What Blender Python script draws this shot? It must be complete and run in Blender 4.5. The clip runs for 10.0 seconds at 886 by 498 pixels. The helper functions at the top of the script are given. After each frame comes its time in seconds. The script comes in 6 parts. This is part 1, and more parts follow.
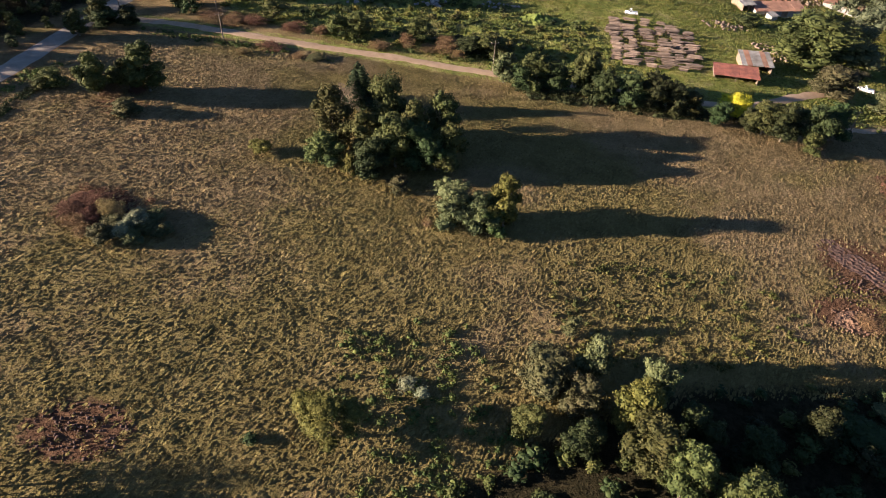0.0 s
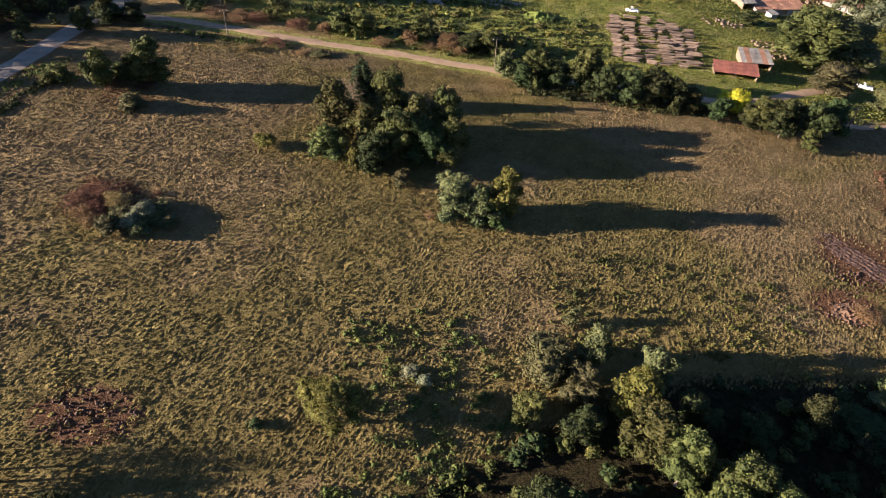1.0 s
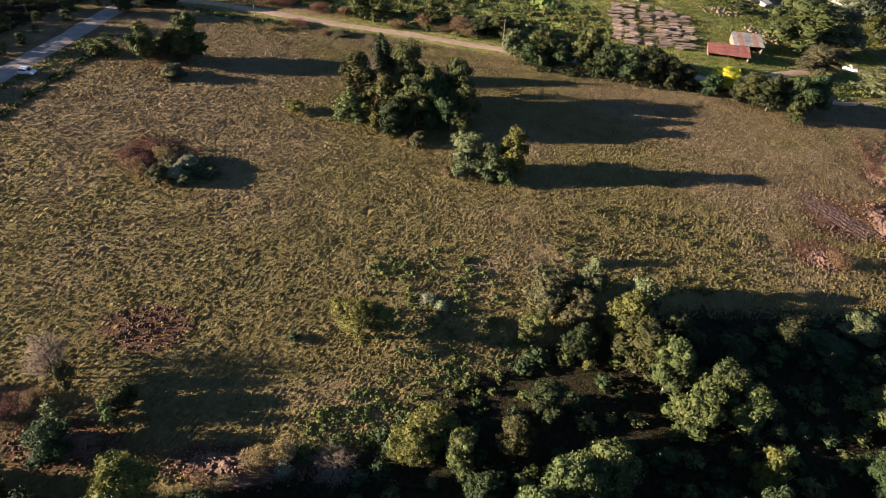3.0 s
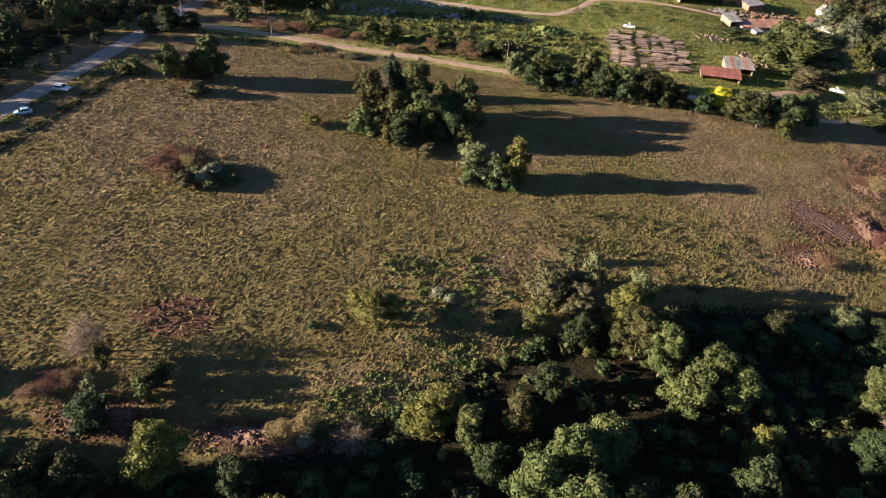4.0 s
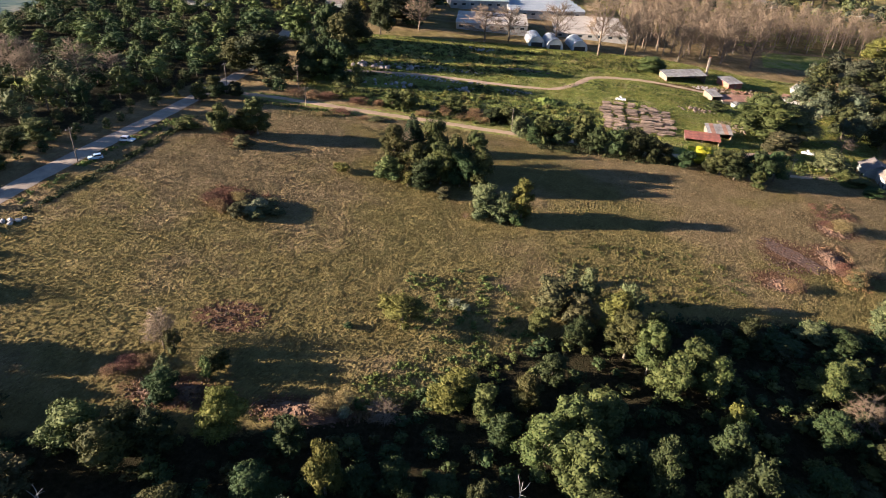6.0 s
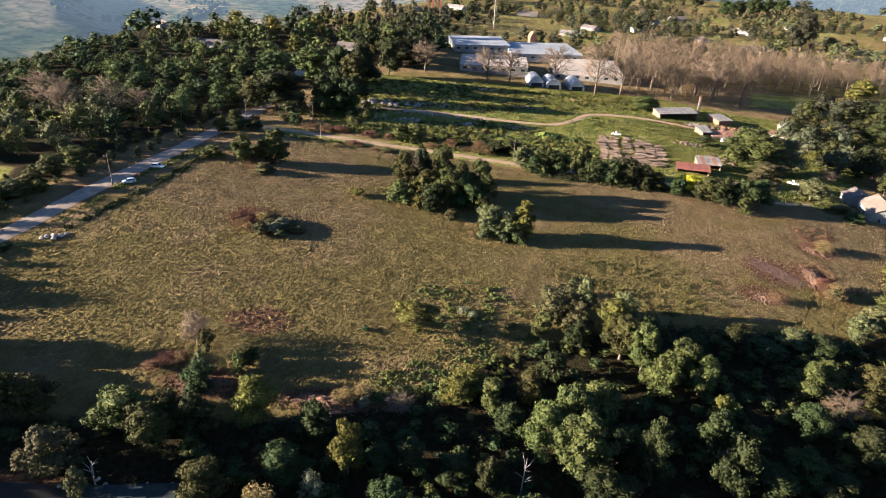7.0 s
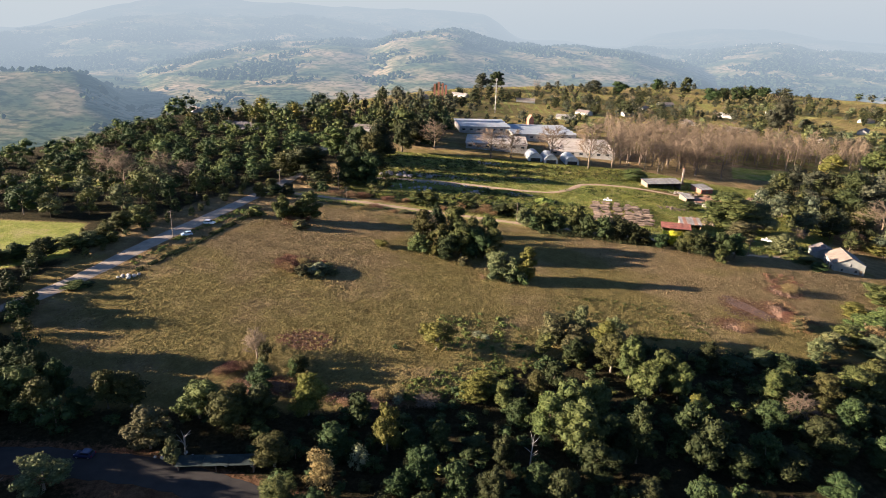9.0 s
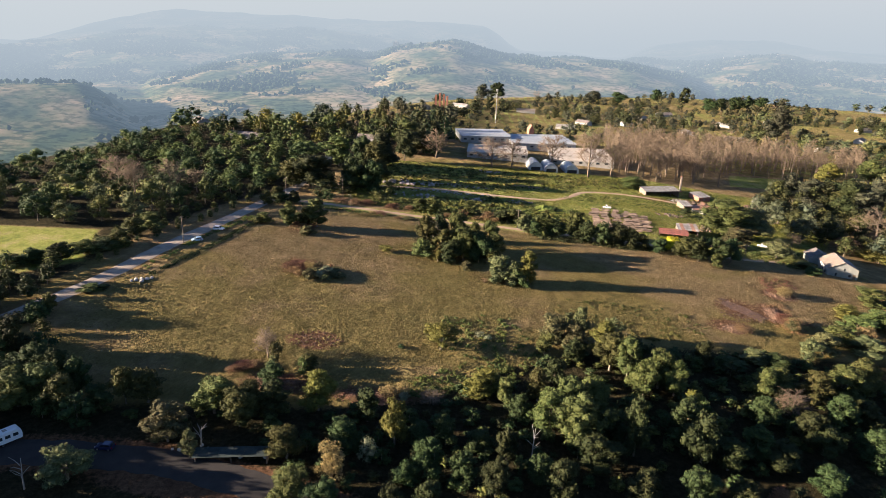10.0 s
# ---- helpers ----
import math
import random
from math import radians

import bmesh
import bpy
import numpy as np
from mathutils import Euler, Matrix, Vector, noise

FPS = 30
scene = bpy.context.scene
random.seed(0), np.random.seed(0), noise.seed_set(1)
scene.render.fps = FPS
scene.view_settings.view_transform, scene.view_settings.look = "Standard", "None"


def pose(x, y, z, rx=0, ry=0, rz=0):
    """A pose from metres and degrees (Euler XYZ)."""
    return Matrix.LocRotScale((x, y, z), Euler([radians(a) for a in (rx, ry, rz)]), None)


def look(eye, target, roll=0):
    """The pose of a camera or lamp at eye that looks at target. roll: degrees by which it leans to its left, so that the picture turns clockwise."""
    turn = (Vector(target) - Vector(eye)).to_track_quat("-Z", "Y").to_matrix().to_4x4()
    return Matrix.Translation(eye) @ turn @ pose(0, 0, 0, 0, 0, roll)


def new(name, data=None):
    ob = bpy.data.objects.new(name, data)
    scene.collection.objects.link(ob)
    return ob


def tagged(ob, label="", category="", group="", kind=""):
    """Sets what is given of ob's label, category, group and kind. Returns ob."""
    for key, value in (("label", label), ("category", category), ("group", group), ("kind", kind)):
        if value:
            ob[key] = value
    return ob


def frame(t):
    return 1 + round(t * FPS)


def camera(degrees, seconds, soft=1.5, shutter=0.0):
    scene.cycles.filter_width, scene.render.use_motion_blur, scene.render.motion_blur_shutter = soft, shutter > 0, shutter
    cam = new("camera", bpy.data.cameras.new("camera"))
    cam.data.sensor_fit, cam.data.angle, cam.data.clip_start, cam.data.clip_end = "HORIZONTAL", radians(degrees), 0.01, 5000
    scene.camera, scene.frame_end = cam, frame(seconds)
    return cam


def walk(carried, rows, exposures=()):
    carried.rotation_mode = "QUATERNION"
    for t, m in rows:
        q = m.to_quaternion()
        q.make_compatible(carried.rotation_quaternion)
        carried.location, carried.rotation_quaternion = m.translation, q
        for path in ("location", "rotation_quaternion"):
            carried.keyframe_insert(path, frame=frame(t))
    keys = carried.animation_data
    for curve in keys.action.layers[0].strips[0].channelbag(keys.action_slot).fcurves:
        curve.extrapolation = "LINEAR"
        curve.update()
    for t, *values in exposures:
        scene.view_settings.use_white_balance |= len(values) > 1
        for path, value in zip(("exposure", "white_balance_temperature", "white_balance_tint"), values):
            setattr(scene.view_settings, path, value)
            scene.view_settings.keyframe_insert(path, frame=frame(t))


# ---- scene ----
# camera: a drone flying backwards at constant height while its gimbal tilts up
cam = camera(69.1, 10.0, 0.75)
PATH = [  # seconds, x, y, z, yaw, pitch, lean to the right
    (0.0, -0.03, 0.11, 81.10, -0.95, -40.75, -2.70),
    (0.5, -0.05, -0.65, 81.07, -0.88, -40.73, -2.70),
    (1.0, -0.14, -2.30, 81.05, -0.80, -40.73, -2.70),
    (1.5, -0.43, -5.57, 81.04, -0.72, -40.77, -2.72),
    (2.0, -0.84, -10.01, 81.06, -0.62, -40.78, -2.76),
    (2.5, -1.25, -14.94, 81.08, -0.46, -40.75, -2.76),
    (2.7, -1.41, -16.95, 81.10, -0.38, -40.70, -2.75),
    (3.8, -2.33, -28.43, 81.20, 0.17, -38.25, -2.55),
    (4.0, -2.50, -30.68, 81.22, 0.26, -37.53, -2.52),
    (4.5, -2.96, -36.42, 81.25, 0.49, -35.70, -2.50),
    (5.0, -3.51, -42.42, 81.26, 0.66, -33.83, -2.50),
    (5.5, -4.09, -48.79, 81.25, 0.84, -31.99, -2.50),
    (7.0, -6.08, -70.53, 81.10, 1.29, -26.36, -2.48),
    (7.5, -6.74, -78.49, 81.09, 1.46, -24.50, -2.38),
    (8.0, -7.46, -86.80, 81.10, 1.58, -22.63, -2.24),
    (8.5, -8.23, -95.32, 81.10, 1.68, -20.78, -2.14),
    (9.0, -8.97, -103.23, 81.10, 1.79, -19.00, -2.02),
    (9.5, -9.46, -108.22, 81.09, 1.87, -18.17, -1.92),
    (10.0, -9.62, -109.99, 81.09, 1.88, -18.06, -1.90),
]
EXPOSURES = [(0.0, 2.1, 5700.0, 22.0), (5.5, 2.27, 5560.0, 21.0), (7.0, 2.42, 5600.0, 21.0), (10.0, 2.37, 5830.0, 21.5)]
walk(cam, [(t, pose(x, y, z, 90 + pitch, 0, yaw) @ pose(0, 0, 0, 0, 0, -lean)) for t, x, y, z, yaw, pitch, lean in PATH], EXPOSURES)

# low sun from the side, a little behind the first view
SUN_ELEVATION, SUN_FROM = 13.7, (-0.992, -0.126)
world = bpy.data.worlds.new("sky")
scene.world = world
world.use_nodes = True
wn = world.node_tree
sky = wn.nodes.new("ShaderNodeTexSky")
sky.sky_type, sky.sun_disc = "NISHITA", False
sky.sun_elevation = radians(SUN_ELEVATION)
sky.sun_rotation = math.atan2(SUN_FROM[0], SUN_FROM[1])
sky.air_density, sky.dust_density, sky.ozone_density = 1.0, 0.4, 3.0
wn.nodes["Background"].inputs[1].default_value = 0.03
wn.links.new(sky.outputs[0], wn.nodes["Background"].inputs[0])
sun_lamp = bpy.data.lights.new("sun", "SUN")
sun_lamp.energy, sun_lamp.angle, sun_lamp.color = 5.0, radians(0.5), (1.0, 0.8, 0.53)
sun = new("sun", sun_lamp)
c_el = math.cos(radians(SUN_ELEVATION))
sun.matrix_world = look((SUN_FROM[0] * c_el * 300, SUN_FROM[1] * c_el * 300, 300 * math.sin(radians(SUN_ELEVATION))), (0, 0, 0))


# ---------------------------------------------------------------- materials
def graph(name):
    m = bpy.data.materials.new(name)
    m.use_nodes = True
    t = m.node_tree
    return m, t, t.nodes["Principled BSDF"]


def node(t, kind, **inputs):
    n = t.nodes.new("ShaderNode" + kind)
    for k, v in inputs.items():
        n.inputs[k.replace("_", " ")].default_value = v
    return n


def noise_of(t, vec, scale, detail=5.0, rough=0.6):
    n = node(t, "TexNoise", Scale=scale, Detail=detail, Roughness=rough)
    t.links.new(vec, n.inputs["Vector"])
    return n.outputs["Fac"]


def ramp(t, fac, stops):
    n = t.nodes.new("ShaderNodeValToRGB")
    e = n.color_ramp.elements
    while len(e) < len(stops):
        e.new(0.5)
    for el, (p, c) in zip(e, stops):
        el.position, el.color = p, (*c, 1)
    t.links.new(fac, n.inputs[0])
    return n.outputs[0]


def mixed(t, fac, a, b, blend="MIX"):
    n = t.nodes.new("ShaderNodeMix")
    n.data_type, n.blend_type = "RGBA", blend
    for sock, v in ((n.inputs[0], fac), (n.inputs[6], a), (n.inputs[7], b)):
        if isinstance(v, (int, float)):
            sock.default_value = v
        elif isinstance(v, tuple):
            sock.default_value = (*v, 1)
        else:
            t.links.new(v, sock)
    return n.outputs[2]


def bumped(t, bsdf, height, strength, distance):
    n = node(t, "Bump", Strength=strength, Distance=distance)
    t.links.new(height, n.inputs["Height"])
    t.links.new(n.outputs[0], bsdf.inputs["Normal"])


def plain(name, a, b, scale=1.5, rough=0.85, bump=0.3, size=0.02, metal=0.0, vary=0.12, fine=14.0, wave=0.0):
    """A surface with stains and grain; colours a and b; it varies a little from object to object."""
    m, t, p = graph(name)
    pos = t.nodes.new("ShaderNodeTexCoord").outputs["Object"]
    big, small = noise_of(t, pos, scale), noise_of(t, pos, scale * fine, 3.0)
    col = ramp(t, big, [(0.32, a), (0.68, b)])
    col = mixed(t, 0.35, col, ramp(t, small, [(0.3, (0.55, 0.55, 0.55)), (0.7, (1.25, 1.25, 1.25))]), "MULTIPLY")
    info = t.nodes.new("ShaderNodeObjectInfo")
    rng = node(t, "MapRange")
    rng.inputs["To Min"].default_value, rng.inputs["To Max"].default_value = 1 - vary, 1 + vary
    t.links.new(info.outputs["Random"], rng.inputs[0])
    hsv = node(t, "HueSaturation")
    t.links.new(rng.outputs[0], hsv.inputs["Value"])
    t.links.new(col, hsv.inputs["Color"])
    t.links.new(hsv.outputs[0], p.inputs["Base Color"])
    p.inputs["Roughness"].default_value, p.inputs["Metallic"].default_value = rough, metal
    if wave:
        w = node(t, "TexWave", Scale=wave)
        w.bands_direction = "X"
        t.links.new(pos, w.inputs["Vector"])
        bumped(t, p, w.outputs["Fac"], 0.6, 0.04)
    elif bump:
        bumped(t, p, small, bump, size)
    return m


def leafy(name, dark, mid, light, through_light=0.06, hue=0.04, vary=0.3):
    """Foliage: each clump of leaves and each plant a little different."""
    m, t, p = graph(name)
    geo, info = t.nodes.new("ShaderNodeNewGeometry"), t.nodes.new("ShaderNodeObjectInfo")
    col = ramp(t, geo.outputs["Random Per Island"], [(0.0, tuple((2 * a + b) / 3 for a, b in zip(dark, mid))), (0.5, mid), (1.0, tuple((2 * a + b) / 3 for a, b in zip(light, mid)))])
    pos = t.nodes.new("ShaderNodeTexCoord").outputs["Object"]
    col = mixed(t, 0.6, col, ramp(t, noise_of(t, pos, 0.45, 2.0), [(0.3, (0.62, 0.66, 0.6)), (0.7, (1.3, 1.25, 1.1))]), "MULTIPLY")
    col = mixed(t, 0.7, col, ramp(t, noise_of(t, pos, 0.06, 2.0), [(0.35, (0.6, 0.7, 0.7)), (0.65, (1.35, 1.2, 0.95))]), "MULTIPLY")
    h, v = node(t, "MapRange"), node(t, "MapRange")
    for n, c, d in ((h, 0.5, hue), (v, 1.0, vary)):
        n.inputs["To Min"].default_value, n.inputs["To Max"].default_value = c - d, c + d
        t.links.new(info.outputs["Random"], n.inputs[0])
    hsv = node(t, "HueSaturation")
    t.links.new(h.outputs[0], hsv.inputs["Hue"])
    t.links.new(v.outputs[0], hsv.inputs["Value"])
    t.links.new(col, hsv.inputs["Color"])
    t.links.new(hsv.outputs[0], p.inputs["Base Color"])
    p.inputs["Roughness"].default_value = 0.75
    p.inputs["Specular IOR Level"].default_value = 0.15
    tr = t.nodes.new("ShaderNodeBsdfTranslucent")
    t.links.new(hsv.outputs[0], tr.inputs[0])
    mix = t.nodes.new("ShaderNodeMixShader")
    mix.inputs[0].default_value = through_light
    t.links.new(p.outputs[0], mix.inputs[1])
    t.links.new(tr.outputs[0], mix.inputs[2])
    t.links.new(mix.outputs[0], t.nodes["Material Output"].inputs[0])
    return m


def earth():
    """The ground: dry grass, lush grass, bare red soil and leaf litter toned down for woodland shade, mixed by the
    attributes of the mesh.
    """
    m, t, p = graph("ground")
    pos = t.nodes.new("ShaderNodeNewGeometry").outputs["Position"]
    mid, small, tiny = (noise_of(t, pos, s, 6.0, r) for s, r in ((0.16, 0.65), (0.9, 0.7), (4.0, 0.7)))
    tan = ramp(t, mid, [(0.30, (0.15, 0.112, 0.052)), (0.5, (0.249, 0.183, 0.091)), (0.72, (0.351, 0.256, 0.135))])
    olive = ramp(t, mid, [(0.30, (0.123, 0.102, 0.036)), (0.5, (0.202, 0.161, 0.06)), (0.72, (0.288, 0.223, 0.0936))])
    lush = ramp(t, mid, [(0.3, (0.135, 0.18, 0.04)), (0.5, (0.265, 0.285, 0.07)), (0.7, (0.36, 0.31, 0.15))])
    soil = ramp(t, small, [(0.3, (0.085, 0.045, 0.027)), (0.7, (0.185, 0.108, 0.062))])
    # leaf litter, near black: the woods' shade is put into its colour
    shaded_litter = ramp(t, small, [(0.3, (0.022, 0.022, 0.011)), (0.7, (0.055, 0.045, 0.023))])
    masks = {}
    for k in ("olive", "lush", "soil", "shaded_litter"):
        a = t.nodes.new("ShaderNodeAttribute")
        a.attribute_name = k
        ad = node(t, "Math")
        ad.operation = "ADD"
        off = node(t, "MapRange")
        off.inputs["To Min"].default_value, off.inputs["To Max"].default_value = -0.5, 0.5
        t.links.new(small, off.inputs[0])
        t.links.new(a.outputs["Fac"], ad.inputs[0])
        t.links.new(off.outputs[0], ad.inputs[1])
        masks[k] = ramp(t, ad.outputs[0], [(0.38, (0, 0, 0)), (0.62, (1, 1, 1))])
    col = mixed(t, masks["olive"], tan, olive)
    col = mixed(t, masks["lush"], col, lush)
    col = mixed(t, masks["shaded_litter"], col, shaded_litter)
    col = mixed(t, masks["soil"], col, soil)
    col = mixed(t, 0.7, col, ramp(t, small, [(0.3, (0.6, 0.6, 0.58)), (0.7, (1.3, 1.28, 1.25))]), "MULTIPLY")
    col = mixed(t, 0.6, col, ramp(t, tiny, [(0.3, (0.5, 0.5, 0.5)), (0.7, (1.3, 1.3, 1.3))]), "MULTIPLY")
    t.links.new(col, p.inputs["Base Color"])
    p.inputs["Roughness"].default_value = 1.0
    p.inputs["Specular IOR Level"].default_value = 0.05
    h = node(t, "Math")
    h.operation = "ADD"
    t.links.new(small, h.inputs[0])
    t.links.new(tiny, h.inputs[1])
    k = node(t, "Math")
    k.operation = "MULTIPLY_ADD"
    t.links.new(noise_of(t, pos, 2.1, 4.0, 0.7), k.inputs[0])
    k.inputs[1].default_value = 1.4
    t.links.new(h.outputs[0], k.inputs[2])
    bumped(t, p, k.outputs[0], 1.0, 0.5)
    return m


def matted():
    """Matted field grass: tan or olive by the attribute of the mesh, each tussock a little different."""
    m, t, p = graph("matted grass")
    geo = t.nodes.new("ShaderNodeNewGeometry")
    each = geo.outputs["Random Per Island"]
    tan = ramp(t, each, [(0.0, (0.211, 0.155, 0.0741)), (0.5, (0.249, 0.184, 0.091)), (1.0, (0.293, 0.218, 0.111))])
    olive = ramp(t, each, [(0.0, (0.171, 0.139, 0.0492)), (0.5, (0.202, 0.164, 0.06)), (1.0, (0.237, 0.191, 0.0744))])
    a = t.nodes.new("ShaderNodeAttribute")
    a.attribute_name = "olive"
    col = mixed(t, ramp(t, a.outputs["Fac"], [(0.2, (0, 0, 0)), (0.8, (1, 1, 1))]), tan, olive)
    pos = geo.outputs["Position"]
    fine = noise_of(t, pos, 4.5, 5.0, 0.75)
    col = mixed(t, 0.6, col, ramp(t, noise_of(t, pos, 0.35, 5.0, 0.65), [(0.3, (0.6, 0.6, 0.58)), (0.7, (1.3, 1.28, 1.25))]), "MULTIPLY")
    col = mixed(t, 0.7, col, ramp(t, fine, [(0.3, (0.5, 0.5, 0.5)), (0.7, (1.3, 1.3, 1.3))]), "MULTIPLY")
    bumped(t, p, fine, 1.0, 0.25)
    t.links.new(col, p.inputs["Base Color"])
    p.inputs["Roughness"].default_value = 1.0
    p.inputs["Specular IOR Level"].default_value = 0.05
    return m


# colour that far surfaces emit to imitate the air in front of them
HAZE_GLOW = (0.101, 0.115, 0.108)


def hazy(name, stops, scale, reach=2080.0, island=False):
    """Far country, a backdrop of distance: its blue morning haze is emission mixed in by range."""
    m, t, p = graph(name)
    geo = t.nodes.new("ShaderNodeNewGeometry")
    pos = geo.outputs["Position"]
    col = ramp(t, geo.outputs["Random Per Island"] if island else noise_of(t, pos, scale, 8.0, 0.62), stops)
    if not island:
        col = mixed(t, 0.8, col, ramp(t, noise_of(t, pos, scale * 9, 5.0), [(0.42, (0.25, 0.34, 0.26)), (0.54, (1.15, 1.1, 1.05))]), "MULTIPLY")
    t.links.new(col, p.inputs["Base Color"])
    p.inputs["Roughness"].default_value = 1.0
    p.inputs["Specular IOR Level"].default_value = 0.0
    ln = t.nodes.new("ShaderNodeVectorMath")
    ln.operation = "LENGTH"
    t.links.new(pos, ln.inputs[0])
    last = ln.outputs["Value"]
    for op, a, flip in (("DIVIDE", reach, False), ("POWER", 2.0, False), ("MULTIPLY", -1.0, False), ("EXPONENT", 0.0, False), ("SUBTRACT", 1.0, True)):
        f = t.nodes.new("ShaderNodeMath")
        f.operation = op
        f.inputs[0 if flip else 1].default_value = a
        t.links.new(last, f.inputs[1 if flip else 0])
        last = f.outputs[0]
    # painted haze: emission replaces the surface more and more with distance
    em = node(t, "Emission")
    t.links.new(mixed(t, last, (0.064, 0.095, 0.112), HAZE_GLOW), em.inputs[0])
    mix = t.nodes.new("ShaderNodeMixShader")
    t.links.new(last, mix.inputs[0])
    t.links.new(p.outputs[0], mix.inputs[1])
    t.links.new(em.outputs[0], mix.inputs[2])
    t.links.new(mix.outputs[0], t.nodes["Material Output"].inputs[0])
    return m


M_GROUND = earth()
M_ROAD = plain("gravel road", (0.23, 0.19, 0.15), (0.35, 0.29, 0.225), 0.35, 0.95, 0.5, 0.03, vary=0.0)
M_TRACK = plain("dirt track", (0.32, 0.215, 0.13), (0.44, 0.31, 0.2), 0.4, 0.95, 0.5, 0.04, vary=0.0)
# tar taken down to near black to stand in for tree shade
M_SHADED_TAR = plain("tar with painted shade", (0.02, 0.018, 0.017), (0.036, 0.031, 0.028), 0.4, 1.0, 0.5, 0.04, vary=0.0)
M_CLAY = plain("red clay", (0.085, 0.046, 0.028), (0.17, 0.1, 0.06), 0.5, 0.95, 0.8, 0.08)
M_PLOUGH = plain("ploughed soil", (0.06, 0.033, 0.024), (0.125, 0.072, 0.05), 0.8, 0.95, 0.9, 0.08)
M_BARK = plain("bark", (0.10, 0.075, 0.05), (0.20, 0.155, 0.11), 2.0, 0.95, 0.6, 0.03)
M_GREYBARK = plain("grey bark", (0.13, 0.105, 0.08), (0.24, 0.2, 0.155), 1.5, 0.9, 0.4, 0.03)
M_TWIG = plain("twigs", (0.11, 0.078, 0.048), (0.19, 0.14, 0.088), 0.3, 0.9, 0.0)
M_WHITEWOOD = plain("bleached wood", (0.2, 0.18, 0.155), (0.32, 0.29, 0.25), 2.0, 0.8)
LEAF = {
    "gum": leafy("gum leaves", (0.0324, 0.0423, 0.0144), (0.0612, 0.072, 0.0234), (0.101, 0.106, 0.036)),
    # dark evergreens; in the lower wood this tone also imitates shade
    "dark": leafy("dark leaves", (0.018, 0.028, 0.012), (0.033, 0.046, 0.017), (0.056, 0.066, 0.025)),
    "olive": leafy("yellow green leaves", (0.06, 0.065, 0.016), (0.118, 0.118, 0.03), (0.18, 0.168, 0.047), 0.15, hue=0.015, vary=0.15),
    "pale": leafy("grey green leaves", (0.05, 0.056, 0.026), (0.09, 0.094, 0.044), (0.145, 0.14, 0.07)),
    "wattle": leafy("wattle leaves", (0.0405, 0.0549, 0.0171), (0.0747, 0.0864, 0.0279), (0.119, 0.122, 0.0423)),
    "pine": leafy("pine needles", (0.015, 0.026, 0.013), (0.03, 0.044, 0.02), (0.05, 0.065, 0.028)),
    "russet": leafy("russet twigs", (0.102, 0.0675, 0.039), (0.178, 0.112, 0.063), (0.272, 0.173, 0.0975), 0.1),
    "straw": leafy("dry brush", (0.10, 0.06, 0.034), (0.19, 0.12, 0.068), (0.3, 0.21, 0.125), 0.1),
    # muted grey green: distance haze put into the leaf colour
    "dusty": leafy("haze toned grey green leaves", (0.03, 0.036, 0.024), (0.052, 0.058, 0.038), (0.085, 0.088, 0.06), 0.04),
    "bloom": leafy("yellow blossom", (0.36, 0.34, 0.02), (0.52, 0.5, 0.03), (0.66, 0.62, 0.06), hue=0.005, vary=0.1),
    "silver": leafy("silver leaves", (0.09, 0.098, 0.062), (0.16, 0.165, 0.108), (0.25, 0.245, 0.175)),
}
M_TUSSOCK = matted()
M_SWARD = leafy("green tussocks", (0.085, 0.08, 0.028), (0.13, 0.112, 0.042), (0.175, 0.148, 0.064), 0.3)
M_YARDGRASS = leafy("yard grass", (0.09, 0.112, 0.028), (0.17, 0.2, 0.05), (0.29, 0.275, 0.095), 0.35)
M_WEED = leafy("weeds", (0.04, 0.052, 0.016), (0.08, 0.092, 0.028), (0.14, 0.14, 0.044), 0.2)


# ---------------------------------------------------------------- mesh helpers
def thing(name, m, label, category, group="", kind=""):
    """A top-level thing: an Empty at its base."""
    ob = new(name)
    ob.matrix_world = m
    ob.empty_display_size = 0.5
    return tagged(ob, label, category, group, kind)


def mesh_of(name, verts, faces, material, smooth=False):
    me = bpy.data.meshes.new(name)
    verts = np.asarray(verts, dtype=np.float32).reshape(-1, 3)
    if isinstance(faces, np.ndarray):
        n, k = faces.shape
        me.vertices.add(len(verts))
        me.vertices.foreach_set("co", verts.ravel())
        me.loops.add(n * k)
        me.loops.foreach_set("vertex_index", faces.ravel().astype(np.int32))
        me.polygons.add(n)
        me.polygons.foreach_set("loop_start", np.arange(0, n * k, k, dtype=np.int32))
        me.update(calc_edges=True)
    else:
        me.from_pydata(verts.tolist(), [], faces)
    me.materials.append(material)
    if smooth:
        me.polygons.foreach_set("use_smooth", np.ones(len(me.polygons), dtype=bool))
    return me


def part(name, bm, material, parent, label=""):
    """Links a bmesh, or a ready mesh, as one mesh object under a thing or a part."""
    if isinstance(bm, bmesh.types.BMesh):
        me = bpy.data.meshes.new(name)
        bm.to_mesh(me)
        bm.free()
        me.materials.append(material)
    else:
        me = bm
    ob = new(name, me)
    ob.parent = parent
    return tagged(ob, label)


def block(w, d, h, at=(0, 0, 0), bevel=0.0, bm=None, turn=None):
    """A box that stands on the point at, with worn edges."""
    bm = bm or bmesh.new()
    m = Matrix.Translation((at[0], at[1], at[2] + h / 2)) @ (turn or Matrix()) @ Matrix.Diagonal((w, d, h, 1))
    vs = bmesh.ops.create_cube(bm, size=1, matrix=m)["verts"]
    if bevel:
        es = list({e for v in vs for e in v.link_edges})
        bmesh.ops.bevel(bm, geom=es, offset=bevel, segments=1, affect="EDGES")
    return bm


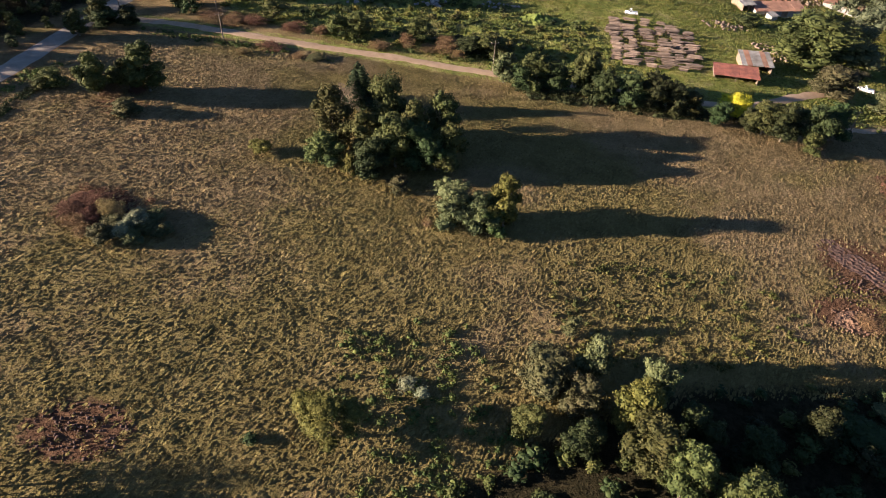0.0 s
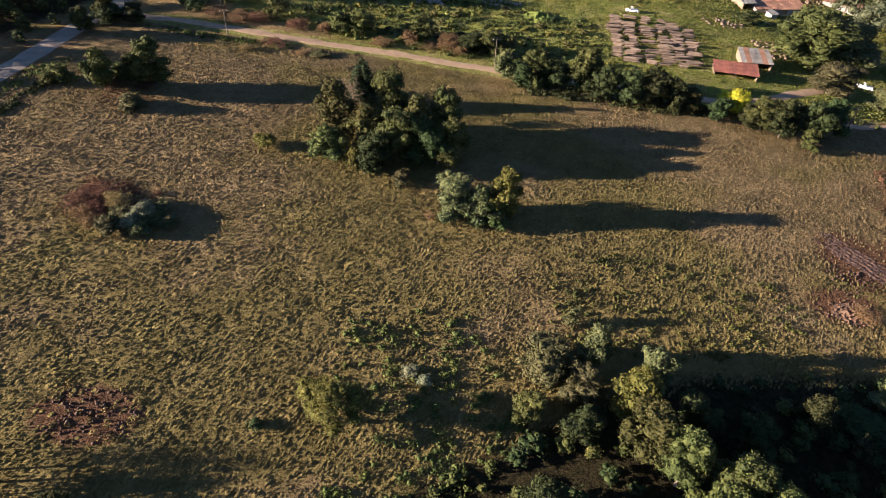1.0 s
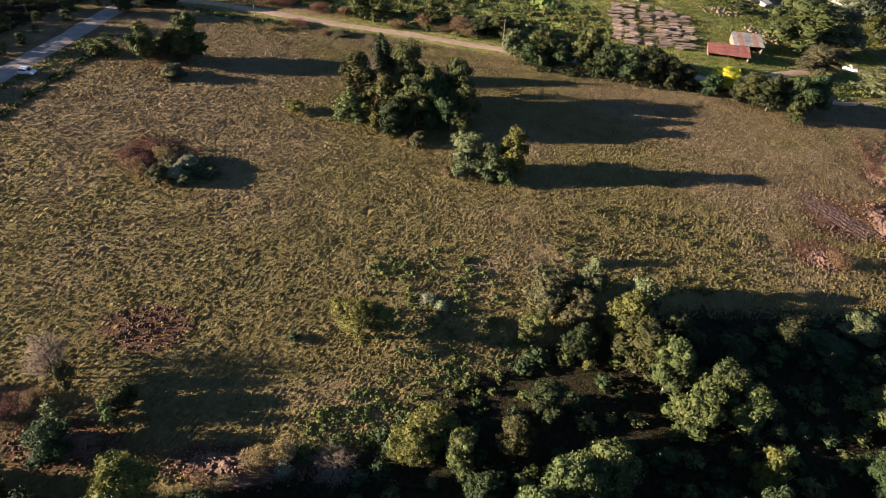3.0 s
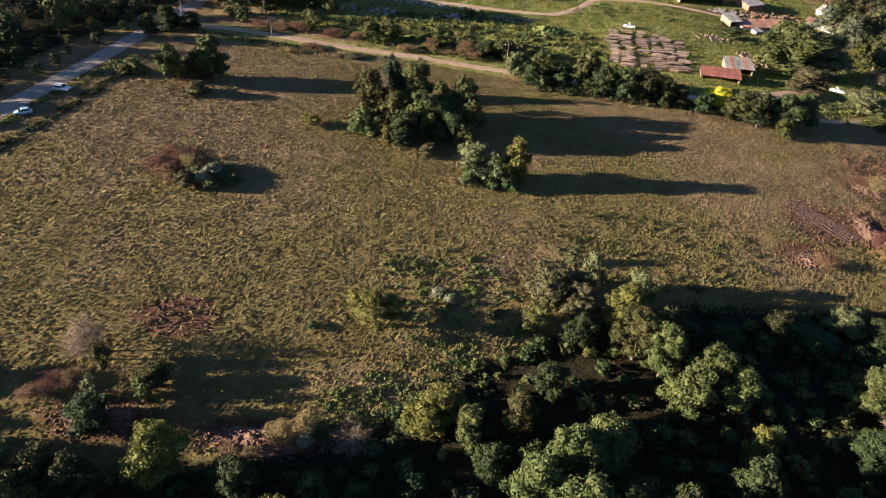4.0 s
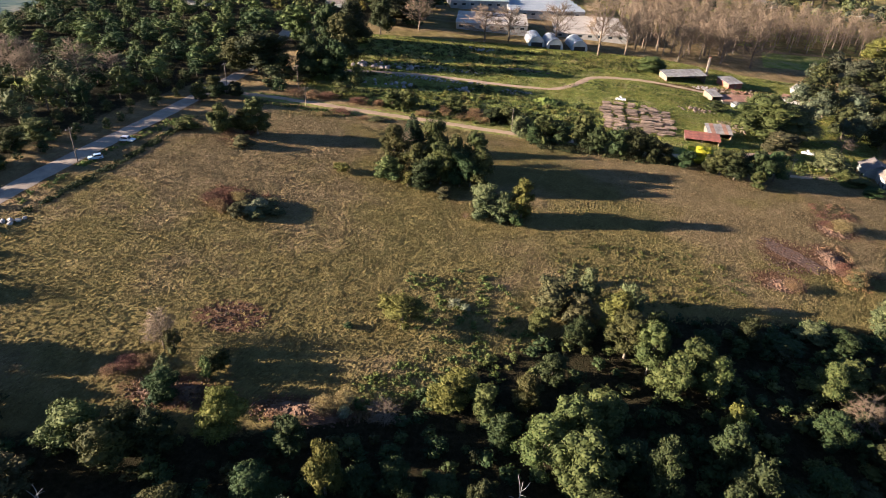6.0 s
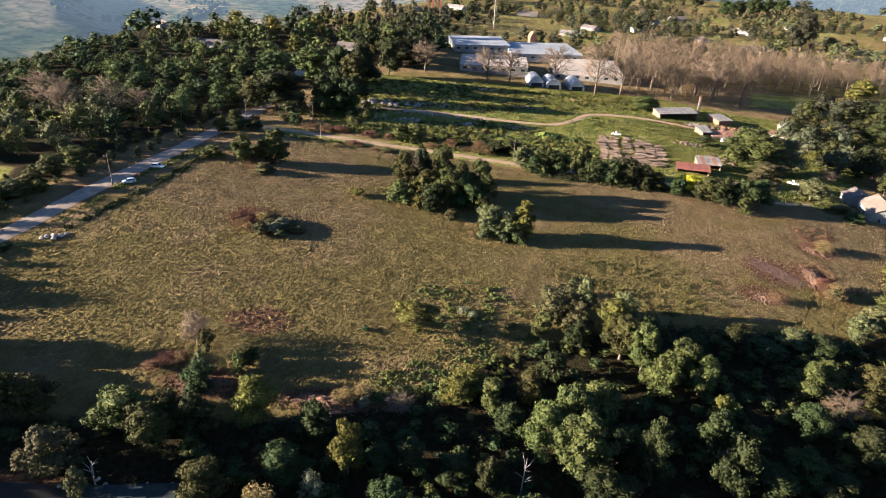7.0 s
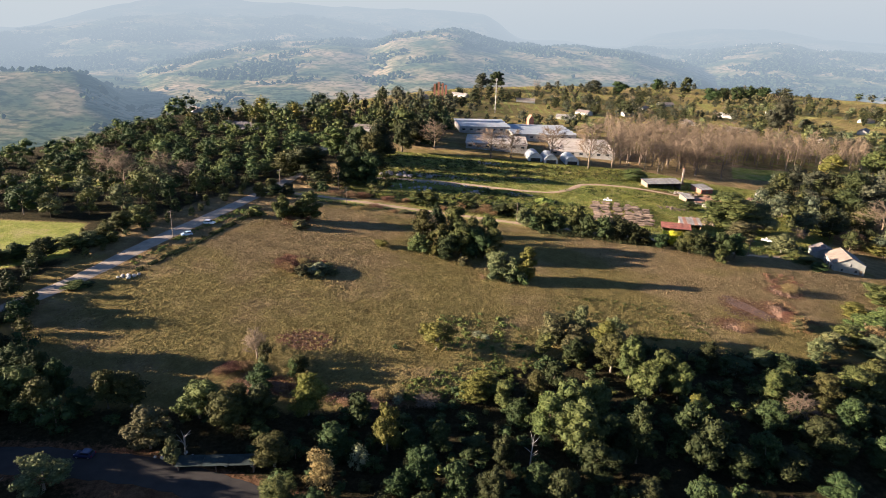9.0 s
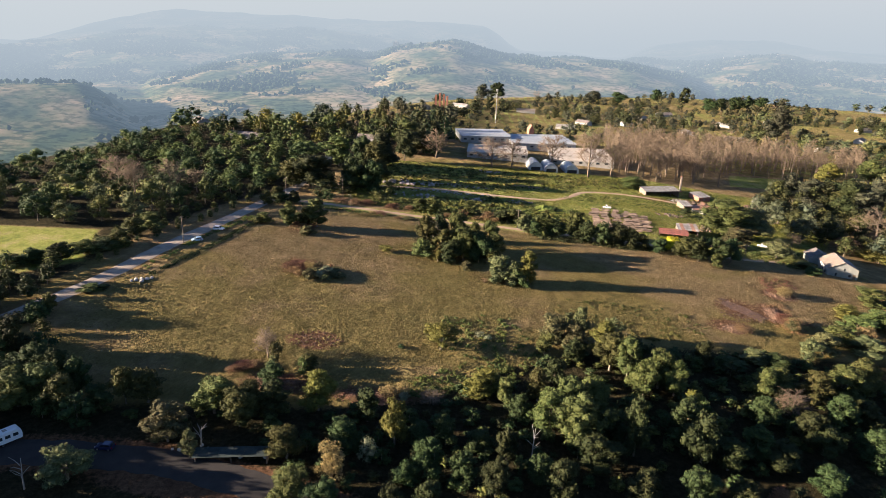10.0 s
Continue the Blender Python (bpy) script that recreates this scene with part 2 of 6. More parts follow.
def prism(outline, y0, y1, bm=None):
    """An outline in x and z, drawn out from y0 to y1."""
    bm = bm or bmesh.new()
    a = [bm.verts.new((x, y0, z)) for x, z in outline]
    b = [bm.verts.new((x, y1, z)) for x, z in outline]
    n = len(outline)
    bm.faces.new(a)
    bm.faces.new(b[::-1])
    for i in range(n):
        bm.faces.new((a[i], b[i], b[(i + 1) % n], a[(i + 1) % n]))
    bmesh.ops.recalc_face_normals(bm, faces=bm.faces)
    return bm


def tubes(paths, sides=5):
    """Tapered tubes along paths of (point, radius): vertices and faces."""
    verts, faces = [], []
    for path in paths:
        base = len(verts)
        for i, (p, r) in enumerate(path):
            p = Vector(p)
            ahead = Vector(path[min(i + 1, len(path) - 1)][0]) - Vector(path[max(i - 1, 0)][0])
            q = ahead.to_track_quat("Z", "Y")
            for k in range(sides):
                a = 2 * math.pi * k / sides
                verts.append(p + q @ Vector((r * math.cos(a), r * math.sin(a), 0)))
        for i in range(len(path) - 1):
            for k in range(sides):
                a, b = base + i * sides + k, base + i * sides + (k + 1) % sides
                faces.append((a, b, b + sides, a + sides))
        top = base + (len(path) - 1) * sides
        faces.append(tuple(top + k for k in range(sides)))
    return [tuple(v) for v in verts], faces


# ---------------------------------------------------------------- the land
YS = (-400, -50, 0, 20, 35, 55, 76, 100, 137, 180, 220, 320, 500, 800, 1300, 1800)
ZS = (-10, -9.5, -8.2, -6.5, -4.6, -2.6, -1.2, 1.0, 2, 1, 0.5, 2.5, 2, 1, 0, 0)
RIM_BEARING = (-60, -36, -31, -24, -13, -6, 8, 17, 25, 31, 60)  # the plateau's rim: degrees and metres from its near end
RIM = (390, 390, 420, 530, 570, 760, 1150, 1320, 1320, 1280, 1200)


def monotone(x, xs, ys):
    xs, ys = np.array(xs, float), np.array(ys, float)
    h = np.diff(xs)
    d = np.diff(ys) / h
    m = np.zeros_like(ys)
    m[0], m[-1] = d[0], d[-1]
    for i in range(1, len(xs) - 1):
        m[i] = 0 if d[i - 1] * d[i] <= 0 else 2 * d[i - 1] * d[i] / (d[i - 1] + d[i])
    x = np.clip(x, xs[0], xs[-1])
    i = np.clip(np.searchsorted(xs, x, side="right") - 1, 0, len(h) - 1)
    t = (x - xs[i]) / h[i]
    return ((2 * t**3 - 3 * t**2 + 1) * ys[i] + (t**3 - 2 * t**2 + t) * h[i] * m[i]
            + (-2 * t**3 + 3 * t**2) * ys[i + 1] + (t**3 - t**2) * h[i] * m[i + 1])


def past_rim(x, y):
    """How far a point lies beyond the rim of the plateau."""
    return np.hypot(x + 10, y + 110) - np.interp(np.degrees(np.arctan2(x + 10, y + 110)), RIM_BEARING, RIM)


def ground(x, y):
    """Height of the land."""
    x, y = np.asarray(x, float), np.asarray(y, float)
    cross = -0.055 * 220 * np.tanh(x / 220.0) - 0.0004 * np.clip(x - 60, 0, 140) ** 2 * np.exp(-np.clip(y - 250, 0, 1e9) / 150.0)
    s = np.clip(past_rim(x, y) / 450, 0, 1)
    rises = 1.4 * np.exp(-((x - 80) ** 2 + (y - 192) ** 2) / 3200) + 1.3 * np.exp(-((x + 108) ** 2 + (y - 125) ** 2) / 2400)
    return monotone(y, YS, ZS) + cross + rises - 150 * s * s * (3 - 2 * s)


def gz(x, y):
    return float(ground(x, y))


def inside(x, y, poly):
    """Which of the points lie in a polygon."""
    hit = np.zeros(np.shape(x), bool)
    for (x0, y0), (x1, y1) in zip(poly, poly[1:] + poly[:1]):
        cross = (y0 > y) != (y1 > y)
        hit ^= cross & (x < (x1 - x0) * (y - y0) / ((y1 - y0) or 1e-9) + x0)
    return hit


def near_line(x, y, line):
    """Distance of points from a line of points."""
    best = np.full(np.shape(x), 1e9)
    for (x0, y0), (x1, y1) in zip(line, line[1:]):
        dx, dy = x1 - x0, y1 - y0
        s = np.clip(((x - x0) * dx + (y - y0) * dy) / (dx * dx + dy * dy), 0, 1)
        best = np.minimum(best, np.hypot(x - x0 - s * dx, y - y0 - s * dy))
    return best


FIELD = [(-119, 43), (-116, 104), (-104, 140), (-84, 178), (-30, 174), (12, 164), (76, 156), (130, 158), (155, 135), (125, 78), (70, 66), (44, 64), (26, 58), (12, 52), (0, 45), (-14, 33), (-39, 26), (-102, 20)]
YARD = [(-66, 196), (-88, 300), (18, 312), (104, 316), (150, 300), (190, 300), (188, 230), (160, 186), (136, 172), (124, 160), (100, 158), (60, 166), (14, 174), (-30, 184)]
ROUGHLAND = [(-62, 200), (-80, 292), (20, 304), (84, 298), (60, 274), (44, 250), (42, 196), (-18, 192)]
LAWN = [(-215, 112), (-146, 116), (-136, 87), (-165, 66), (-240, 70)]
GLADE = [(-205, 160), (-165, 168), (-160, 182), (-200, 184)]
PADDOCK = [(170, 328), (186, 372), (240, 372), (236, 345)]
WOODS = [(-40, 24), (-14, 32), (0, 45), (12, 52), (26, 60), (44, 66), (70, 68), (120, 70), (180, 60), (220, -160), (-220, -160), (-180, 40), (-128, 40), (-104, 16)]
WESTWOOD = [(-140, 60), (-128, 110), (-118, 160), (-104, 210), (-60, 330), (-70, 480), (-420, 480), (-420, 60)]
ROAD = [(-148, 8), (-141, 34), (-135.5, 49), (-129.5, 62.5), (-123.5, 78), (-117, 97), (-112, 114.5), (-108.2, 129), (-105, 147), (-103, 171), (-100, 196), (-98, 214), (-97, 260), (-99, 330)]
TRACK = [(-104, 189), (-95, 186), (-80, 185), (-63, 182.5), (-46, 179.5), (-29.6, 177), (-13, 175), (3, 171.5), (14, 169.8), (24, 167.7), (35, 166.5), (53, 163.2), (72, 161), (80, 161), (91, 164.5), (101, 170.5), (112, 176), (124, 182)]
BRANCH = [(82, 160.5), (94, 157), (107, 154), (123, 157), (140, 163)]
UPPER = [(-98, 222), (-75, 229), (-56, 233.5), (-42, 236.5), (-25, 238), (-8, 238), (8, 236), (22, 235), (37, 236), (48, 246), (60, 262), (80, 266), (97, 264), (118, 258), (136, 258)]
LOWROAD = [(-124, -9), (-114, -5), (-100, 0), (-84, 1), (-70, 1), (-50, -3), (-20, -12)]


def soft_mask(x, y, poly, width):
    d = near_line(x, y, poly + poly[:1])
    return np.clip(0.5 + np.where(inside(x, y, poly), d, -d) / width, 0, 1)


def greener(x, y):
    """How olive the field's grass is, 0 to 1: greener in the middle and towards the road, tan towards the house and the track."""
    shape = np.shape(x)
    x, y = np.ravel(np.asarray(x, float)), np.ravel(np.asarray(y, float))
    drift = np.array([noise.noise((a * 0.035, b * 0.05, 1.0)) + 0.5 * noise.noise((a * 0.11, b * 0.13, 4.0)) for a, b in zip(x, y)])
    v = 0.78 + 0.65 * drift - 0.6 / (1 + np.exp(-(x - 48) / 9)) / (1 + np.exp(-(y - 92) / 6)) - 0.15 / (1 + np.exp(-(y - 138) / 7)) - 0.5 / (1 + np.exp((x + 42) / 9)) / (1 + np.exp(-(y - 84) / 7))
    return np.clip(v, 0, 1).reshape(shape)


def graded(*runs):
    """Positions at uneven steps: each run is (from, to, step)."""
    return np.concatenate([np.arange(a, b - 0.01, s) for a, b, s in runs])


def spaced(lo, fine_lo, fine_hi, hi, step, grow):
    mid = list(np.arange(fine_lo, fine_hi + 0.1, step))
    out, s, v = [], step, fine_hi
    while v < hi:
        s *= grow
        v = min(v + s, hi)
        out.append(v)
    low, s, v = [], step, fine_lo
    while v > lo:
        s *= grow
        v = max(v - s, lo)
        low.append(v)
    return np.array(low[::-1] + mid + out)


def make_ground():
    xs, ys = spaced(-1300, -160, 200, 1400, 2.0, 1.08), spaced(-400, -30, 320, 1700, 2.0, 1.06)
    xs = np.concatenate([xs[xs < -120], graded((-120, 160, 0.8)), xs[xs >= 160]])
    ys = np.concatenate([ys[ys < 16], graded((16, 182, 0.8)), ys[ys >= 182]])
    gx, gy = np.meshgrid(xs, ys)
    z = ground(gx, gy)
    field = soft_mask(gx, gy, FIELD, 8.0)
    lump = np.array([noise.noise((x * 0.18, y * 0.18, 0)) + 0.6 * noise.noise((x * 0.45, y * 0.45, 5)) for x, y in zip(gx.ravel(), gy.ravel())]).reshape(gx.shape)
    calm = np.clip(np.minimum.reduce([near_line(gx, gy, l) for l in (ROAD, TRACK, BRANCH, UPPER, LOWROAD)]) / 6 - 1, 0, 1)
    hummock = np.array([noise.noise((x * 0.85, y * 0.85, 2.0)) + 0.7 * noise.noise(((x + y) * 0.75, (x - y) * 0.22, 7.0)) for x, y in zip(gx.ravel(), gy.ravel())]).reshape(gx.shape)
    z = z + (0.05 * lump + 0.075 * field * hummock) * calm
    rough = soft_mask(gx, gy, ROUGHLAND, 14) * calm
    z = z + rough * 0.4 * np.array([max(0, noise.noise((x * 0.13, y * 0.16, 8))) + 0.5 * noise.noise((x * 0.4, y * 0.4, 3)) for x, y in zip(gx.ravel(), gy.ravel())]).reshape(gx.shape)
    far = gy + 0.2 * abs(gx) > 420
    lush = np.maximum.reduce([soft_mask(gx, gy, p, w) for p, w in ((YARD, 10), (LAWN, 6), (GLADE, 8), (PADDOCK, 6))])
    verge = np.clip(1.4 - near_line(gx, gy, TRACK) / 4.5, 0, 0.55)
    lush = np.maximum(lush, verge) + 0.18 * np.clip(lump, 0, 1) * field
    lush = np.where(far, 0.35 + 0.5 * np.clip(lump, -1, 1), lush)
    shaded_litter = np.maximum(soft_mask(gx, gy, WOODS, 10), soft_mask(gx, gy, WESTWOOD, 8) * (1 - soft_mask(gx, gy, LAWN, 6)) * (1 - soft_mask(gx, gy, GLADE, 8)) * 0.9)
    soil = np.zeros_like(gx)
    for x, y, rx, ry, k in ((-50, 52, 8, 5, 1), (-64, 97, 7, 6, 1), (-55, 31, 10, 5, .8), (-30, 30, 12, 3.5, .75), (86, 97.5, 8, 9, 1), (78, 85, 8, 5, .85), (97, 97, 7, 9, .85),
                            (107, 115, 9, 7, .7), (-74, 133, 9, 5, .6), (-60, -5, 22, 4, 1), (108, 263, 20, 5, .9), (136, 262, 14, 9, .95), (148, 270, 10, 8, .8), (68, 200, 18, 22, .5), (20, 224, 10, 12, .45), (-30, 226, 16, 5, .4), (-66, 120, 6, 3, .4)):
        soil = np.maximum(soil, k * np.clip(1.5 - np.hypot((gx - x) / rx, (gy - y) / ry), 0, 1))
    soil = np.maximum(soil, np.clip(1.3 - near_line(gx, gy, LOWROAD) / 7, 0, 0.9))
    soil = np.maximum(soil, np.clip(1.25 - near_line(gx, gy, ROAD) / 6.5, 0, 0.45))
    ny, nx = gx.shape
    idx = np.arange(ny * nx).reshape(ny, nx)
    faces = np.stack([idx[:-1, :-1], idx[:-1, 1:], idx[1:, 1:], idx[1:, :-1]], -1).reshape(-1, 4)
    me = mesh_of("ground", np.stack([gx, gy, z], -1), faces, M_GROUND, True)
    for k, v in (("olive", np.where(far, 0.7 + 0.4 * lump, greener(gx, gy))), ("lush", lush), ("soil", soil), ("shaded_litter", shaded_litter)):
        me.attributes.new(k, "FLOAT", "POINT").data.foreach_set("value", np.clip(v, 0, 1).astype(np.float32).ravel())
    tagged(new("ground", me), "dry brown field sloping to woods, with green yard grass", "ground", kind="structure")


def strip(name, line, width, material, label, lift=0.05, ragged=0.35):
    """A road draped on the land along a line, with ragged edges."""
    pts = [Vector(p) for p in line]
    fine = []
    for i in range(len(pts) - 1):
        p0, p1, p2, p3 = pts[max(i - 1, 0)], pts[i], pts[i + 1], pts[min(i + 2, len(pts) - 1)]
        n = max(2, int((p2 - p1).length / 1.5))
        for k in range(n):
            t = k / n
            fine.append(0.5 * (2 * p1 + (p2 - p0) * t + (2 * p0 - 5 * p1 + 4 * p2 - p3) * t * t + (3 * p1 - p0 - 3 * p2 + p3) * t**3))
    verts, cols = [], 7
    for i, p in enumerate(fine):
        d = (fine[min(i + 1, len(fine) - 1)] - fine[max(i - 1, 0)]).normalized()
        side = Vector((-d.y, d.x))
        for k in range(cols):
            s = (k / (cols - 1) - 0.5) * width
            if k in (0, cols - 1):
                s += ragged * noise.noise((p.x * 0.3, p.y * 0.3, k))
            q = p + side * s
            edge = -0.10 if k in (0, cols - 1) else (0.03 if k == 3 else 0.0)
            verts.append((q.x, q.y, gz(q.x, q.y) + lift + edge))
    faces = [(i * cols + k, i * cols + k + 1, (i + 1) * cols + k + 1, (i + 1) * cols + k) for i in range(len(fine) - 1) for k in range(cols - 1)]
    return tagged(new(name, mesh_of(name, verts, faces, material, True)), label, "road", kind="structure")


make_ground()
strip("road", ROAD, 6.0, M_ROAD, "pale grey gravel road beside the field", 0.12)
strip("dirt_track", TRACK, 3.6, M_TRACK, "sandy dirt track along the hedge", 0.12, 0.8)
strip("branch_track", BRANCH, 2.6, M_TRACK, "sandy track leading to the house", 0.12, 0.6)
strip("upper_track", UPPER, 3.4, M_TRACK, "worn farm track through green grass", 0.12, 0.8)
strip("low_road", LOWROAD, 8.0, M_SHADED_TAR, "tar yard road under trees, darkened to imitate their shade", 0.12, 0.8)


# ---------------------------------------------------------------- far hills
RIDGES = [  # distance, depth of the slope, (bearing to the right, degrees above the level of the eye)
    (4200, 1200, [(-60, -1), (-35.7, -1.0), (-30.2, 0.34), (-24.7, 1.46), (-20, 1.49), (-14.8, 1.35), (-2.5, 1.29), (0.6, 1.16), (4.5, -0.7), (12, -1.1), (15.9, 0.03), (21.7, 0.5), (30.9, 0.0), (60, 0)]),
    (3300, 700, [(-60, -1.6), (-35.7, -1.2), (-30.3, -0.54), (-24.4, 0.23), (-15.8, 0.36), (-9.3, 0.12), (-3.6, -0.5), (2, -1.6), (60, -2.2)]),
    (2300, 760, [(-60, -6), (-31, -5.2), (-27.6, -3.7), (-25.1, -3.1), (-20.3, -2.35), (-16.8, -1.9), (-11.7, -1.55), (-9.3, -1.7), (-7, -0.85), (-2.2, -0.2), (0.7, -0.7), (5.5, -1.25), (10.2, -1.4), (13.4, -1.6), (16.1, -2.1), (19.2, -2.6), (24, -4.5), (60, -5)]),
    (2900, 800, [(-60, -5), (6, -4), (12.1, -1.7), (14.7, -1.4), (16.9, -1.45), (19.4, -1.05), (22.2, -0.55), (24.9, -0.3), (27.2, -0.7), (31.1, -0.85), (60, -1.5)]),
    (1500, 300, [(-60, -4.2), (-36.1, -4.2), (-34, -4.25), (-32.6, -4.7), (-31.6, -5.4), (-29.9, -6.5), (-26, -8), (60, -8)]),
]


def hill_z(az, r):
    z = monotone(r, (500, 1000, 1600, 2000, 4900), (-110, -95, -86, -88, -60))
    for dist, depth, rows in RIDGES:
        zr = monotone(np.degrees(az), [a for a, _ in rows], [81 + dist * math.tan(radians(e)) for _, e in rows])
        bell = np.exp(-((r - dist) / depth) ** 2)
        z = np.maximum(z, -95 + (zr + 95) * bell)
    return z


def make_hills():
    az, rr = np.radians(np.linspace(-50, 50, 420)), np.geomspace(480, 4700, 190)
    ga, gr = np.meshgrid(az, rr)
    x, y = gr * np.sin(ga), gr * np.cos(ga)
    z = hill_z(ga, gr)
    n = np.array([noise.fractal((a * 0.0022, b * 0.0022, 3.0), 1.0, 2.0, 5) for a, b in zip(x.ravel(), y.ravel())]).reshape(x.shape)
    z = z + n * (5 + 20 * np.clip((gr - 1300) / 1200, 0, 1))
    ny, nx = x.shape
    idx = np.arange(ny * nx).reshape(ny, nx)
    faces = np.stack([idx[:-1, :-1], idx[1:, :-1], idx[1:, 1:], idx[:-1, 1:]], -1).reshape(-1, 4)[:, ::-1]
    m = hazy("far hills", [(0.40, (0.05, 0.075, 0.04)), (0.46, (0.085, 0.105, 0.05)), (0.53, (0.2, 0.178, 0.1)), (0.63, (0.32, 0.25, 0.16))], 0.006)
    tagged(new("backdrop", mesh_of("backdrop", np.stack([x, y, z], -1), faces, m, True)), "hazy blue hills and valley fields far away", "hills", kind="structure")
    # far woods on the hills
    rng = np.random.default_rng(5)
    verts, faces = [], []
    n_try = 90000
    aa, rr = rng.uniform(-0.75, 0.75, n_try), 900 + 2500 * rng.uniform(0, 1, n_try) ** 0.8
    ok = np.array([noise.fractal((r * math.sin(a) * 0.0042, r * math.cos(a) * 0.0042, 9.0), 1.0, 2.0, 4) for a, r in zip(aa, rr)]) + np.where((rr > 2100) & (rr < 3050), 0.22, 0.0) > rng.uniform(0.1, 0.4, n_try)
    ok &= ~((aa < -0.48) & (rr < 1900) & (rng.uniform(0, 1, n_try) < 0.75))
    aa, rr = aa[ok][:19000], rr[ok][:19000]
    zz = hill_z(aa, rr)
    for a, r, z0 in zip(aa, rr, zz):
        px, py = r * math.sin(a), r * math.cos(a)
        pz = float(z0) + noise.fractal((px * 0.0022, py * 0.0022, 3.0), 1.0, 2.0, 5) * (5 + 20 * min(max((r - 1300) / 1200, 0), 1))
        s, h = rng.uniform(3, 8) * (0.7 + r / 3500), rng.uniform(4, 12)
        b = len(verts)
        ring = [(px + s * math.cos(k * 1.257) * rng.uniform(.7, 1.2), py + s * math.sin(k * 1.257) * rng.uniform(.7, 1.2), pz + h * rng.uniform(.35, .65)) for k in range(5)]
        verts += [(px, py, pz - 1), *ring, (px + rng.uniform(-1, 1), py, pz + h)]
        for k in range(5):
            n2 = (k + 1) % 5
            faces += [(b, b + 1 + n2, b + 1 + k), (b + 1 + k, b + 1 + n2, b + 6)]
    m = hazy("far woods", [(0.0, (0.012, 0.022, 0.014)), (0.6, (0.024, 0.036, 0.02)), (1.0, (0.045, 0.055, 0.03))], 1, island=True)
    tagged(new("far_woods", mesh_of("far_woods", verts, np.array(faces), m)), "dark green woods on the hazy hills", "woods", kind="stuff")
    # far houses, pale specks
    rng = np.random.default_rng(8)
    bm = bmesh.new()
    for a0, r0, n, sp in ((radians(-24.3), 2250, 12, 60), (radians(-20.2), 1950, 8, 60), (radians(-26.5), 3300, 40, 300), (radians(24.9), 2900, 18, 130), (radians(31.9), 2700, 14, 120), (radians(-11.4), 3300, 26, 260), (radians(18.6), 2700, 5, 40), (radians(-5.2), 2150, 10, 70)):
        for _ in range(n):
            a, r = a0 + rng.normal(0, sp / r0), r0 + rng.normal(0, sp)
            px, py = r * math.sin(a), r * math.cos(a)
            pz = float(hill_z(np.array([a]), np.array([r]))[0])
            block(rng.uniform(7, 14), rng.uniform(6, 10), rng.uniform(3.5, 6), (px, py, pz), bm=bm)
    me = bpy.data.meshes.new("far_houses")
    bm.to_mesh(me)
    bm.free()
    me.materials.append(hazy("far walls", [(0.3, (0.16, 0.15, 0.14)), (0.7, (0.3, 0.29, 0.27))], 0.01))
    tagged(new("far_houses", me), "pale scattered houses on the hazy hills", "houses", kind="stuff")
    a, r = radians(-6.6), 2290.0
    bx, by = r * math.sin(a), r * math.cos(a)
    bz = float(hill_z(np.array([a]), np.array([r]))[0])
    bm = block(44, 16, 13, (bx, by, bz - 2))
    block(20, 16, 19, (bx - 16, by + 3, bz - 2), bm=bm)
    block(30, 12, 8, (bx + 24, by - 14, bz - 4), bm=bm)
    me2 = bpy.data.meshes.new("hilltop_building")
    bm.to_mesh(me2)
    bm.free()
    me2.materials.append(me.materials[0])
    tagged(new("hilltop_building", me2), "white stepped building on the hazy hilltop", "building")


def make_haze():
    """The pale hazy air low over the horizon, behind the hills: a plain backdrop of sky."""
    m, t, p = graph("pale haze glow")
    sep = t.nodes.new("ShaderNodeSeparateXYZ")
    t.links.new(t.nodes.new("ShaderNodeNewGeometry").outputs["Position"], sep.inputs[0])
    up, side = node(t, "MapRange"), node(t, "MapRange")
    for n, axis, lo, hi in ((up, "Z", 40.0, 500.0), (side, "X", -2600.0, 1800.0)):
        n.inputs["From Min"].default_value, n.inputs["From Max"].default_value = lo, hi
        t.links.new(sep.outputs[axis], n.inputs[0])
    # painted sky glow: changes with height, brighter on the sun's side
    col = mixed(t, up.outputs[0], HAZE_GLOW, (0.122, 0.130, 0.116))
    col = mixed(t, side.outputs[0], mixed(t, 0.35, col, (0.140, 0.146, 0.124)), col)
    em = node(t, "Emission")
    t.links.new(col, em.inputs[0])
    t.links.new(em.outputs[0], t.nodes["Material Output"].inputs[0])
    az = [radians(-46 + 92 * k / 60) for k in range(61)]
    hs = [-150 + 58 * k for k in range(12)]
    verts = [(4750 * math.sin(a), 4750 * math.cos(a), h) for h in hs for a in az]
    faces = [(r * 61 + k, r * 61 + k + 1, (r + 1) * 61 + k + 1, (r + 1) * 61 + k) for r in range(11) for k in range(60)]
    tagged(new("backdrop_sky", mesh_of("backdrop_sky", verts, faces, m, True)), "pale morning haze above the horizon", "sky", kind="structure")


make_haze()
make_hills()


# ---------------------------------------------------------------- trees and shrubs
def ball():
    g = (1 + 5 ** 0.5) / 2
    v = np.array([(-1, g, 0), (1, g, 0), (-1, -g, 0), (1, -g, 0), (0, -1, g), (0, 1, g), (0, -1, -g), (0, 1, -g), (g, 0, -1), (g, 0, 1), (-g, 0, -1), (-g, 0, 1)], float)
    f = np.array([(0, 11, 5), (0, 5, 1), (0, 1, 7), (0, 7, 10), (0, 10, 11), (1, 5, 9), (5, 11, 4), (11, 10, 2), (10, 7, 6), (7, 1, 8), (3, 9, 4), (3, 4, 2), (3, 2, 6), (3, 6, 8), (3, 8, 9), (4, 9, 5), (2, 4, 11), (6, 2, 10), (8, 6, 7), (9, 8, 1)])
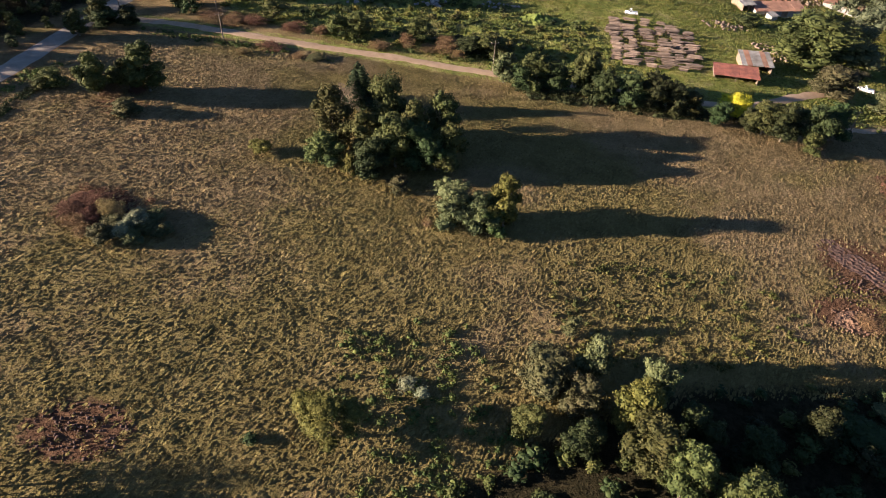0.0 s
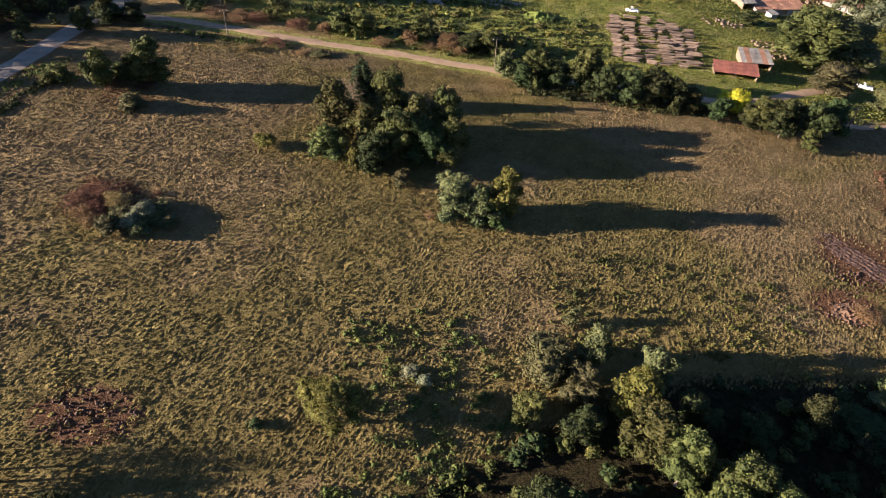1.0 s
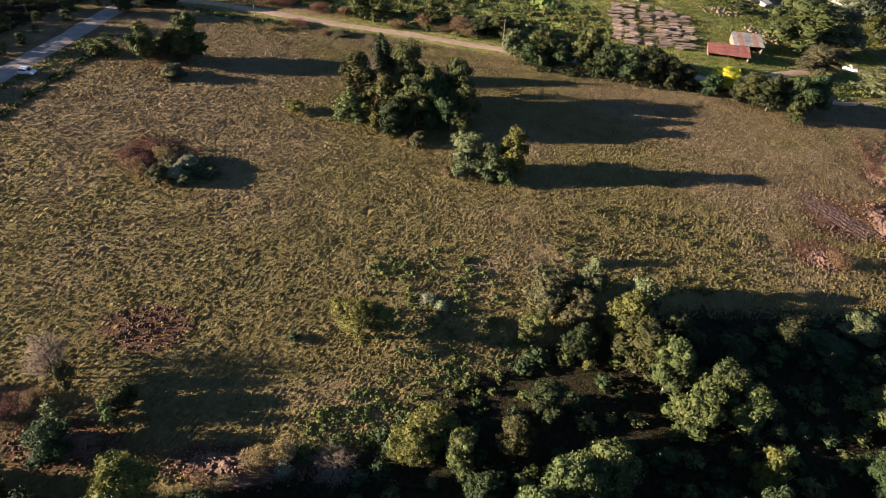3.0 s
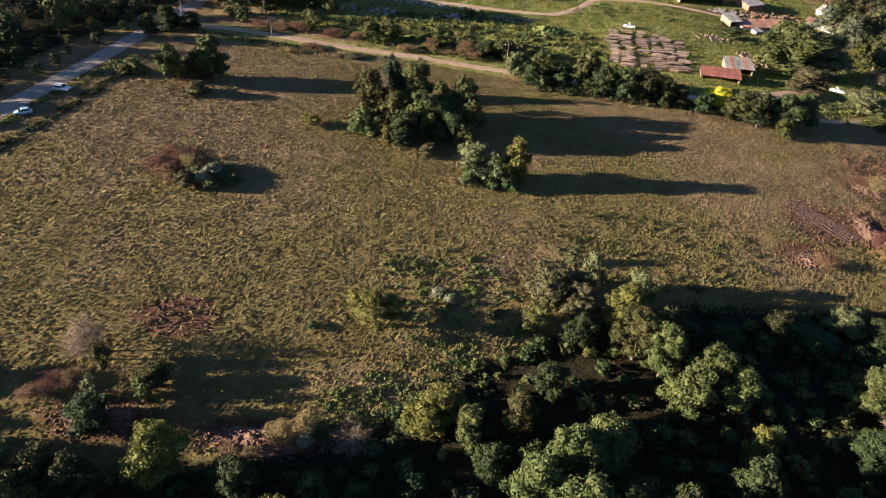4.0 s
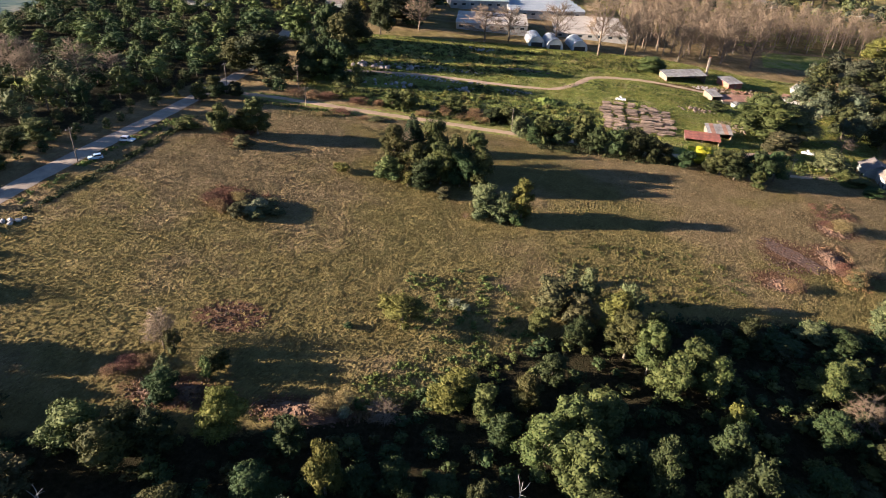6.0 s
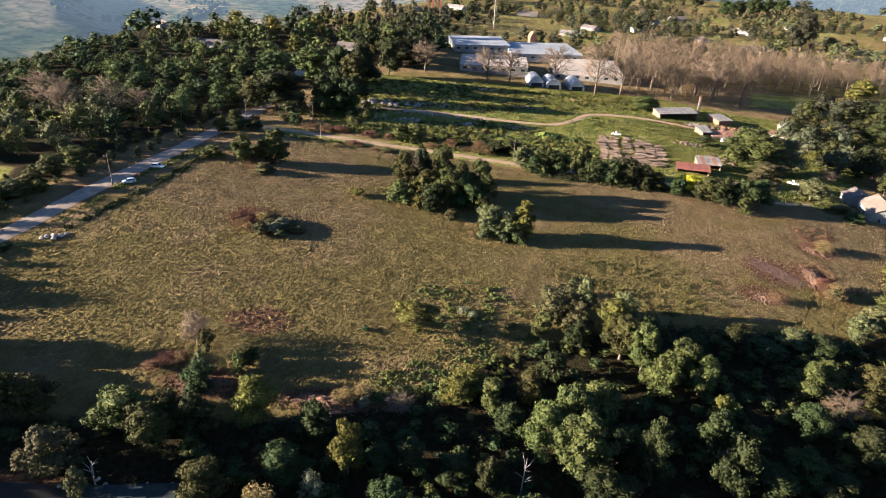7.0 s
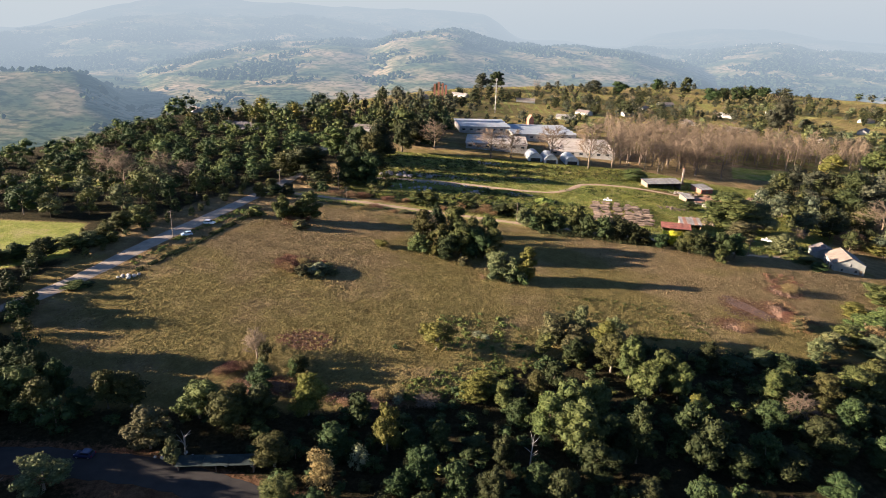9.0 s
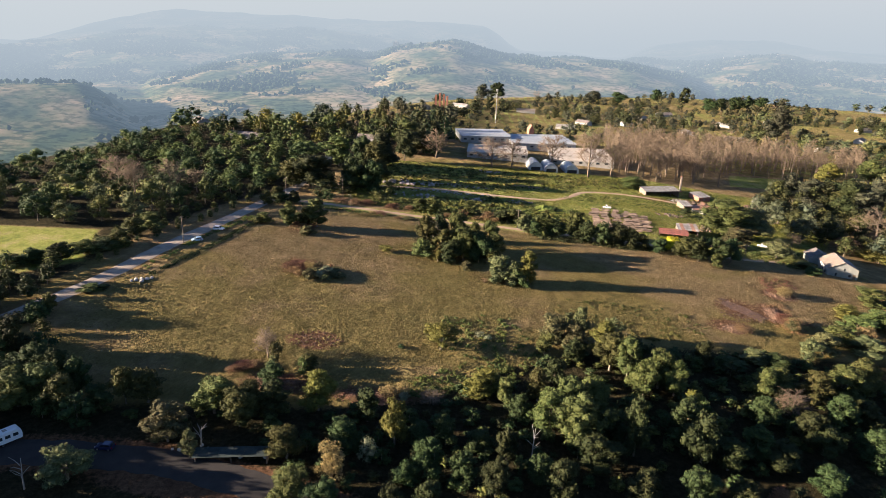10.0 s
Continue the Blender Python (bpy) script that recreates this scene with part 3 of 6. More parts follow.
    return v / np.linalg.norm(v[0]), f


def finer(verts, faces):
    """Split each triangle of a ball in four."""
    out_v, out_f, seen = [tuple(v) for v in verts], [], {}

    def middle(a, b):
        k = (min(a, b), max(a, b))
        if k not in seen:
            m = (np.array(out_v[a]) + np.array(out_v[b])) / 2
            seen[k] = len(out_v)
            out_v.append(tuple(m / np.linalg.norm(m)))
        return seen[k]

    for a, b, c in faces:
        ab, bc, ca = middle(a, b), middle(b, c), middle(c, a)
        out_f += [(a, ab, ca), (b, bc, ab), (c, ca, bc), (ab, bc, ca)]
    return np.array(out_v), np.array(out_f)


BALL = ball()
FINE_BALL = finer(*BALL)


def leaf_cloud(rng, lobes, count, size, flat=0.42, core=0.78):
    """Many small leaf sprays on the outer skin of lobes (centre, radii), over their dense hearts; returns vertices and triangles."""
    lob_all = np.array(lobes)
    tries = count * 3 if core else count
    areas = lob_all[:, 3] * lob_all[:, 4] + lob_all[:, 3] * lob_all[:, 5] + lob_all[:, 4] * lob_all[:, 5]
    pick = rng.choice(len(lobes), tries, p=areas / areas.sum())
    lob = lob_all[pick]
    n = rng.normal(size=(tries, 3))
    n[:, 2] += 0.3
    n /= np.linalg.norm(n, axis=1)[:, None]
    c = lob[:, :3] + n * lob[:, 3:] * rng.uniform(0.8, 1.2, tries)[:, None]
    if core:  # no leaves where another bough covers them
        free = np.ones(tries, bool)
        for i, l in enumerate(lob_all):
            free &= (pick == i) | ((((c - l[:3]) / l[3:]) ** 2).sum(1) > 0.8)
        c, n = c[free][:count], n[free][:count]
    k = len(c)
    nn = n + flat * rng.normal(size=(k, 3))
    nn /= np.linalg.norm(nn, axis=1)[:, None]
    u = np.cross(nn, rng.normal(size=(k, 3)))
    u /= np.linalg.norm(u, axis=1)[:, None] + 1e-9
    v = np.cross(nn, u)
    s = size * rng.uniform(0.55, 1.45, (k, 1))
    a, b, cc = c - u * s, c + u * s * 0.9 + v * s * 0.4, c + v * s * rng.uniform(0.9, 1.7, (k, 1))
    verts = [np.stack([a, b, cc], 1).reshape(-1, 3)]
    faces = [np.arange(k * 3).reshape(-1, 3)]
    base = k * 3
    if core:  # the dense inside of each bough
        big = lob_all[:, 3].max()
        for l in lobes:
            if l[3] < (0.36 if count > 2000 else 0.6) * big:
                continue
            bv, bf = FINE_BALL if count > 2000 and l[3] > 0.6 * big else BALL
            faces.append(bf + base)
            verts.append(np.array(l[:3]) + bv * np.array(l[3:]) * core * rng.uniform(0.86, 1.1, (len(bv), 1)))
            base += len(bv)
    return np.concatenate(verts), np.concatenate(faces)


def broad_lobes(rng, n, base, top, spread, lobe):
    """Ragged crown between two heights: main boughs, each with its own smaller clumps of leaves."""
    out = []
    main = max(8, n // 2)
    for i in range(main):
        f = (i + 0.5) / main
        z = base + (top - base) * f + rng.uniform(-0.5, 0.5)
        half = spread * math.sqrt(max(0.1, 1 - (2 * f - 0.85) ** 2 / 1.5))
        a, d = i * 2.4 + rng.uniform(-0.6, 0.6), half * rng.uniform(0.35, 0.95)
        if f > 0.85:
            d *= 0.45
        r = lobe * rng.uniform(0.6, 1.2)
        x, y = d * math.cos(a), d * math.sin(a)
        out.append((x, y, z, r, r, r * 0.9))
        for _ in range(12):
            v = rng.normal(size=3)
            v[2] = abs(v[2]) * 0.9 - 0.2
            v /= np.linalg.norm(v)
            s, d = r * rng.uniform(0.22, 0.58), r * rng.uniform(0.8, 1.15)
            out.append((x + v[0] * d, y + v[1] * d, z + v[2] * d, s, s * rng.uniform(0.8, 1.25), s * rng.uniform(0.7, 1.2)))
    return out


def stem_paths(rng, lobes, thick, height, bare=False):
    lean = rng.uniform(-0.4, 0.4, 2)
    mid = (lean[0], lean[1], height * 0.45)
    paths = [[((0, 0, -0.4), thick * 1.3), ((lean[0] * 0.3, lean[1] * 0.3, height * 0.15), thick), (mid, thick * 0.75), ((lean[0] * 0.8, lean[1] * 0.8, height * 0.78), thick * 0.3)]]
    for l in lobes[:: max(1, len(lobes) // 7)]:
        t = rng.uniform(0.5, 1.0)
        s = tuple(t * m for m in mid)
        e = (l[0] * 0.9, l[1] * 0.9, l[2])
        k = tuple((a + b) / 2 + rng.uniform(-0.3, 0.3) for a, b in zip(s, e))
        paths.append([(s, thick * 0.35), (k, thick * 0.22), (e, thick * 0.08)])
    return paths


SHAPES = {  # crown base and top, spread, lobe size, number of lobes, stem
    "round": (1.9, 8.8, 2.9, 1.5, 22, 0.22),
    "tall": (1.4, 9.2, 2.0, 1.3, 24, 0.22),
    "low": (0.7, 8.4, 3.0, 1.6, 22, 0.18),
    "flat": (4.6, 9.0, 3.0, 1.25, 18, 0.18),
    "loose": (1.8, 9.0, 2.8, 1.15, 24, 0.16),
    "bush": (2.0, 7.6, 2.7, 2.0, 12, 0.16),
}
KEPT, ARRAYS = {}, {}


def tree_meshes(shape, leaf, variant, detail, raw=False):
    key = (shape, leaf, variant, detail)
    if key in (ARRAYS if raw else KEPT):
        return KEPT.get(key)
    rng = np.random.default_rng(abs(hash_of(key)))
    count, size = {"fine": (9500, 0.1), "near": (4200, 0.185), "mid": (1000, 0.28), "far": (320, 0.44), "distant": (110, 0.62)}[detail]
    if shape == "pine":
        lobes = []
        for k in range(15):
            f = k / 14
            half = 2.6 * (1 - f) ** 0.8 + 0.25
            for j in range(3 if f < 0.8 else 1):
                a = k * 1.9 + j * 2.1 + rng.uniform(-0.3, 0.3)
                lobes.append((half * 0.6 * math.cos(a), half * 0.6 * math.sin(a), 1.6 + 8.0 * f, half * 0.6 + 0.2, half * 0.6 + 0.2, 0.5))
        thick = 0.2
    else:
        base, top, spread, lobe, n, thick = SHAPES[shape]
        lobes = broad_lobes(rng, n, base, top, spread, lobe)
    if shape == "loose":
        count = int(count * 0.8)
    v, f = leaf_cloud(rng, lobes, count, size, *((1.1, 0) if leaf in ("straw", "russet") else ()))
    ARRAYS[key] = (v, f)
    if raw:
        return None
    crown = mesh_of("crown", v, f, LEAF[leaf])
    tv, tf = tubes(stem_paths(rng, lobes, thick, 9.0), 6 if detail == "near" else 4)
    trunk = mesh_of("trunk", tv, tf, M_GREYBARK if leaf in ("pale", "olive", "gum") else M_BARK, True)
    KEPT[key] = (trunk, crown)
    return KEPT[key]


def hash_of(key):
    n = 7
    for ch in str(key):
        n = (n * 31 + ord(ch)) % 1000003
    return n


def bare_meshes(variant, detail):
    """A leafless winter tree: trunk with limbs, and a crown of thin rising twigs."""
    key = ("bare", variant, detail)
    if key in KEPT:
        return KEPT[key]
    rng = np.random.default_rng(hash_of(key))
    limbs, twigs = [[((0, 0, -0.4), 0.16), ((0.05, 0, 3), 0.12), ((0, 0.1, 6.5), 0.065), ((0.1, 0, 9.6), 0.02)]], []
    n_limb, n_branch, n_twig = (20, 8, 9) if detail == "near" else (14, 5, 5)
    wide = 0.02 if detail == "near" else 0.042
    for i in range(n_limb):
        z0 = 2.0 + 5.8 * i / n_limb
        a = i * 2.4 + rng.uniform(-0.4, 0.4)
        reach = (2.6 - 0.2 * i * 13 / n_limb * 0.7) * rng.uniform(0.75, 1.1)
        rise = rng.uniform(1.6, 3.0)
        s = np.array((0, 0, z0))
        e = np.array((reach * math.cos(a), reach * math.sin(a), min(z0 + rise, 9.6)))
        k = (s + e) / 2 + np.array((0, 0, -0.15))
        limbs.append([(tuple(s), 0.055), (tuple(k), 0.032), (tuple(e), 0.012)])
        for j in range(n_branch):
            p = s + (e - s) * rng.uniform(0.35, 1.0)
            d = np.array((math.cos(a), math.sin(a), 0)) * 0.5 + rng.normal(0, 0.5, 3) + np.array((0, 0, 0.7))
            q = p + d / np.linalg.norm(d) * rng.uniform(0.8, 1.5)
            twigs.append((p, q, wide * 1.4))
            for _ in range(n_twig):
                p2 = p + (q - p) * rng.uniform(0.2, 1.0)
                d2 = d + rng.normal(0, 0.55, 3)
                q2 = p2 + d2 / np.linalg.norm(d2) * rng.uniform(0.5, 1.1)
                twigs.append((p2, q2, wide))
    verts, faces = [], []
    for p, q, w in twigs:
        side = np.cross(q - p, rng.normal(size=3))
        side = side / (np.linalg.norm(side) + 1e-9) * w
        up = np.cross(q - p, side)
        up = up / (np.linalg.norm(up) + 1e-9) * w
        b = len(verts)
        verts += [p + side, p - side * 0.5 + up, p - side * 0.5 - up, q]
        faces += [(b, b + 1, b + 3), (b + 1, b + 2, b + 3), (b + 2, b, b + 3)]
    tv, tf = tubes(limbs, 5)
    ARRAYS[key] = (np.array(verts), np.array(faces))
    KEPT[key] = (mesh_of("trunk", tv, tf, M_BARK, True), mesh_of("crown", np.array(verts), np.array(faces), M_TWIG))
    return KEPT[key]


TREE_WORDS = {
    "gum": "tall gum tree with clumped dull green crown",
    "dark": "dense dark green evergreen tree in the wood",
    "olive": "sunlit yellow-green tree with loose leafy crown",
    "pale": "grey-green tree with soft feathery crown",
    "wattle": "spreading mid-green wattle tree with layered crown",
    "pine": "dark green conifer with pointed crown",
    "bare": "leafless brown winter tree with fine twigs",
    "russet": "rust-brown twiggy shrub beside the track",
    "straw": "dry straw-coloured brush on the ground",
    "bloom": "low shrub covered in bright yellow blossom",
    "dusty": "dusty grey-green tree with rounded crown",
    "silver": "pale silvery shrub among the weeds",
}
COUNT = [0]


def tree(leaf, x, y, h, r, shape="round", group="", words=""):
    """One tree or shrub of height h and crown radius r."""
    COUNT[0] += 1
    k = COUNT[0]
    detail = "near" if (y < 190 and r > 2.2) or r > 6 else ("mid" if y < 340 else "far")
    if leaf == "olive" and r > 6 and y < 100:
        detail = "fine"
    turn = (k * 2.39996) % 6.283
    if leaf == "bare":
        trunk, crown = bare_meshes(k % 4, "near")
        rad = 2.6
    else:
        trunk, crown = tree_meshes(shape, leaf, k % 4, detail)
        rad = {"pine": 2.4, "tall": 3.1, "flat": 3.9, "bush": 4.0}.get(shape, 3.8)
    if leaf == "dark" and group == "trees of the wood below the field":
        r, h = r * (0.72 + 0.2 * ((k * 5) % 7) / 6), h * (0.7 + 0.5 * ((k * 3) % 5) / 4)
    shrub = h < 3.6
    m = Matrix.Translation((x, y, gz(x, y) - 0.1)) @ Matrix.Rotation(turn, 4, "Z") @ Matrix.Diagonal((r / rad, r / rad * (0.92 + 0.16 * ((k * 7) % 5) / 4), h / 10.0, 1))
    t = thing("shrub" if shrub else "tree", m, words or TREE_WORDS[leaf].replace("tree", "shrub" if shrub else "tree"), "shrub" if shrub else "tree", group)
    part("trunk" if not shrub else "stems", trunk, None, t)
    part("crown" if not shrub else "foliage", crown, None, t)
    return t


def wood(poly, spacing, kinds, heights, name, label, seed, slim=0.36, detail="mid"):
    """Fill a piece of land with trees at an uneven spacing: too many to count, so they are joined kind by kind."""
    rng = random.Random(seed)
    xs, ys = [p[0] for p in poly], [p[1] for p in poly]
    done, clouds, stems, tries = [], {}, [], 0
    while tries < 3000:
        tries += 1
        x, y = rng.uniform(min(xs), max(xs)), rng.uniform(min(ys), max(ys))
        if not inside(np.array([x]), np.array([y]), poly)[0] or past_rim(x, y) > 5 or any((x - a) ** 2 + (y - b) ** 2 < (spacing * f) ** 2 for a, b, f in done + TAKEN if abs(x - a) < spacing * 1.4):
            continue
        if y < 340 and min(near_line(x, y, ROAD), near_line(x, y, LOWROAD), near_line(x, y, TRACK)) < 5.5:
            continue
        if y > 500 and noise.noise((x * 0.011, y * 0.011, 6.0)) < -0.08:  # clearings
            continue
        f = rng.uniform(0.75, 1.25)
        done.append((x, y, f))
        leaf, shape = rng.choice(kinds)
        if leaf == "bare" and detail in ("far", "distant") and rng.random() < 0.78:
            leaf, shape = rng.choice(("dusty", "dusty", "dark", "pale")), "low"
        h = (heights[0] + (heights[1] - heights[0]) * rng.random() ** (1.5 if y > 420 else 1.0)) * (0.75 + 0.25 * f)
        r = h * slim * rng.uniform(0.85, 1.2)
        k, z, a = len(done), gz(x, y) - 0.1, rng.uniform(0, 6.28)
        if leaf == "bare":
            bare_meshes(k % 4, "mid")
            v, fc = ARRAYS[("bare", k % 4, "mid")]
            rad = 2.6
        else:
            tree_meshes(shape, leaf, k % 4, detail, True)
            v, fc = ARRAYS[(shape, leaf, k % 4, detail)]
            rad = {"pine": 2.4, "tall": 3.1, "flat": 3.9}.get(shape, 3.8)
        c, s = math.cos(a) * r / rad, math.sin(a) * r / rad
        moved = np.stack([x + c * v[:, 0] - s * v[:, 1], y + s * v[:, 0] + c * v[:, 1], z + v[:, 2] * h / 10], -1)
        clouds.setdefault(leaf, []).append((moved, fc))
        w = 0.022 * h
        stems.append([((x, y, z - 0.3), w), ((x + 0.01 * h, y, z + 0.4 * h), w * 0.7), ((x, y + 0.01 * h, z + 0.8 * h), w * 0.25)])
    for leaf, parts_of in clouds.items():
        off, vs, fs = 0, [], []
        for v, fc in parts_of:
            vs.append(v)
            fs.append(fc + off)
            off += len(v)
        tagged(new(name, mesh_of(name, np.concatenate(vs), np.concatenate(fs), M_TWIG if leaf == "bare" else LEAF[leaf])), label + (" (leafless)" if leaf == "bare" else ""), "woods", kind="stuff")
    tv, tf = tubes(stems, 4)
    tagged(new(name + "_trunks", mesh_of("trunks", tv, tf, M_BARK)), "brown trunks of the " + label, "woods", kind="stuff")
    TAKEN.extend(done)


TAKEN = []


BARE_SOIL = [(-50, 52, 7, 4.5), (-64, 97, 6, 5), (86, 97.5, 7, 8), (78, 85, 7, 4), (97, 97, 6, 8), (107, 115, 8, 6), (-55, 31, 9, 4), (-30, 30, 11, 3)]


def grassy(x, y, rng):
    """Where grass grows: not on the bare patches of soil, save at their ragged edges."""
    ok = np.ones(len(x), bool)
    for a, b, rx, ry in BARE_SOIL:
        ok &= np.hypot((x - a) / rx, (y - b) / ry) > rng.uniform(0.6, 1.3, len(x))
    return ok


def tufts(name, poly, count, height, width, material, label, seed, keep=None, blades=3):
    """Uneven grass tussocks, one joined mesh of bent blades."""
    rng = np.random.default_rng(seed)
    xs, ys = [p[0] for p in poly], [p[1] for p in poly]
    x, y = rng.uniform(min(xs), max(xs), count * 3), rng.uniform(min(ys), max(ys), count * 3)
    ok = inside(x, y, poly)
    for line, w in ((ROAD, 4.4), (TRACK, 2.2), (BRANCH, 1.6), (UPPER, 2.0), (LOWROAD, 4.5)):
        ok &= near_line(x, y, line) > w
    ok &= grassy(x, y, rng)
    if keep:
        ok &= keep(x, y, rng)
    x, y = x[ok][:count], y[ok][:count]
    z = ground(x, y) - 0.06
    n = len(x)
    verts, per = [], blades
    big = rng.uniform(0.6, 1.5, n)
    for b in range(per):
        a = rng.uniform(0, 6.283, n)
        w, h = width * big * rng.uniform(0.7, 1.3, n), height * big * rng.uniform(0.6, 1.4, n)
        ca, sa = np.cos(a), np.sin(a)
        px, py = x + rng.normal(0, width, n), y + rng.normal(0, width, n)
        out = rng.uniform(-0.9, 0.9, n) * h
        p0 = np.stack([px - sa * w, py + ca * w, z], -1)
        p1 = np.stack([px + sa * w, py - ca * w, z], -1)
        p2 = np.stack([px + ca * out, py + sa * out, z + h], -1)
        verts.append(np.stack([p0, p1, p2], 1))
    v = np.concatenate(verts, 0).reshape(-1, 3)
    f = np.arange(len(v)).reshape(-1, 3)
    me = mesh_of(name, v, f, material)
    if material is M_TUSSOCK:
        tint(me, np.tile(np.repeat(greener(x, y), 3), per))
    return tagged(new(name, me), label, "grass", kind="stuff")


def tint(me, values):
    me.attributes.new("olive", "FLOAT", "POINT").data.foreach_set("value", values.astype(np.float32))


def tussocks(name, poly, count, size, material, label, seed):
    """Low hummocks of matted grass, each an uneven little tent of blades, joined."""
    rng = np.random.default_rng(seed)
    xs, ys = [p[0] for p in poly], [p[1] for p in poly]
    x, y = rng.uniform(min(xs), max(xs), count * 3), rng.uniform(min(ys), max(ys), count * 3)
    ok = inside(x, y, poly)
    for line, w in ((ROAD, 4.8), (TRACK, 2.6)):
        ok &= near_line(x, y, line) > w
    ok &= grassy(x, y, rng)
    x, y = x[ok][:count], y[ok][:count]
    n, k = len(x), 5
    r = size * rng.uniform(0.5, 1.5, n)
    top = np.stack([x + rng.normal(0, 0.3, n) * r, y + rng.normal(0, 0.3, n) * r, ground(x, y) + r * rng.uniform(0.24, 0.6, n)], -1)
    turn = rng.uniform(0, 6.283, n)
    ring = []
    for i in range(k):
        a, d = turn + i * 6.283 / k, r * rng.uniform(0.7, 1.35, n)
        along, across = 1.9 * d * np.cos(a), 0.75 * d * np.sin(a)
        px, py = x + 0.55 * along - 0.83 * across, y + 0.83 * along + 0.55 * across
        ring.append(np.stack([px, py, ground(px, py) - 0.12], -1))
    v = np.concatenate([top] + ring, 0)
    i0 = np.arange(n)
    f = np.concatenate([np.stack([i0, n * (1 + i) + i0, n * (1 + (i + 1) % k) + i0], -1) for i in range(k)], 0)
    me = mesh_of(name, v, f, material)
    tint(me, np.tile(greener(x, y), k + 1))
    return tagged(new(name, me), label, "grass", kind="stuff")


def weeds(name, poly, count, size, leaf, label, seed):
    """Low leafy weeds: small clumps of leaves, joined."""
    rng = np.random.default_rng(seed)
    xs, ys = [p[0] for p in poly], [p[1] for p in poly]
    lobes = []
    while len(lobes) < count:
        x, y = rng.uniform(min(xs), max(xs)), rng.uniform(min(ys), max(ys))
        if inside(np.array([x]), np.array([y]), poly)[0] and noise.noise((x * 0.22, y * 0.22, seed)) > rng.uniform(-0.35, 0.35):
            s = size * rng.uniform(0.5, 1.5)
            lobes.append((x, y, gz(x, y) + s * 0.25, s * rng.uniform(0.8, 1.4), s, s * rng.uniform(0.5, 0.9)))
    v, f = leaf_cloud(rng, lobes, count * 26, 0.1 + 0.12 * size, 0.6, 0)
    bv, bf = BALL
    vs, fs, n = [v], [f], len(v)
    if leaf not in (LEAF["straw"], LEAF["russet"]):
        for l in lobes:
            vs.append(np.array(l[:3]) + bv * np.array(l[3:]) * rng.uniform(0.4, 0.75, (12, 1)))
            fs.append(bf + n)
            n += 12
    return tagged(new(name, mesh_of(name, np.concatenate(vs), np.concatenate(fs), leaf)), label, "weeds", kind="stuff")


# ---------------------------------------------------------------- buildings
M_WHITEWALL = plain("white wall", (0.26, 0.25, 0.23), (0.38, 0.37, 0.345), 0.4, 0.85, 0.2, 0.01)
M_GREYWALL = plain("grey green plaster", (0.24, 0.25, 0.225), (0.32, 0.325, 0.29), 0.4, 0.85, 0.2, 0.01)
M_TIMBER = plain("weathered boards", (0.14, 0.10, 0.07), (0.27, 0.2, 0.14), 0.8, 0.9, 0.4, 0.02)
M_IRON = plain("galvanised sheet", (0.17, 0.15, 0.13), (0.4, 0.39, 0.365), 0.45, 0.55, 0.2, 0.01, 0.25, 0.08, wave=3.0)
M_REDIRON = plain("rusty red sheet", (0.15, 0.055, 0.04), (0.36, 0.13, 0.085), 0.5, 0.7, 0.2, 0.01, 0.1, 0.08, wave=3.0)
M_RUST = plain("rust brown sheet", (0.20, 0.10, 0.06), (0.36, 0.2, 0.13), 0.35, 0.75, 0.2, 0.01, 0.1, 0.1, wave=3.0)
M_TANROOF = plain("tan roof", (0.17, 0.137, 0.107), (0.25, 0.208, 0.165), 0.4, 0.8, 0.3, 0.02, wave=2.0)
M_DARKROOF = plain("dark roof", (0.10, 0.085, 0.08), (0.2, 0.17, 0.15), 0.4, 0.8, 0.3, 0.02, wave=2.0)
M_BLUEROOF = plain("pale blue grey roof", (0.26, 0.3, 0.33), (0.4, 0.43, 0.45), 0.1, 0.6, 0.2, 0.01, 0.1, 0.06, wave=1.0)
M_CREAMROOF = plain("cream roof", (0.34, 0.3, 0.25), (0.48, 0.43, 0.36), 0.1, 0.7, 0.2, 0.01, 0.0, 0.06, wave=1.0)
M_PLASTIC = plain("tunnel plastic", (0.34, 0.37, 0.39), (0.48, 0.5, 0.52), 0.3, 0.35, 0.1, 0.01, 0.0, 0.04)
M_OPENING_SHADE = plain("painted opening shade", (0.012, 0.012, 0.012), (0.03, 0.028, 0.026), 1.0, 0.7, 0.0)
M_BRICK = plain("red brick", (0.26, 0.10, 0.06), (0.38, 0.17, 0.11), 1.0, 0.9, 0.4, 0.02)
M_POLE = plain("tarred pole", (0.09, 0.07, 0.055), (0.17, 0.135, 0.105), 1.5, 0.9, 0.3, 0.01)
M_STONE = plain("pale stone", (0.3, 0.285, 0.26), (0.46, 0.44, 0.41), 1.2, 0.9, 0.6, 0.05)
M_RUBBLE = plain("grey rubble", (0.2, 0.17, 0.15), (0.4, 0.36, 0.32), 1.0, 0.95, 0.6, 0.05)
M_LOG = plain("grey brown timber", (0.13, 0.095, 0.07), (0.27, 0.2, 0.15), 1.0, 0.9, 0.4, 0.02, vary=0.45)
M_TYRE = plain("tyre rubber", (0.015, 0.015, 0.015), (0.03, 0.03, 0.03), 4.0, 0.9, 0.2, 0.01)
M_RIM = plain("wheel rim", (0.4, 0.4, 0.4), (0.55, 0.55, 0.55), 4.0, 0.35, 0.0, 0.01, 0.9)
M_LAMP = plain("lamp glass", (0.5, 0.5, 0.48), (0.7, 0.7, 0.66), 4.0, 0.1, 0.0)
M_REDLAMP = plain("red lamp glass", (0.3, 0.01, 0.01), (0.4, 0.02, 0.02), 4.0, 0.15, 0.0)


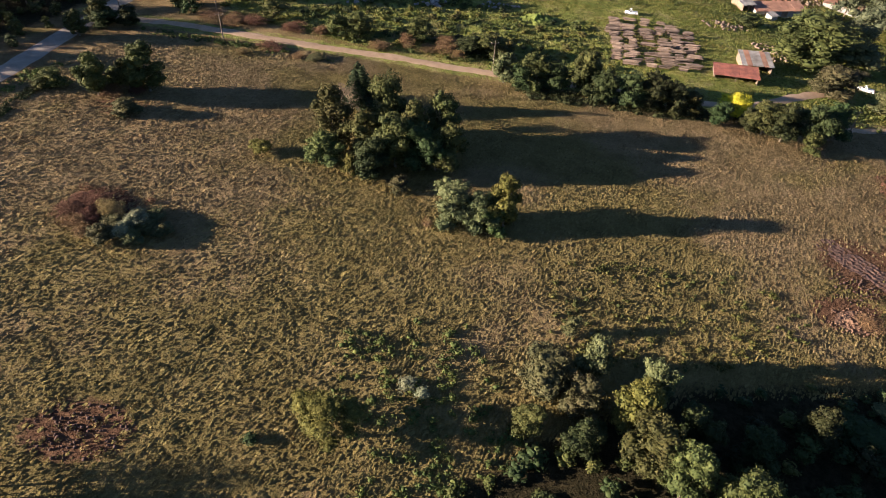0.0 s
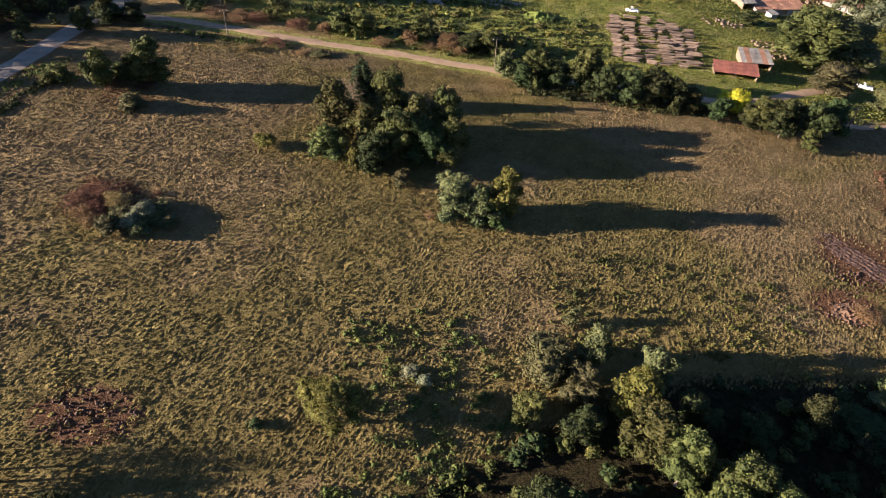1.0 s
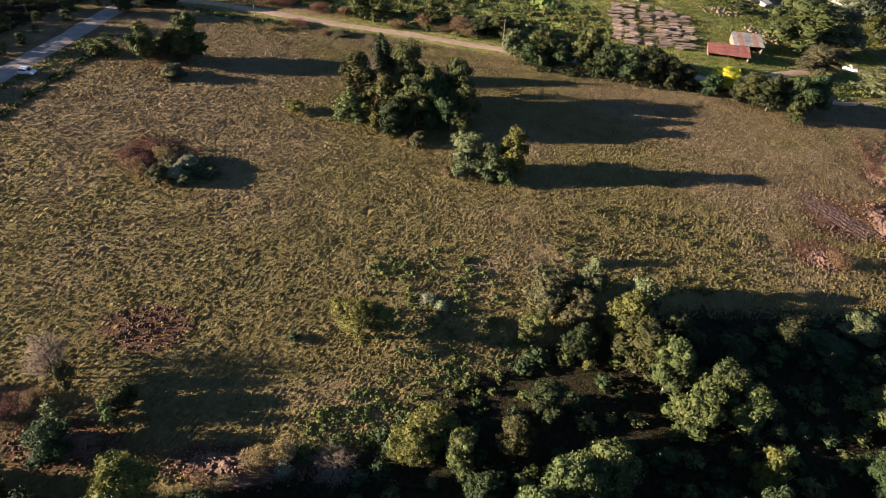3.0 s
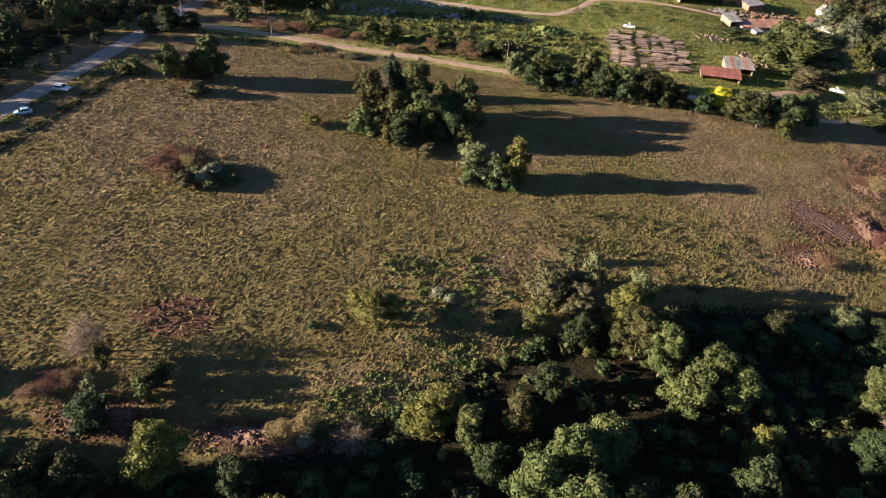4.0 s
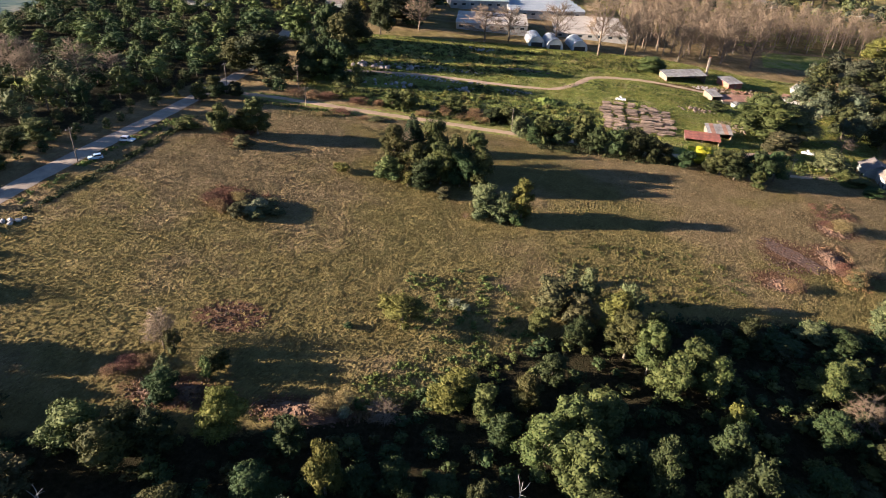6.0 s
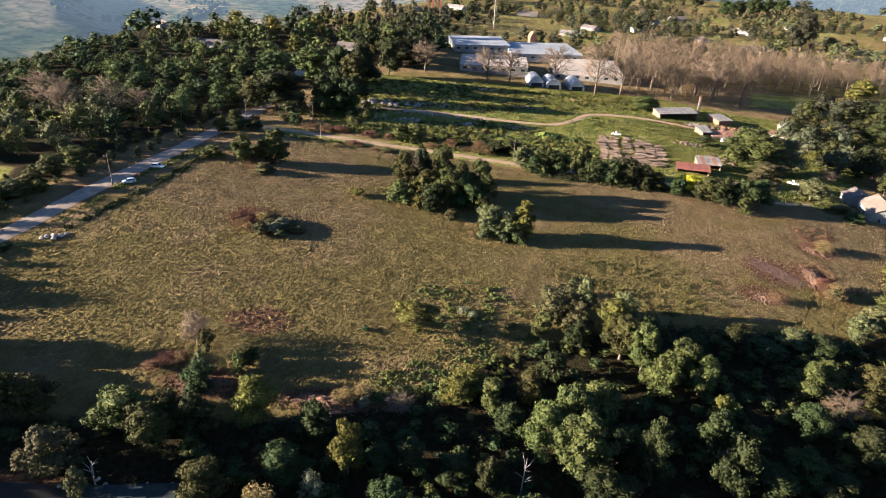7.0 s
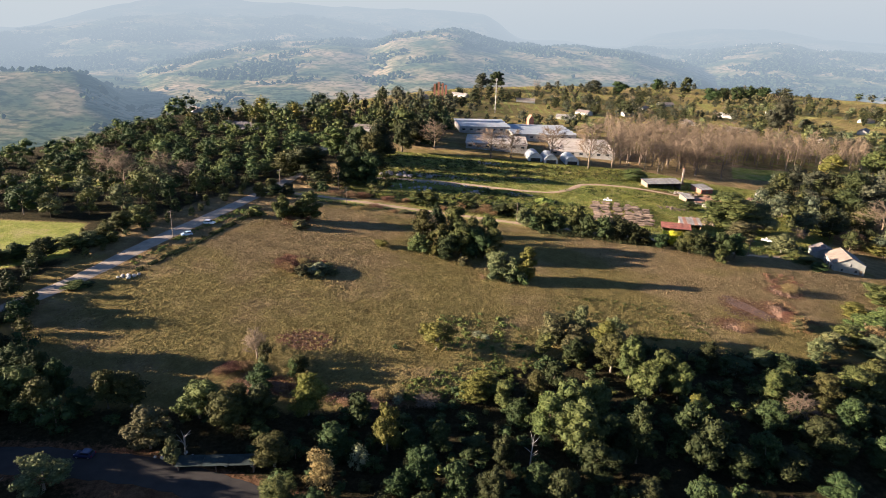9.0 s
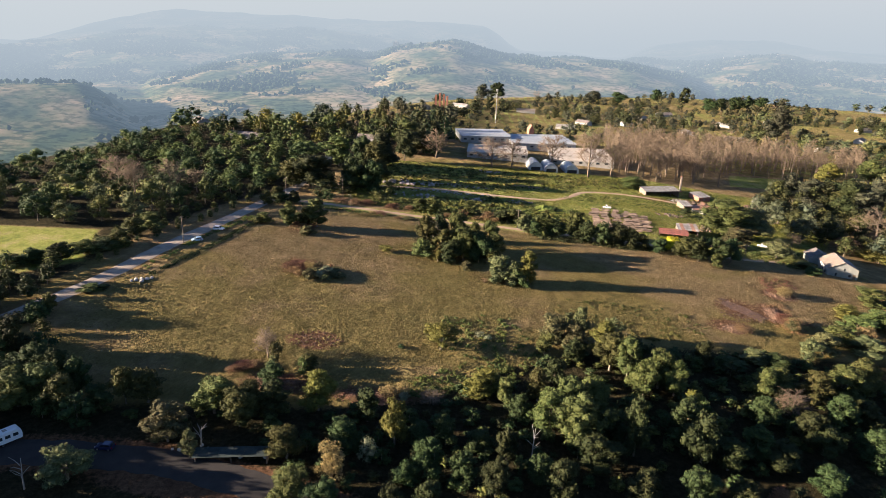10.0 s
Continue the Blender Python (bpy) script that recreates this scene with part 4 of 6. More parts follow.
def paint(name, c):
    m, t, p = graph(name)
    pos = t.nodes.new("ShaderNodeTexCoord").outputs["Object"]
    t.links.new(ramp(t, noise_of(t, pos, 1.2), [(0.3, tuple(v * 0.88 for v in c)), (0.7, c)]), p.inputs["Base Color"])
    p.inputs["Roughness"].default_value = 0.28
    p.inputs["Coat Weight"].default_value = 0.5
    return m


def dark_glass():
    m, t, p = graph("window glass")
    pos = t.nodes.new("ShaderNodeTexCoord").outputs["Object"]
    t.links.new(ramp(t, noise_of(t, pos, 0.8), [(0.3, (0.015, 0.02, 0.025)), (0.7, (0.04, 0.05, 0.055))]), p.inputs["Base Color"])
    p.inputs["Roughness"].default_value = 0.08
    return m


M_GLASS = dark_glass()
M_WHITEPAINT, M_BLUEPAINT, M_NAVY = paint("white car paint", (0.78, 0.79, 0.8)), paint("pale blue car paint", (0.42, 0.55, 0.68)), paint("dark blue car paint", (0.012, 0.02, 0.07))


def placed(x, y, yaw=0.0, sink=0.0):
    return pose(x, y, gz(x, y) - sink, 0, 0, yaw)


def openings(wall, w, h, rows, y, facing, frame=None):
    """Doors and windows set in a wall panel: (x, sill, width, height, door?)."""
    for x, sill, ow, oh, door in rows:
        o = part("door" if door else "window", block(ow, 0.08, oh, (x, y, sill), 0.01), M_TIMBER if door else (frame or M_WHITEWALL), wall)
        if not door:
            part("pane", block(ow - 0.2, 0.06, oh - 0.2, (x, y + facing * 0.035, sill + 0.1)), M_GLASS, o)


def gabled(name, x, y, yaw, w, d, h, rise, wall_m, roof_m, label, fronts=(), lefts=(), over=0.4, open_front=False, roof_split=None):
    """A house or shed: gable ends at the front and back (ridge along its depth), four wall panels, two roof slopes."""
    t = thing(name, placed(x, y, yaw, 0.25), label, "house" if name == "house" else "shed")
    foot = 0.9
    if not open_front:
        f = part("wall", prism([(-w / 2, -foot), (w / 2, -foot), (w / 2, h), (0, h + rise), (-w / 2, h)], -d / 2, -d / 2 + 0.22), wall_m, t)
        openings(f, w, h, fronts, -d / 2 - 0.02, -1)
    part("wall", prism([(-w / 2, -foot), (w / 2, -foot), (w / 2, h), (0, h + rise), (-w / 2, h)], d / 2 - 0.22, d / 2), wall_m, t)
    for s in (-1, 1):
        p = part("wall", block(0.22, d - 0.46, h + foot - 0.02, (s * (w / 2 - 0.11), 0, -foot)), wall_m, t)
        if s < 0:
            for yy, sill, ow, oh, door in lefts:
                o = part("door" if door else "window", block(0.08, ow, oh, (-w / 2 - 0.02, yy, sill), 0.01), M_TIMBER if door else M_WHITEWALL, p)
                if not door:
                    part("pane", block(0.06, ow - 0.2, oh - 0.2, (-w / 2 - 0.055, yy, sill + 0.1)), M_GLASS, o)
    slope = math.atan2(rise, w / 2)
    for s in (-1, 1):
        e = (w / 2 + over)
        z1 = h + rise - e * math.tan(slope)
        pts = [(0, h + rise + 0.03), (s * e, z1 + 0.03), (s * e, z1 + 0.15), (0, h + rise + 0.15)]
        part("roof_slope", prism(pts, -d / 2 - over, d / 2 + over), roof_m if not roof_split or s < 0 else roof_split, t)
    part("ridge_cap", prism([(-0.25, h + rise + 0.09), (0.25, h + rise + 0.09), (0, h + rise + 0.24)], -d / 2 - over, d / 2 + over), roof_m, t)
    return t


def lean_to(name, x, y, yaw, w, d, h0, h1, wall_m, roof_m, label, open_front=False, sheets=6, fronts=(), odd=None, category="shed"):
    """A shed with one sloping roof of single sheets, low (h0) in front and high (h1) at the back or the reverse."""
    t = thing(name, placed(x, y, yaw, 0.25), label, category)
    foot = 0.9
    if open_front:
        n = max(3, int(w / 4))
        for i in range(n):
            part("post", block(0.16, 0.16, h0 + foot, (-w / 2 + 0.2 + i * (w - 0.4) / (n - 1), -d / 2 + 0.15, -foot), 0.01), M_TIMBER, t)
    else:
        f = part("wall", block(w, 0.18, h0 + foot, (0, -d / 2 + 0.09, -foot)), wall_m, t)
        openings(f, w, h0, fronts, -d / 2 - 0.02, -1)
    part("wall", block(w, 0.18, h1 + foot, (0, d / 2 - 0.09, -foot)), wall_m, t)
    for s in (-1, 1):
        bm = bmesh.new()
        a = s * (w / 2 - 0.09)
        vs = [[bm.verts.new((a + k * 0.09, yy, zz)) for yy, zz in ((-d / 2 + 0.19, -foot), (d / 2 - 0.19, -foot), (d / 2 - 0.19, h1), (-d / 2 + 0.19, h0))] for k in (-1, 1)]
        for f in (vs[0], vs[1][::-1], *[(vs[0][i], vs[0][(i + 1) % 4], vs[1][(i + 1) % 4], vs[1][i]) for i in range(4)]):
            bm.faces.new(f)
        bmesh.ops.recalc_face_normals(bm, faces=bm.faces)
        part("wall", bm, wall_m, t)
    ang = Matrix.Rotation(math.atan2(h1 - h0, d), 4, "X")
    deep = math.hypot(d, h1 - h0) + 0.9
    for i in range(sheets):
        sw = (w + 0.6) / sheets
        cx = -(w + 0.6) / 2 + (i + 0.5) * sw
        m = odd if odd and i in (1, sheets - 2) else roof_m
        part("roof_sheet", block(sw - 0.03, deep, 0.06, (cx, 0, (h0 + h1) / 2 + 0.04 + 0.025 * (i % 2)), turn=ang), m, t)
    return t


def tunnel(x, y, yaw, w, d, h):
    """A plastic growing tunnel: half-round skin on hoops, with closed end panels and a dark sheet for a door."""
    t = thing("greenhouse_tunnel", placed(x, y, yaw, 0.1), "half-round growing tunnel of pale translucent plastic", "greenhouse", "growing tunnels")
    arc = [(w / 2 * math.cos(math.pi * k / 14), 0.9 + (h - 0.9) * math.sin(math.pi * k / 14)) for k in range(15)]
    part("skin", prism([(w / 2, -0.3), *arc, (-w / 2, -0.3)], -d / 2 + 0.1, d / 2 - 0.1), M_PLASTIC, t)
    for k in range(6):
        yy = -d / 2 + k * d / 5
        v, f = tubes([[((px * 1.01, yy, pz * 1.01), 0.05) for px, pz in arc]], 4)
        part("hoop", mesh_of("hoop", v, f, M_IRON), None, t)
    e = part("end_panel", prism([(w / 2 * .97, -0.3), *[(a * .97, b * .98) for a, b in arc], (-w / 2 * .97, -0.3)], -d / 2 + 0.02, -d / 2 + 0.09), M_PLASTIC, t)
    # near-black sheet stands in for the shade inside an open end
    part("door", block(w * 0.7, 0.05, h * 0.42, (0, -d / 2 - 0.01, 0.0)), M_OPENING_SHADE, e, "dark sheet painted as the shade inside an open end")


def hall(x, y, yaw, w, d, h, roof_m, label, bays):
    """A factory hall with a low saw of roof bays."""
    t = thing("factory_hall", placed(x, y, yaw, 0.3), label, "factory", "factory halls")
    for ww, dd, px, py in ((w, 0.3, 0, -d / 2 + 0.15), (w, 0.3, 0, d / 2 - 0.15), (0.3, d - 0.62, -w / 2 + 0.15, 0), (0.3, d - 0.62, w / 2 - 0.15, 0)):
        wl = part("wall", block(ww, dd, h + 1.5, (px, py, -1.5)), M_WHITEWALL, t)
        if py < 0:
            for k in range(int(w / 6)):
                part("window", block(2.4, 0.1, 1.2, (-w / 2 + 3 + k * 6, -d / 2 - 0.03, h * 0.55)), M_GLASS, wl)
    for k in range(bays):
        bd = d / bays
        y0 = -d / 2 + k * bd
        bm = bmesh.new()
        pts = [(y0 - 0.2, h + 0.02), (y0 + bd - 0.05, h + 0.02), (y0 + bd - 0.05, h + 0.3), (y0 + bd * 0.5, h + 1.1), (y0 - 0.2, h + 0.3)]
        a = [bm.verts.new((-w / 2 - 0.4, p, q)) for p, q in pts]
        b = [bm.verts.new((w / 2 + 0.4, p, q)) for p, q in pts]
        bm.faces.new(a)
        bm.faces.new(b[::-1])
        for i in range(5):
            bm.faces.new((a[i], b[i], b[(i + 1) % 5], a[(i + 1) % 5]))
        bmesh.ops.recalc_face_normals(bm, faces=bm.faces)
        part("roof_bay", bm, roof_m, t)


G_HOUSE = "pale grey-green plastered house with tan gabled roof"
gabled("house", 150.2, 155.5, -12, 11.5, 14, 4.2, 2.8, M_GREYWALL, M_TANROOF, G_HOUSE, [(-2.6, 1.0, 1.0, 1.4, False), (0.4, 3.2, 0.8, 1.5, False), (2.6, 0.9, 1.2, 1.2, False), (4.4, 0.0, 1.0, 2.1, True)],
       [(-4, 1.2, 1.4, 1.4, False), (-0.5, 1.2, 1.4, 1.4, False), (3, 0.1, 1.0, 2.1, True)], roof_split=M_DARKROOF)
gabled("house_wing", 149.0, 170, -12, 9, 9, 3.4, 2.2, M_GREYWALL, M_DARKROOF, "dark-roofed wing behind the plastered house")
lean_to("shed", 87.5, 180.5, -12.7, 12.5, 6.0, 1.9, 2.7, M_TIMBER, M_REDIRON, "low shed with rusty red corrugated roof", True, 9)
lean_to("shed", 97.0, 190.5, -8, 9.0, 8.5, 2.5, 3.4, M_TIMBER, M_IRON, "shed with pale patched corrugated roof", True, 6, odd=M_RUST)
lean_to("shed", 127.0, 247.5, 6, 20, 7.0, 2.5, 3.4, M_WHITEWALL, M_RUST, "long white-walled shed with rusty roof", False, 9, [(-5.5, 0.3, 2.2, 2.2, True), (1.5, 0.3, 2.4, 2.2, True)])
lean_to("shed", 114.3, 249.0, 10, 5.0, 8.5, 2.7, 3.6, M_TIMBER, M_IRON, "open lean-to with pale sheet roof", True, 4)
lean_to("workshop", 107.5, 276.5, 14, 22, 8.0, 3.2, 4.4, M_TIMBER, M_IRON, "long open-fronted workshop with pale sheet roof", True, 10)
lean_to("shed", 132.0, 277.0, 22, 8.5, 9, 2.6, 3.8, M_BRICK, M_IRON, "small brick shed with grey sheet roof", False, 5, [(0, 0.3, 1.2, 2.0, True)])
gabled("hut", 171, 279, 25, 7.0, 9, 3.0, 2.0, M_WHITEWALL, M_IRON, "small white hut with steep grey roof", [(0.5, 0.6, 1.6, 2.0, False)])
lean_to("shed", 161, 262, -38, 15, 6, 2.6, 3.2, M_WHITEWALL, M_RUST, "low shed with long brown roof under trees", False, 6)
lean_to("sheet_panel_shed", 122.5, 240.5, 25, 3.0, 3.0, 1.8, 2.2, M_WHITEWALL, M_IRON, "tiny white store beside the long shed", False, 2)


def chimney(x, y, h):
    t = thing("chimney", placed(x, y), "weathered grey-brown square chimney stack behind the workshop", "chimney")
    part("stack", block(1.0, 1.0, h + 0.5, (0, 0, -0.5), 0.05), M_TANROOF, t)
    part("cap", block(1.35, 1.35, 0.3, (0, 0, h), 0.04), M_BRICK, t)
    part("base", block(2.2, 2.2, 1.4, (0, 0, -0.6), 0.05), M_BRICK, t)


chimney(124.5, 291, 9.5)
hall(2, 432, 8, 40, 44, 6.0, M_BLUEROOF, "low factory hall with blue-grey roof", 4)
hall(48, 424, 6, 50, 52, 6.0, M_BLUEROOF, "wide factory hall with pale ridged roof", 5)
hall(12, 358, -2, 42, 38, 5.0, M_CREAMROOF, "white-walled factory hall with cream roof", 3)
hall(74, 376, -4, 44, 60, 3.8, M_CREAMROOF, "large factory hall with sunlit cream roof", 5)
for tx, ty in ((35.5, 323), (45.5, 321), (59.5, 323)):
    tunnel(tx, ty, 4, 9.0, 18, 5.4)


M_TEAL = plain("teal sheet", (0.01, 0.022, 0.022), (0.024, 0.04, 0.038), 1.0, 0.95, 0.3, 0.02)
lean_to("shed", -56.5, 3.8, 7, 15, 2.4, 2.0, 2.2, M_TIMBER, M_TEAL, "low shed with dark teal roof beside stones", True, 6)


# white bungalow and more distant houses
gabled("bungalow", -166, 340, 82, 9, 22, 2.8, 2.2, M_WHITEWALL, M_DARKROOF, "white bungalow among tall trees")
gabled("bungalow", -84, 372, 80, 9, 16, 2.8, 2.2, M_WHITEWALL, M_DARKROOF, "white cottage behind dark trees")
rngb = random.Random(3)
for bx, by, by_label in ((118, 620, 0), (170, 640, 1), (226, 600, 0), (262, 560, 2), (208, 720, 0), (300, 690, 1), (150, 760, 2), (-60, 640, 0), (-20, 690, 1), (60, 700, 2), (330, 520, 2), (410, 600, 0), (380, 760, 1), (-230, 420, 0), (470, 700, 2), (90, 560, 1), (255, 790, 0)):
    gabled("bungalow", bx, by, rngb.uniform(0, 180), rngb.uniform(8, 11), rngb.uniform(12, 24), 3.0, 2.2, M_WHITEWALL, (M_DARKROOF, M_IRON, M_TANROOF)[by_label],
           ("low white house with dark roof among trees", "low white house with pale sheet roof", "low white house with tan tiled roof")[by_label])


def brick_tower(x, y):
    t = thing("kiln_chimneys", placed(x, y), "group of old brick kiln chimneys above trees", "chimney")
    for dx, h in ((-6, 17), (-1.5, 19), (3, 18), (7, 16)):
        part("stack", block(2.2, 2.2, h, (dx, 0, 0), 0.1), M_BRICK, t)


brick_tower(-42, 640)


def mast(x, y, h):
    t = thing("mast", placed(x, y), "thin grey radio mast among far trees", "mast")
    v, f = tubes([[((0, 0, -0.5), 0.5), ((0, 0, h), 0.3)]], 6)
    part("pole", mesh_of("pole", v, f, M_IRON), None, t)
    part("head_frame", block(2.0, 2.0, 2.5, (0, 0, h - 2.6), 0.1), M_IRON, t)


mast(18, 560, 34)
gabled("turret", 44, 452, 20, 4.5, 4.5, 10.5, 3.5, M_BRICK, M_RUST, "small brick turret with pointed rust roof")


# ---------------------------------------------------------------- poles, lumber, vehicles
def power_pole(x, y, h, yaw):
    t = thing("power_pole", placed(x, y, yaw), "brown wooden power pole with short crossarm", "pole", "power poles")
    v, f = tubes([[((0, 0, -0.6), 0.17), ((0, 0, h), 0.11)]], 7)
    part("pole", mesh_of("pole", v, f, M_POLE, True), None, t)
    part("crossarm", block(2.2, 0.12, 0.14, (0, 0.14, h - 0.8), 0.01), M_POLE, t)
    for k in (-1, 0, 1):
        v, f = tubes([[((k * 0.95, 0.14, h - 0.66), 0.06), ((k * 0.95, 0.14, h - 0.5), 0.09), ((k * 0.95, 0.14, h - 0.36), 0.05)]], 6)
        part("insulator", mesh_of("insulator", v, f, M_STONE, True), None, t)


power_pole(-110.8, 108.3, 10.0, 70)
power_pole(-96, 190, 10, 70)
power_pole(-62, 176, 8, 10)
power_pole(14.5, 171, 9, 10)
power_pole(-70, 198, 10, 40)
power_pole(108, 150, 8, 10)

LOGS = []
for lg in range(3):
    lv, lf = tubes([[((-2.9, 0, 0), 0.13), ((-1, 0.02 * lg, 0.02), 0.15), ((1.2, -0.03, 0), 0.14), ((2.9, 0, 0.01), 0.12)]], 6)
    LOGS.append(mesh_of("log", lv, lf, M_LOG))


def timber_stack(x, y, yaw, wide, layers, seed):
    rng = random.Random(seed)
    t = thing("timber_stack", placed(x, y, yaw), "low stack of weathered grey-brown timber poles", "timber stack", "timber stacks in the yard")
    long = rng.choice((0.42, 0.5, 0.6, 0.75))
    for s in (-1.8 * long, 1.8 * long):
        part("bearer", block(0.2, wide * 0.36, 0.16, (s, 0, -0.02)), M_TIMBER, t)
    for k in range(layers):
        n = max(2, wide - k * rng.choice((0, 1, 2)))
        for i in range(n):
            o = part("log", LOGS[rng.randrange(3)], None, t)
            o.matrix_basis = Matrix.Translation((rng.uniform(-0.5, 0.5), (i - (n - 1) / 2) * 0.33 + rng.uniform(-0.05, 0.05), 0.29 + k * 0.27)) @ Matrix.Rotation(rng.uniform(-0.1, 0.1), 4, "Z") @ Matrix.Diagonal((long * rng.uniform(0.85, 1.1), 1.15, 1.15, 1))


rng_y = random.Random(11)
for col, (cx, cy, rows) in enumerate(((52.5, 184, 14), (57.5, 183.5, 15), (62.5, 183, 15), (67.5, 182.5, 15), (72.5, 182, 14), (76.5, 184, 11))):
    for r in range(rows):
        sx, sy = cx + r * 0.45 + rng_y.uniform(-1.1, 1.1), cy + r * 2.65 + rng_y.uniform(-0.5, 0.5)
        if rng_y.random() < 0.86:
            timber_stack(sx, sy, -6 + rng_y.uniform(-10, 10), rng_y.choice((3, 4, 5)), rng_y.choice((3, 3, 4, 5)), col * 50 + r)


def wheel(parent, x, y, r):
    v, f = tubes([[((0, -0.11, 0), r * 0.94), ((0, -0.09, 0), r), ((0, 0.09, 0), r), ((0, 0.11, 0), r * 0.94)]], 14)
    w = part("wheel", bmesh.new(), M_TYRE, parent)
    w.location = (x, y, r)
    part("tyre", mesh_of("tyre", v, f, M_TYRE, False), None, w)
    v, f = tubes([[((0, -0.125, 0), r * 0.6), ((0, 0.125, 0), r * 0.6)]], 10)
    part("rim", mesh_of("rim", v, f, M_RIM), None, w)


def car(x, y, yaw, body_m, label, length=4.4, height=1.6, open_back=False):
    t = thing("car", placed(x, y, yaw, -0.02), label, "car", "parked cars")
    L, H, W = length / 2, height, 1.72
    low = [(-L, 0.32), (-L + 0.1, 0.72), (-L + 0.2, 0.92), (L * 0.42, 0.98), (L - 0.25, 0.8), (L, 0.6), (L - 0.03, 0.3), (L - 0.5, 0.24), (-L + 0.4, 0.24)]
    bm = prism(low, -W / 2, W / 2)
    bmesh.ops.bevel(bm, geom=list(bm.edges), offset=0.05, segments=2, affect="EDGES")
    body = part("body", bm, body_m, t)
    back = -L * 0.1 if open_back else -L + 0.28
    top = [(back - 0.05, 0.9), (back + 0.22, H - 0.07), (back + 0.45, H), (L * 0.05, H), (L * 0.14, H - 0.06), (L * 0.45, 0.93)]
    bm = prism(top, -W / 2 + 0.1, W / 2 - 0.1)
    bmesh.ops.bevel(bm, geom=list(bm.edges), offset=0.06, segments=2, affect="EDGES")
    cab = part("cabin", bm, body_m, t)
    for s in (-1, 1):
        g = [(back + 0.22, 0.98), (back + 0.34, H - 0.16), (L * 0.06, H - 0.16), (L * 0.36, 0.98)]
        part("side_window", prism(g, s * (W / 2 - 0.11), s * (W / 2 - 0.088)), M_GLASS, cab)
        part("headlight", block(0.1, 0.36, 0.16, (L - 0.1, s * 0.62, 0.62), 0.02), M_LAMP, body)
        part("tail_light", block(0.08, 0.2, 0.3, (-L + 0.06, s * 0.72, 0.62), 0.02), M_REDLAMP, body)
        part("mirror", block(0.12, 0.2, 0.14, (L * 0.36, s * (W / 2 + 0.06), 0.95), 0.03), body_m, body)
    part("windscreen", prism([(L * 0.17, H - 0.12), (L * 0.44, 0.99), (L * 0.46, 0.99), (L * 0.19, H - 0.12)], -W / 2 + 0.2, W / 2 - 0.2), M_GLASS, cab)
    part("rear_window", prism([(back + 0.16, H - 0.14), (back - 0.02, 1.02), (back - 0.04, 1.02), (back + 0.14, H - 0.14)], -W / 2 + 0.22, W / 2 - 0.22), M_GLASS, cab)
    for wx in (-L * 0.62, L * 0.62):
        for s in (-1, 1):
            wheel(t, wx, s * (W / 2 - 0.08), 0.33)
    part("bumper", block(0.12, W - 0.1, 0.22, (L - 0.02, 0, 0.32), 0.03), M_TYRE, body)


car(-104.0, 124.3, -6, M_WHITEPAINT, "white estate car parked on the grass verge")
car(-106.9, 110.8, 212, M_BLUEPAINT, "pale blue hatchback parked on the grass verge", 4.0, 1.5)
car(66.2, 227.5, 170, M_WHITEPAINT, "old white pickup at the end of the timber stacks", 4.6, 1.7, True)
car(130.5, 183.5, 150, M_WHITEPAINT, "white pickup parked under trees", 4.8, 1.6, True)
car(-83.5, 3.4, 178, M_NAVY, "dark blue car in the shaded yard", 3.9, 1.5)


def camper(x, y, yaw):
    t = thing("caravan", placed(x, y, yaw, -0.05), "long white caravan with a row of windows in the shade", "caravan")
    bm = prism([(-4.2, 0.55), (4.2, 0.55), (4.3, 1.6), (4.05, 2.75), (3.7, 2.95), (-3.7, 2.95), (-4.05, 2.75), (-4.3, 1.6)], -1.2, 1.2)
    bmesh.ops.bevel(bm, geom=list(bm.edges), offset=0.1, segments=2, affect="EDGES")
    b = part("body", bm, M_WHITEPAINT, t)
    for k in range(5):
        for s in (-1, 1):
            part("window", block(1.0, 0.05, 0.7, (-3.0 + 1.5 * k, s * 1.2, 1.55), 0.01), M_GLASS, b)
    part("rear_window", block(0.08, 1.6, 0.7, (4.22, 0, 1.55), 0.02), M_GLASS, b)
    for k in (-1.6, 1.4):
        part("roof_hatch", block(0.8, 0.8, 0.14, (k, 0, 2.93), 0.03), M_IRON, b)
    for wx in (-0.7, 0.4):
        for s in (-1, 1):
            wheel(t, wx, s * 1.1, 0.36)


camper(-104.8, 1.2, 55)


def boulder(x, y, r, material, label, group, seed):
    rng = random.Random(seed)
    bm = bmesh.new()
    bmesh.ops.create_icosphere(bm, subdivisions=2, radius=1)
    for v in bm.verts:
        v.co *= 1 + 0.28 * noise.noise(v.co * 1.7 + Vector((seed, 0, 0)))
        v.co = Vector((v.co.x * r * rng.uniform(0.97, 1.03), v.co.y * r * 0.8, v.co.z * r * 0.75))
    me = bpy.data.meshes.new("stone")
    bm.to_mesh(me)
    bm.free()
    me.materials.append(material)
    ob = new("stone", me)
    ob.matrix_world = pose(x, y, gz(x, y) + r * 0.35, 0, 0, seed * 40)
    tagged(ob, label, "stone", group)


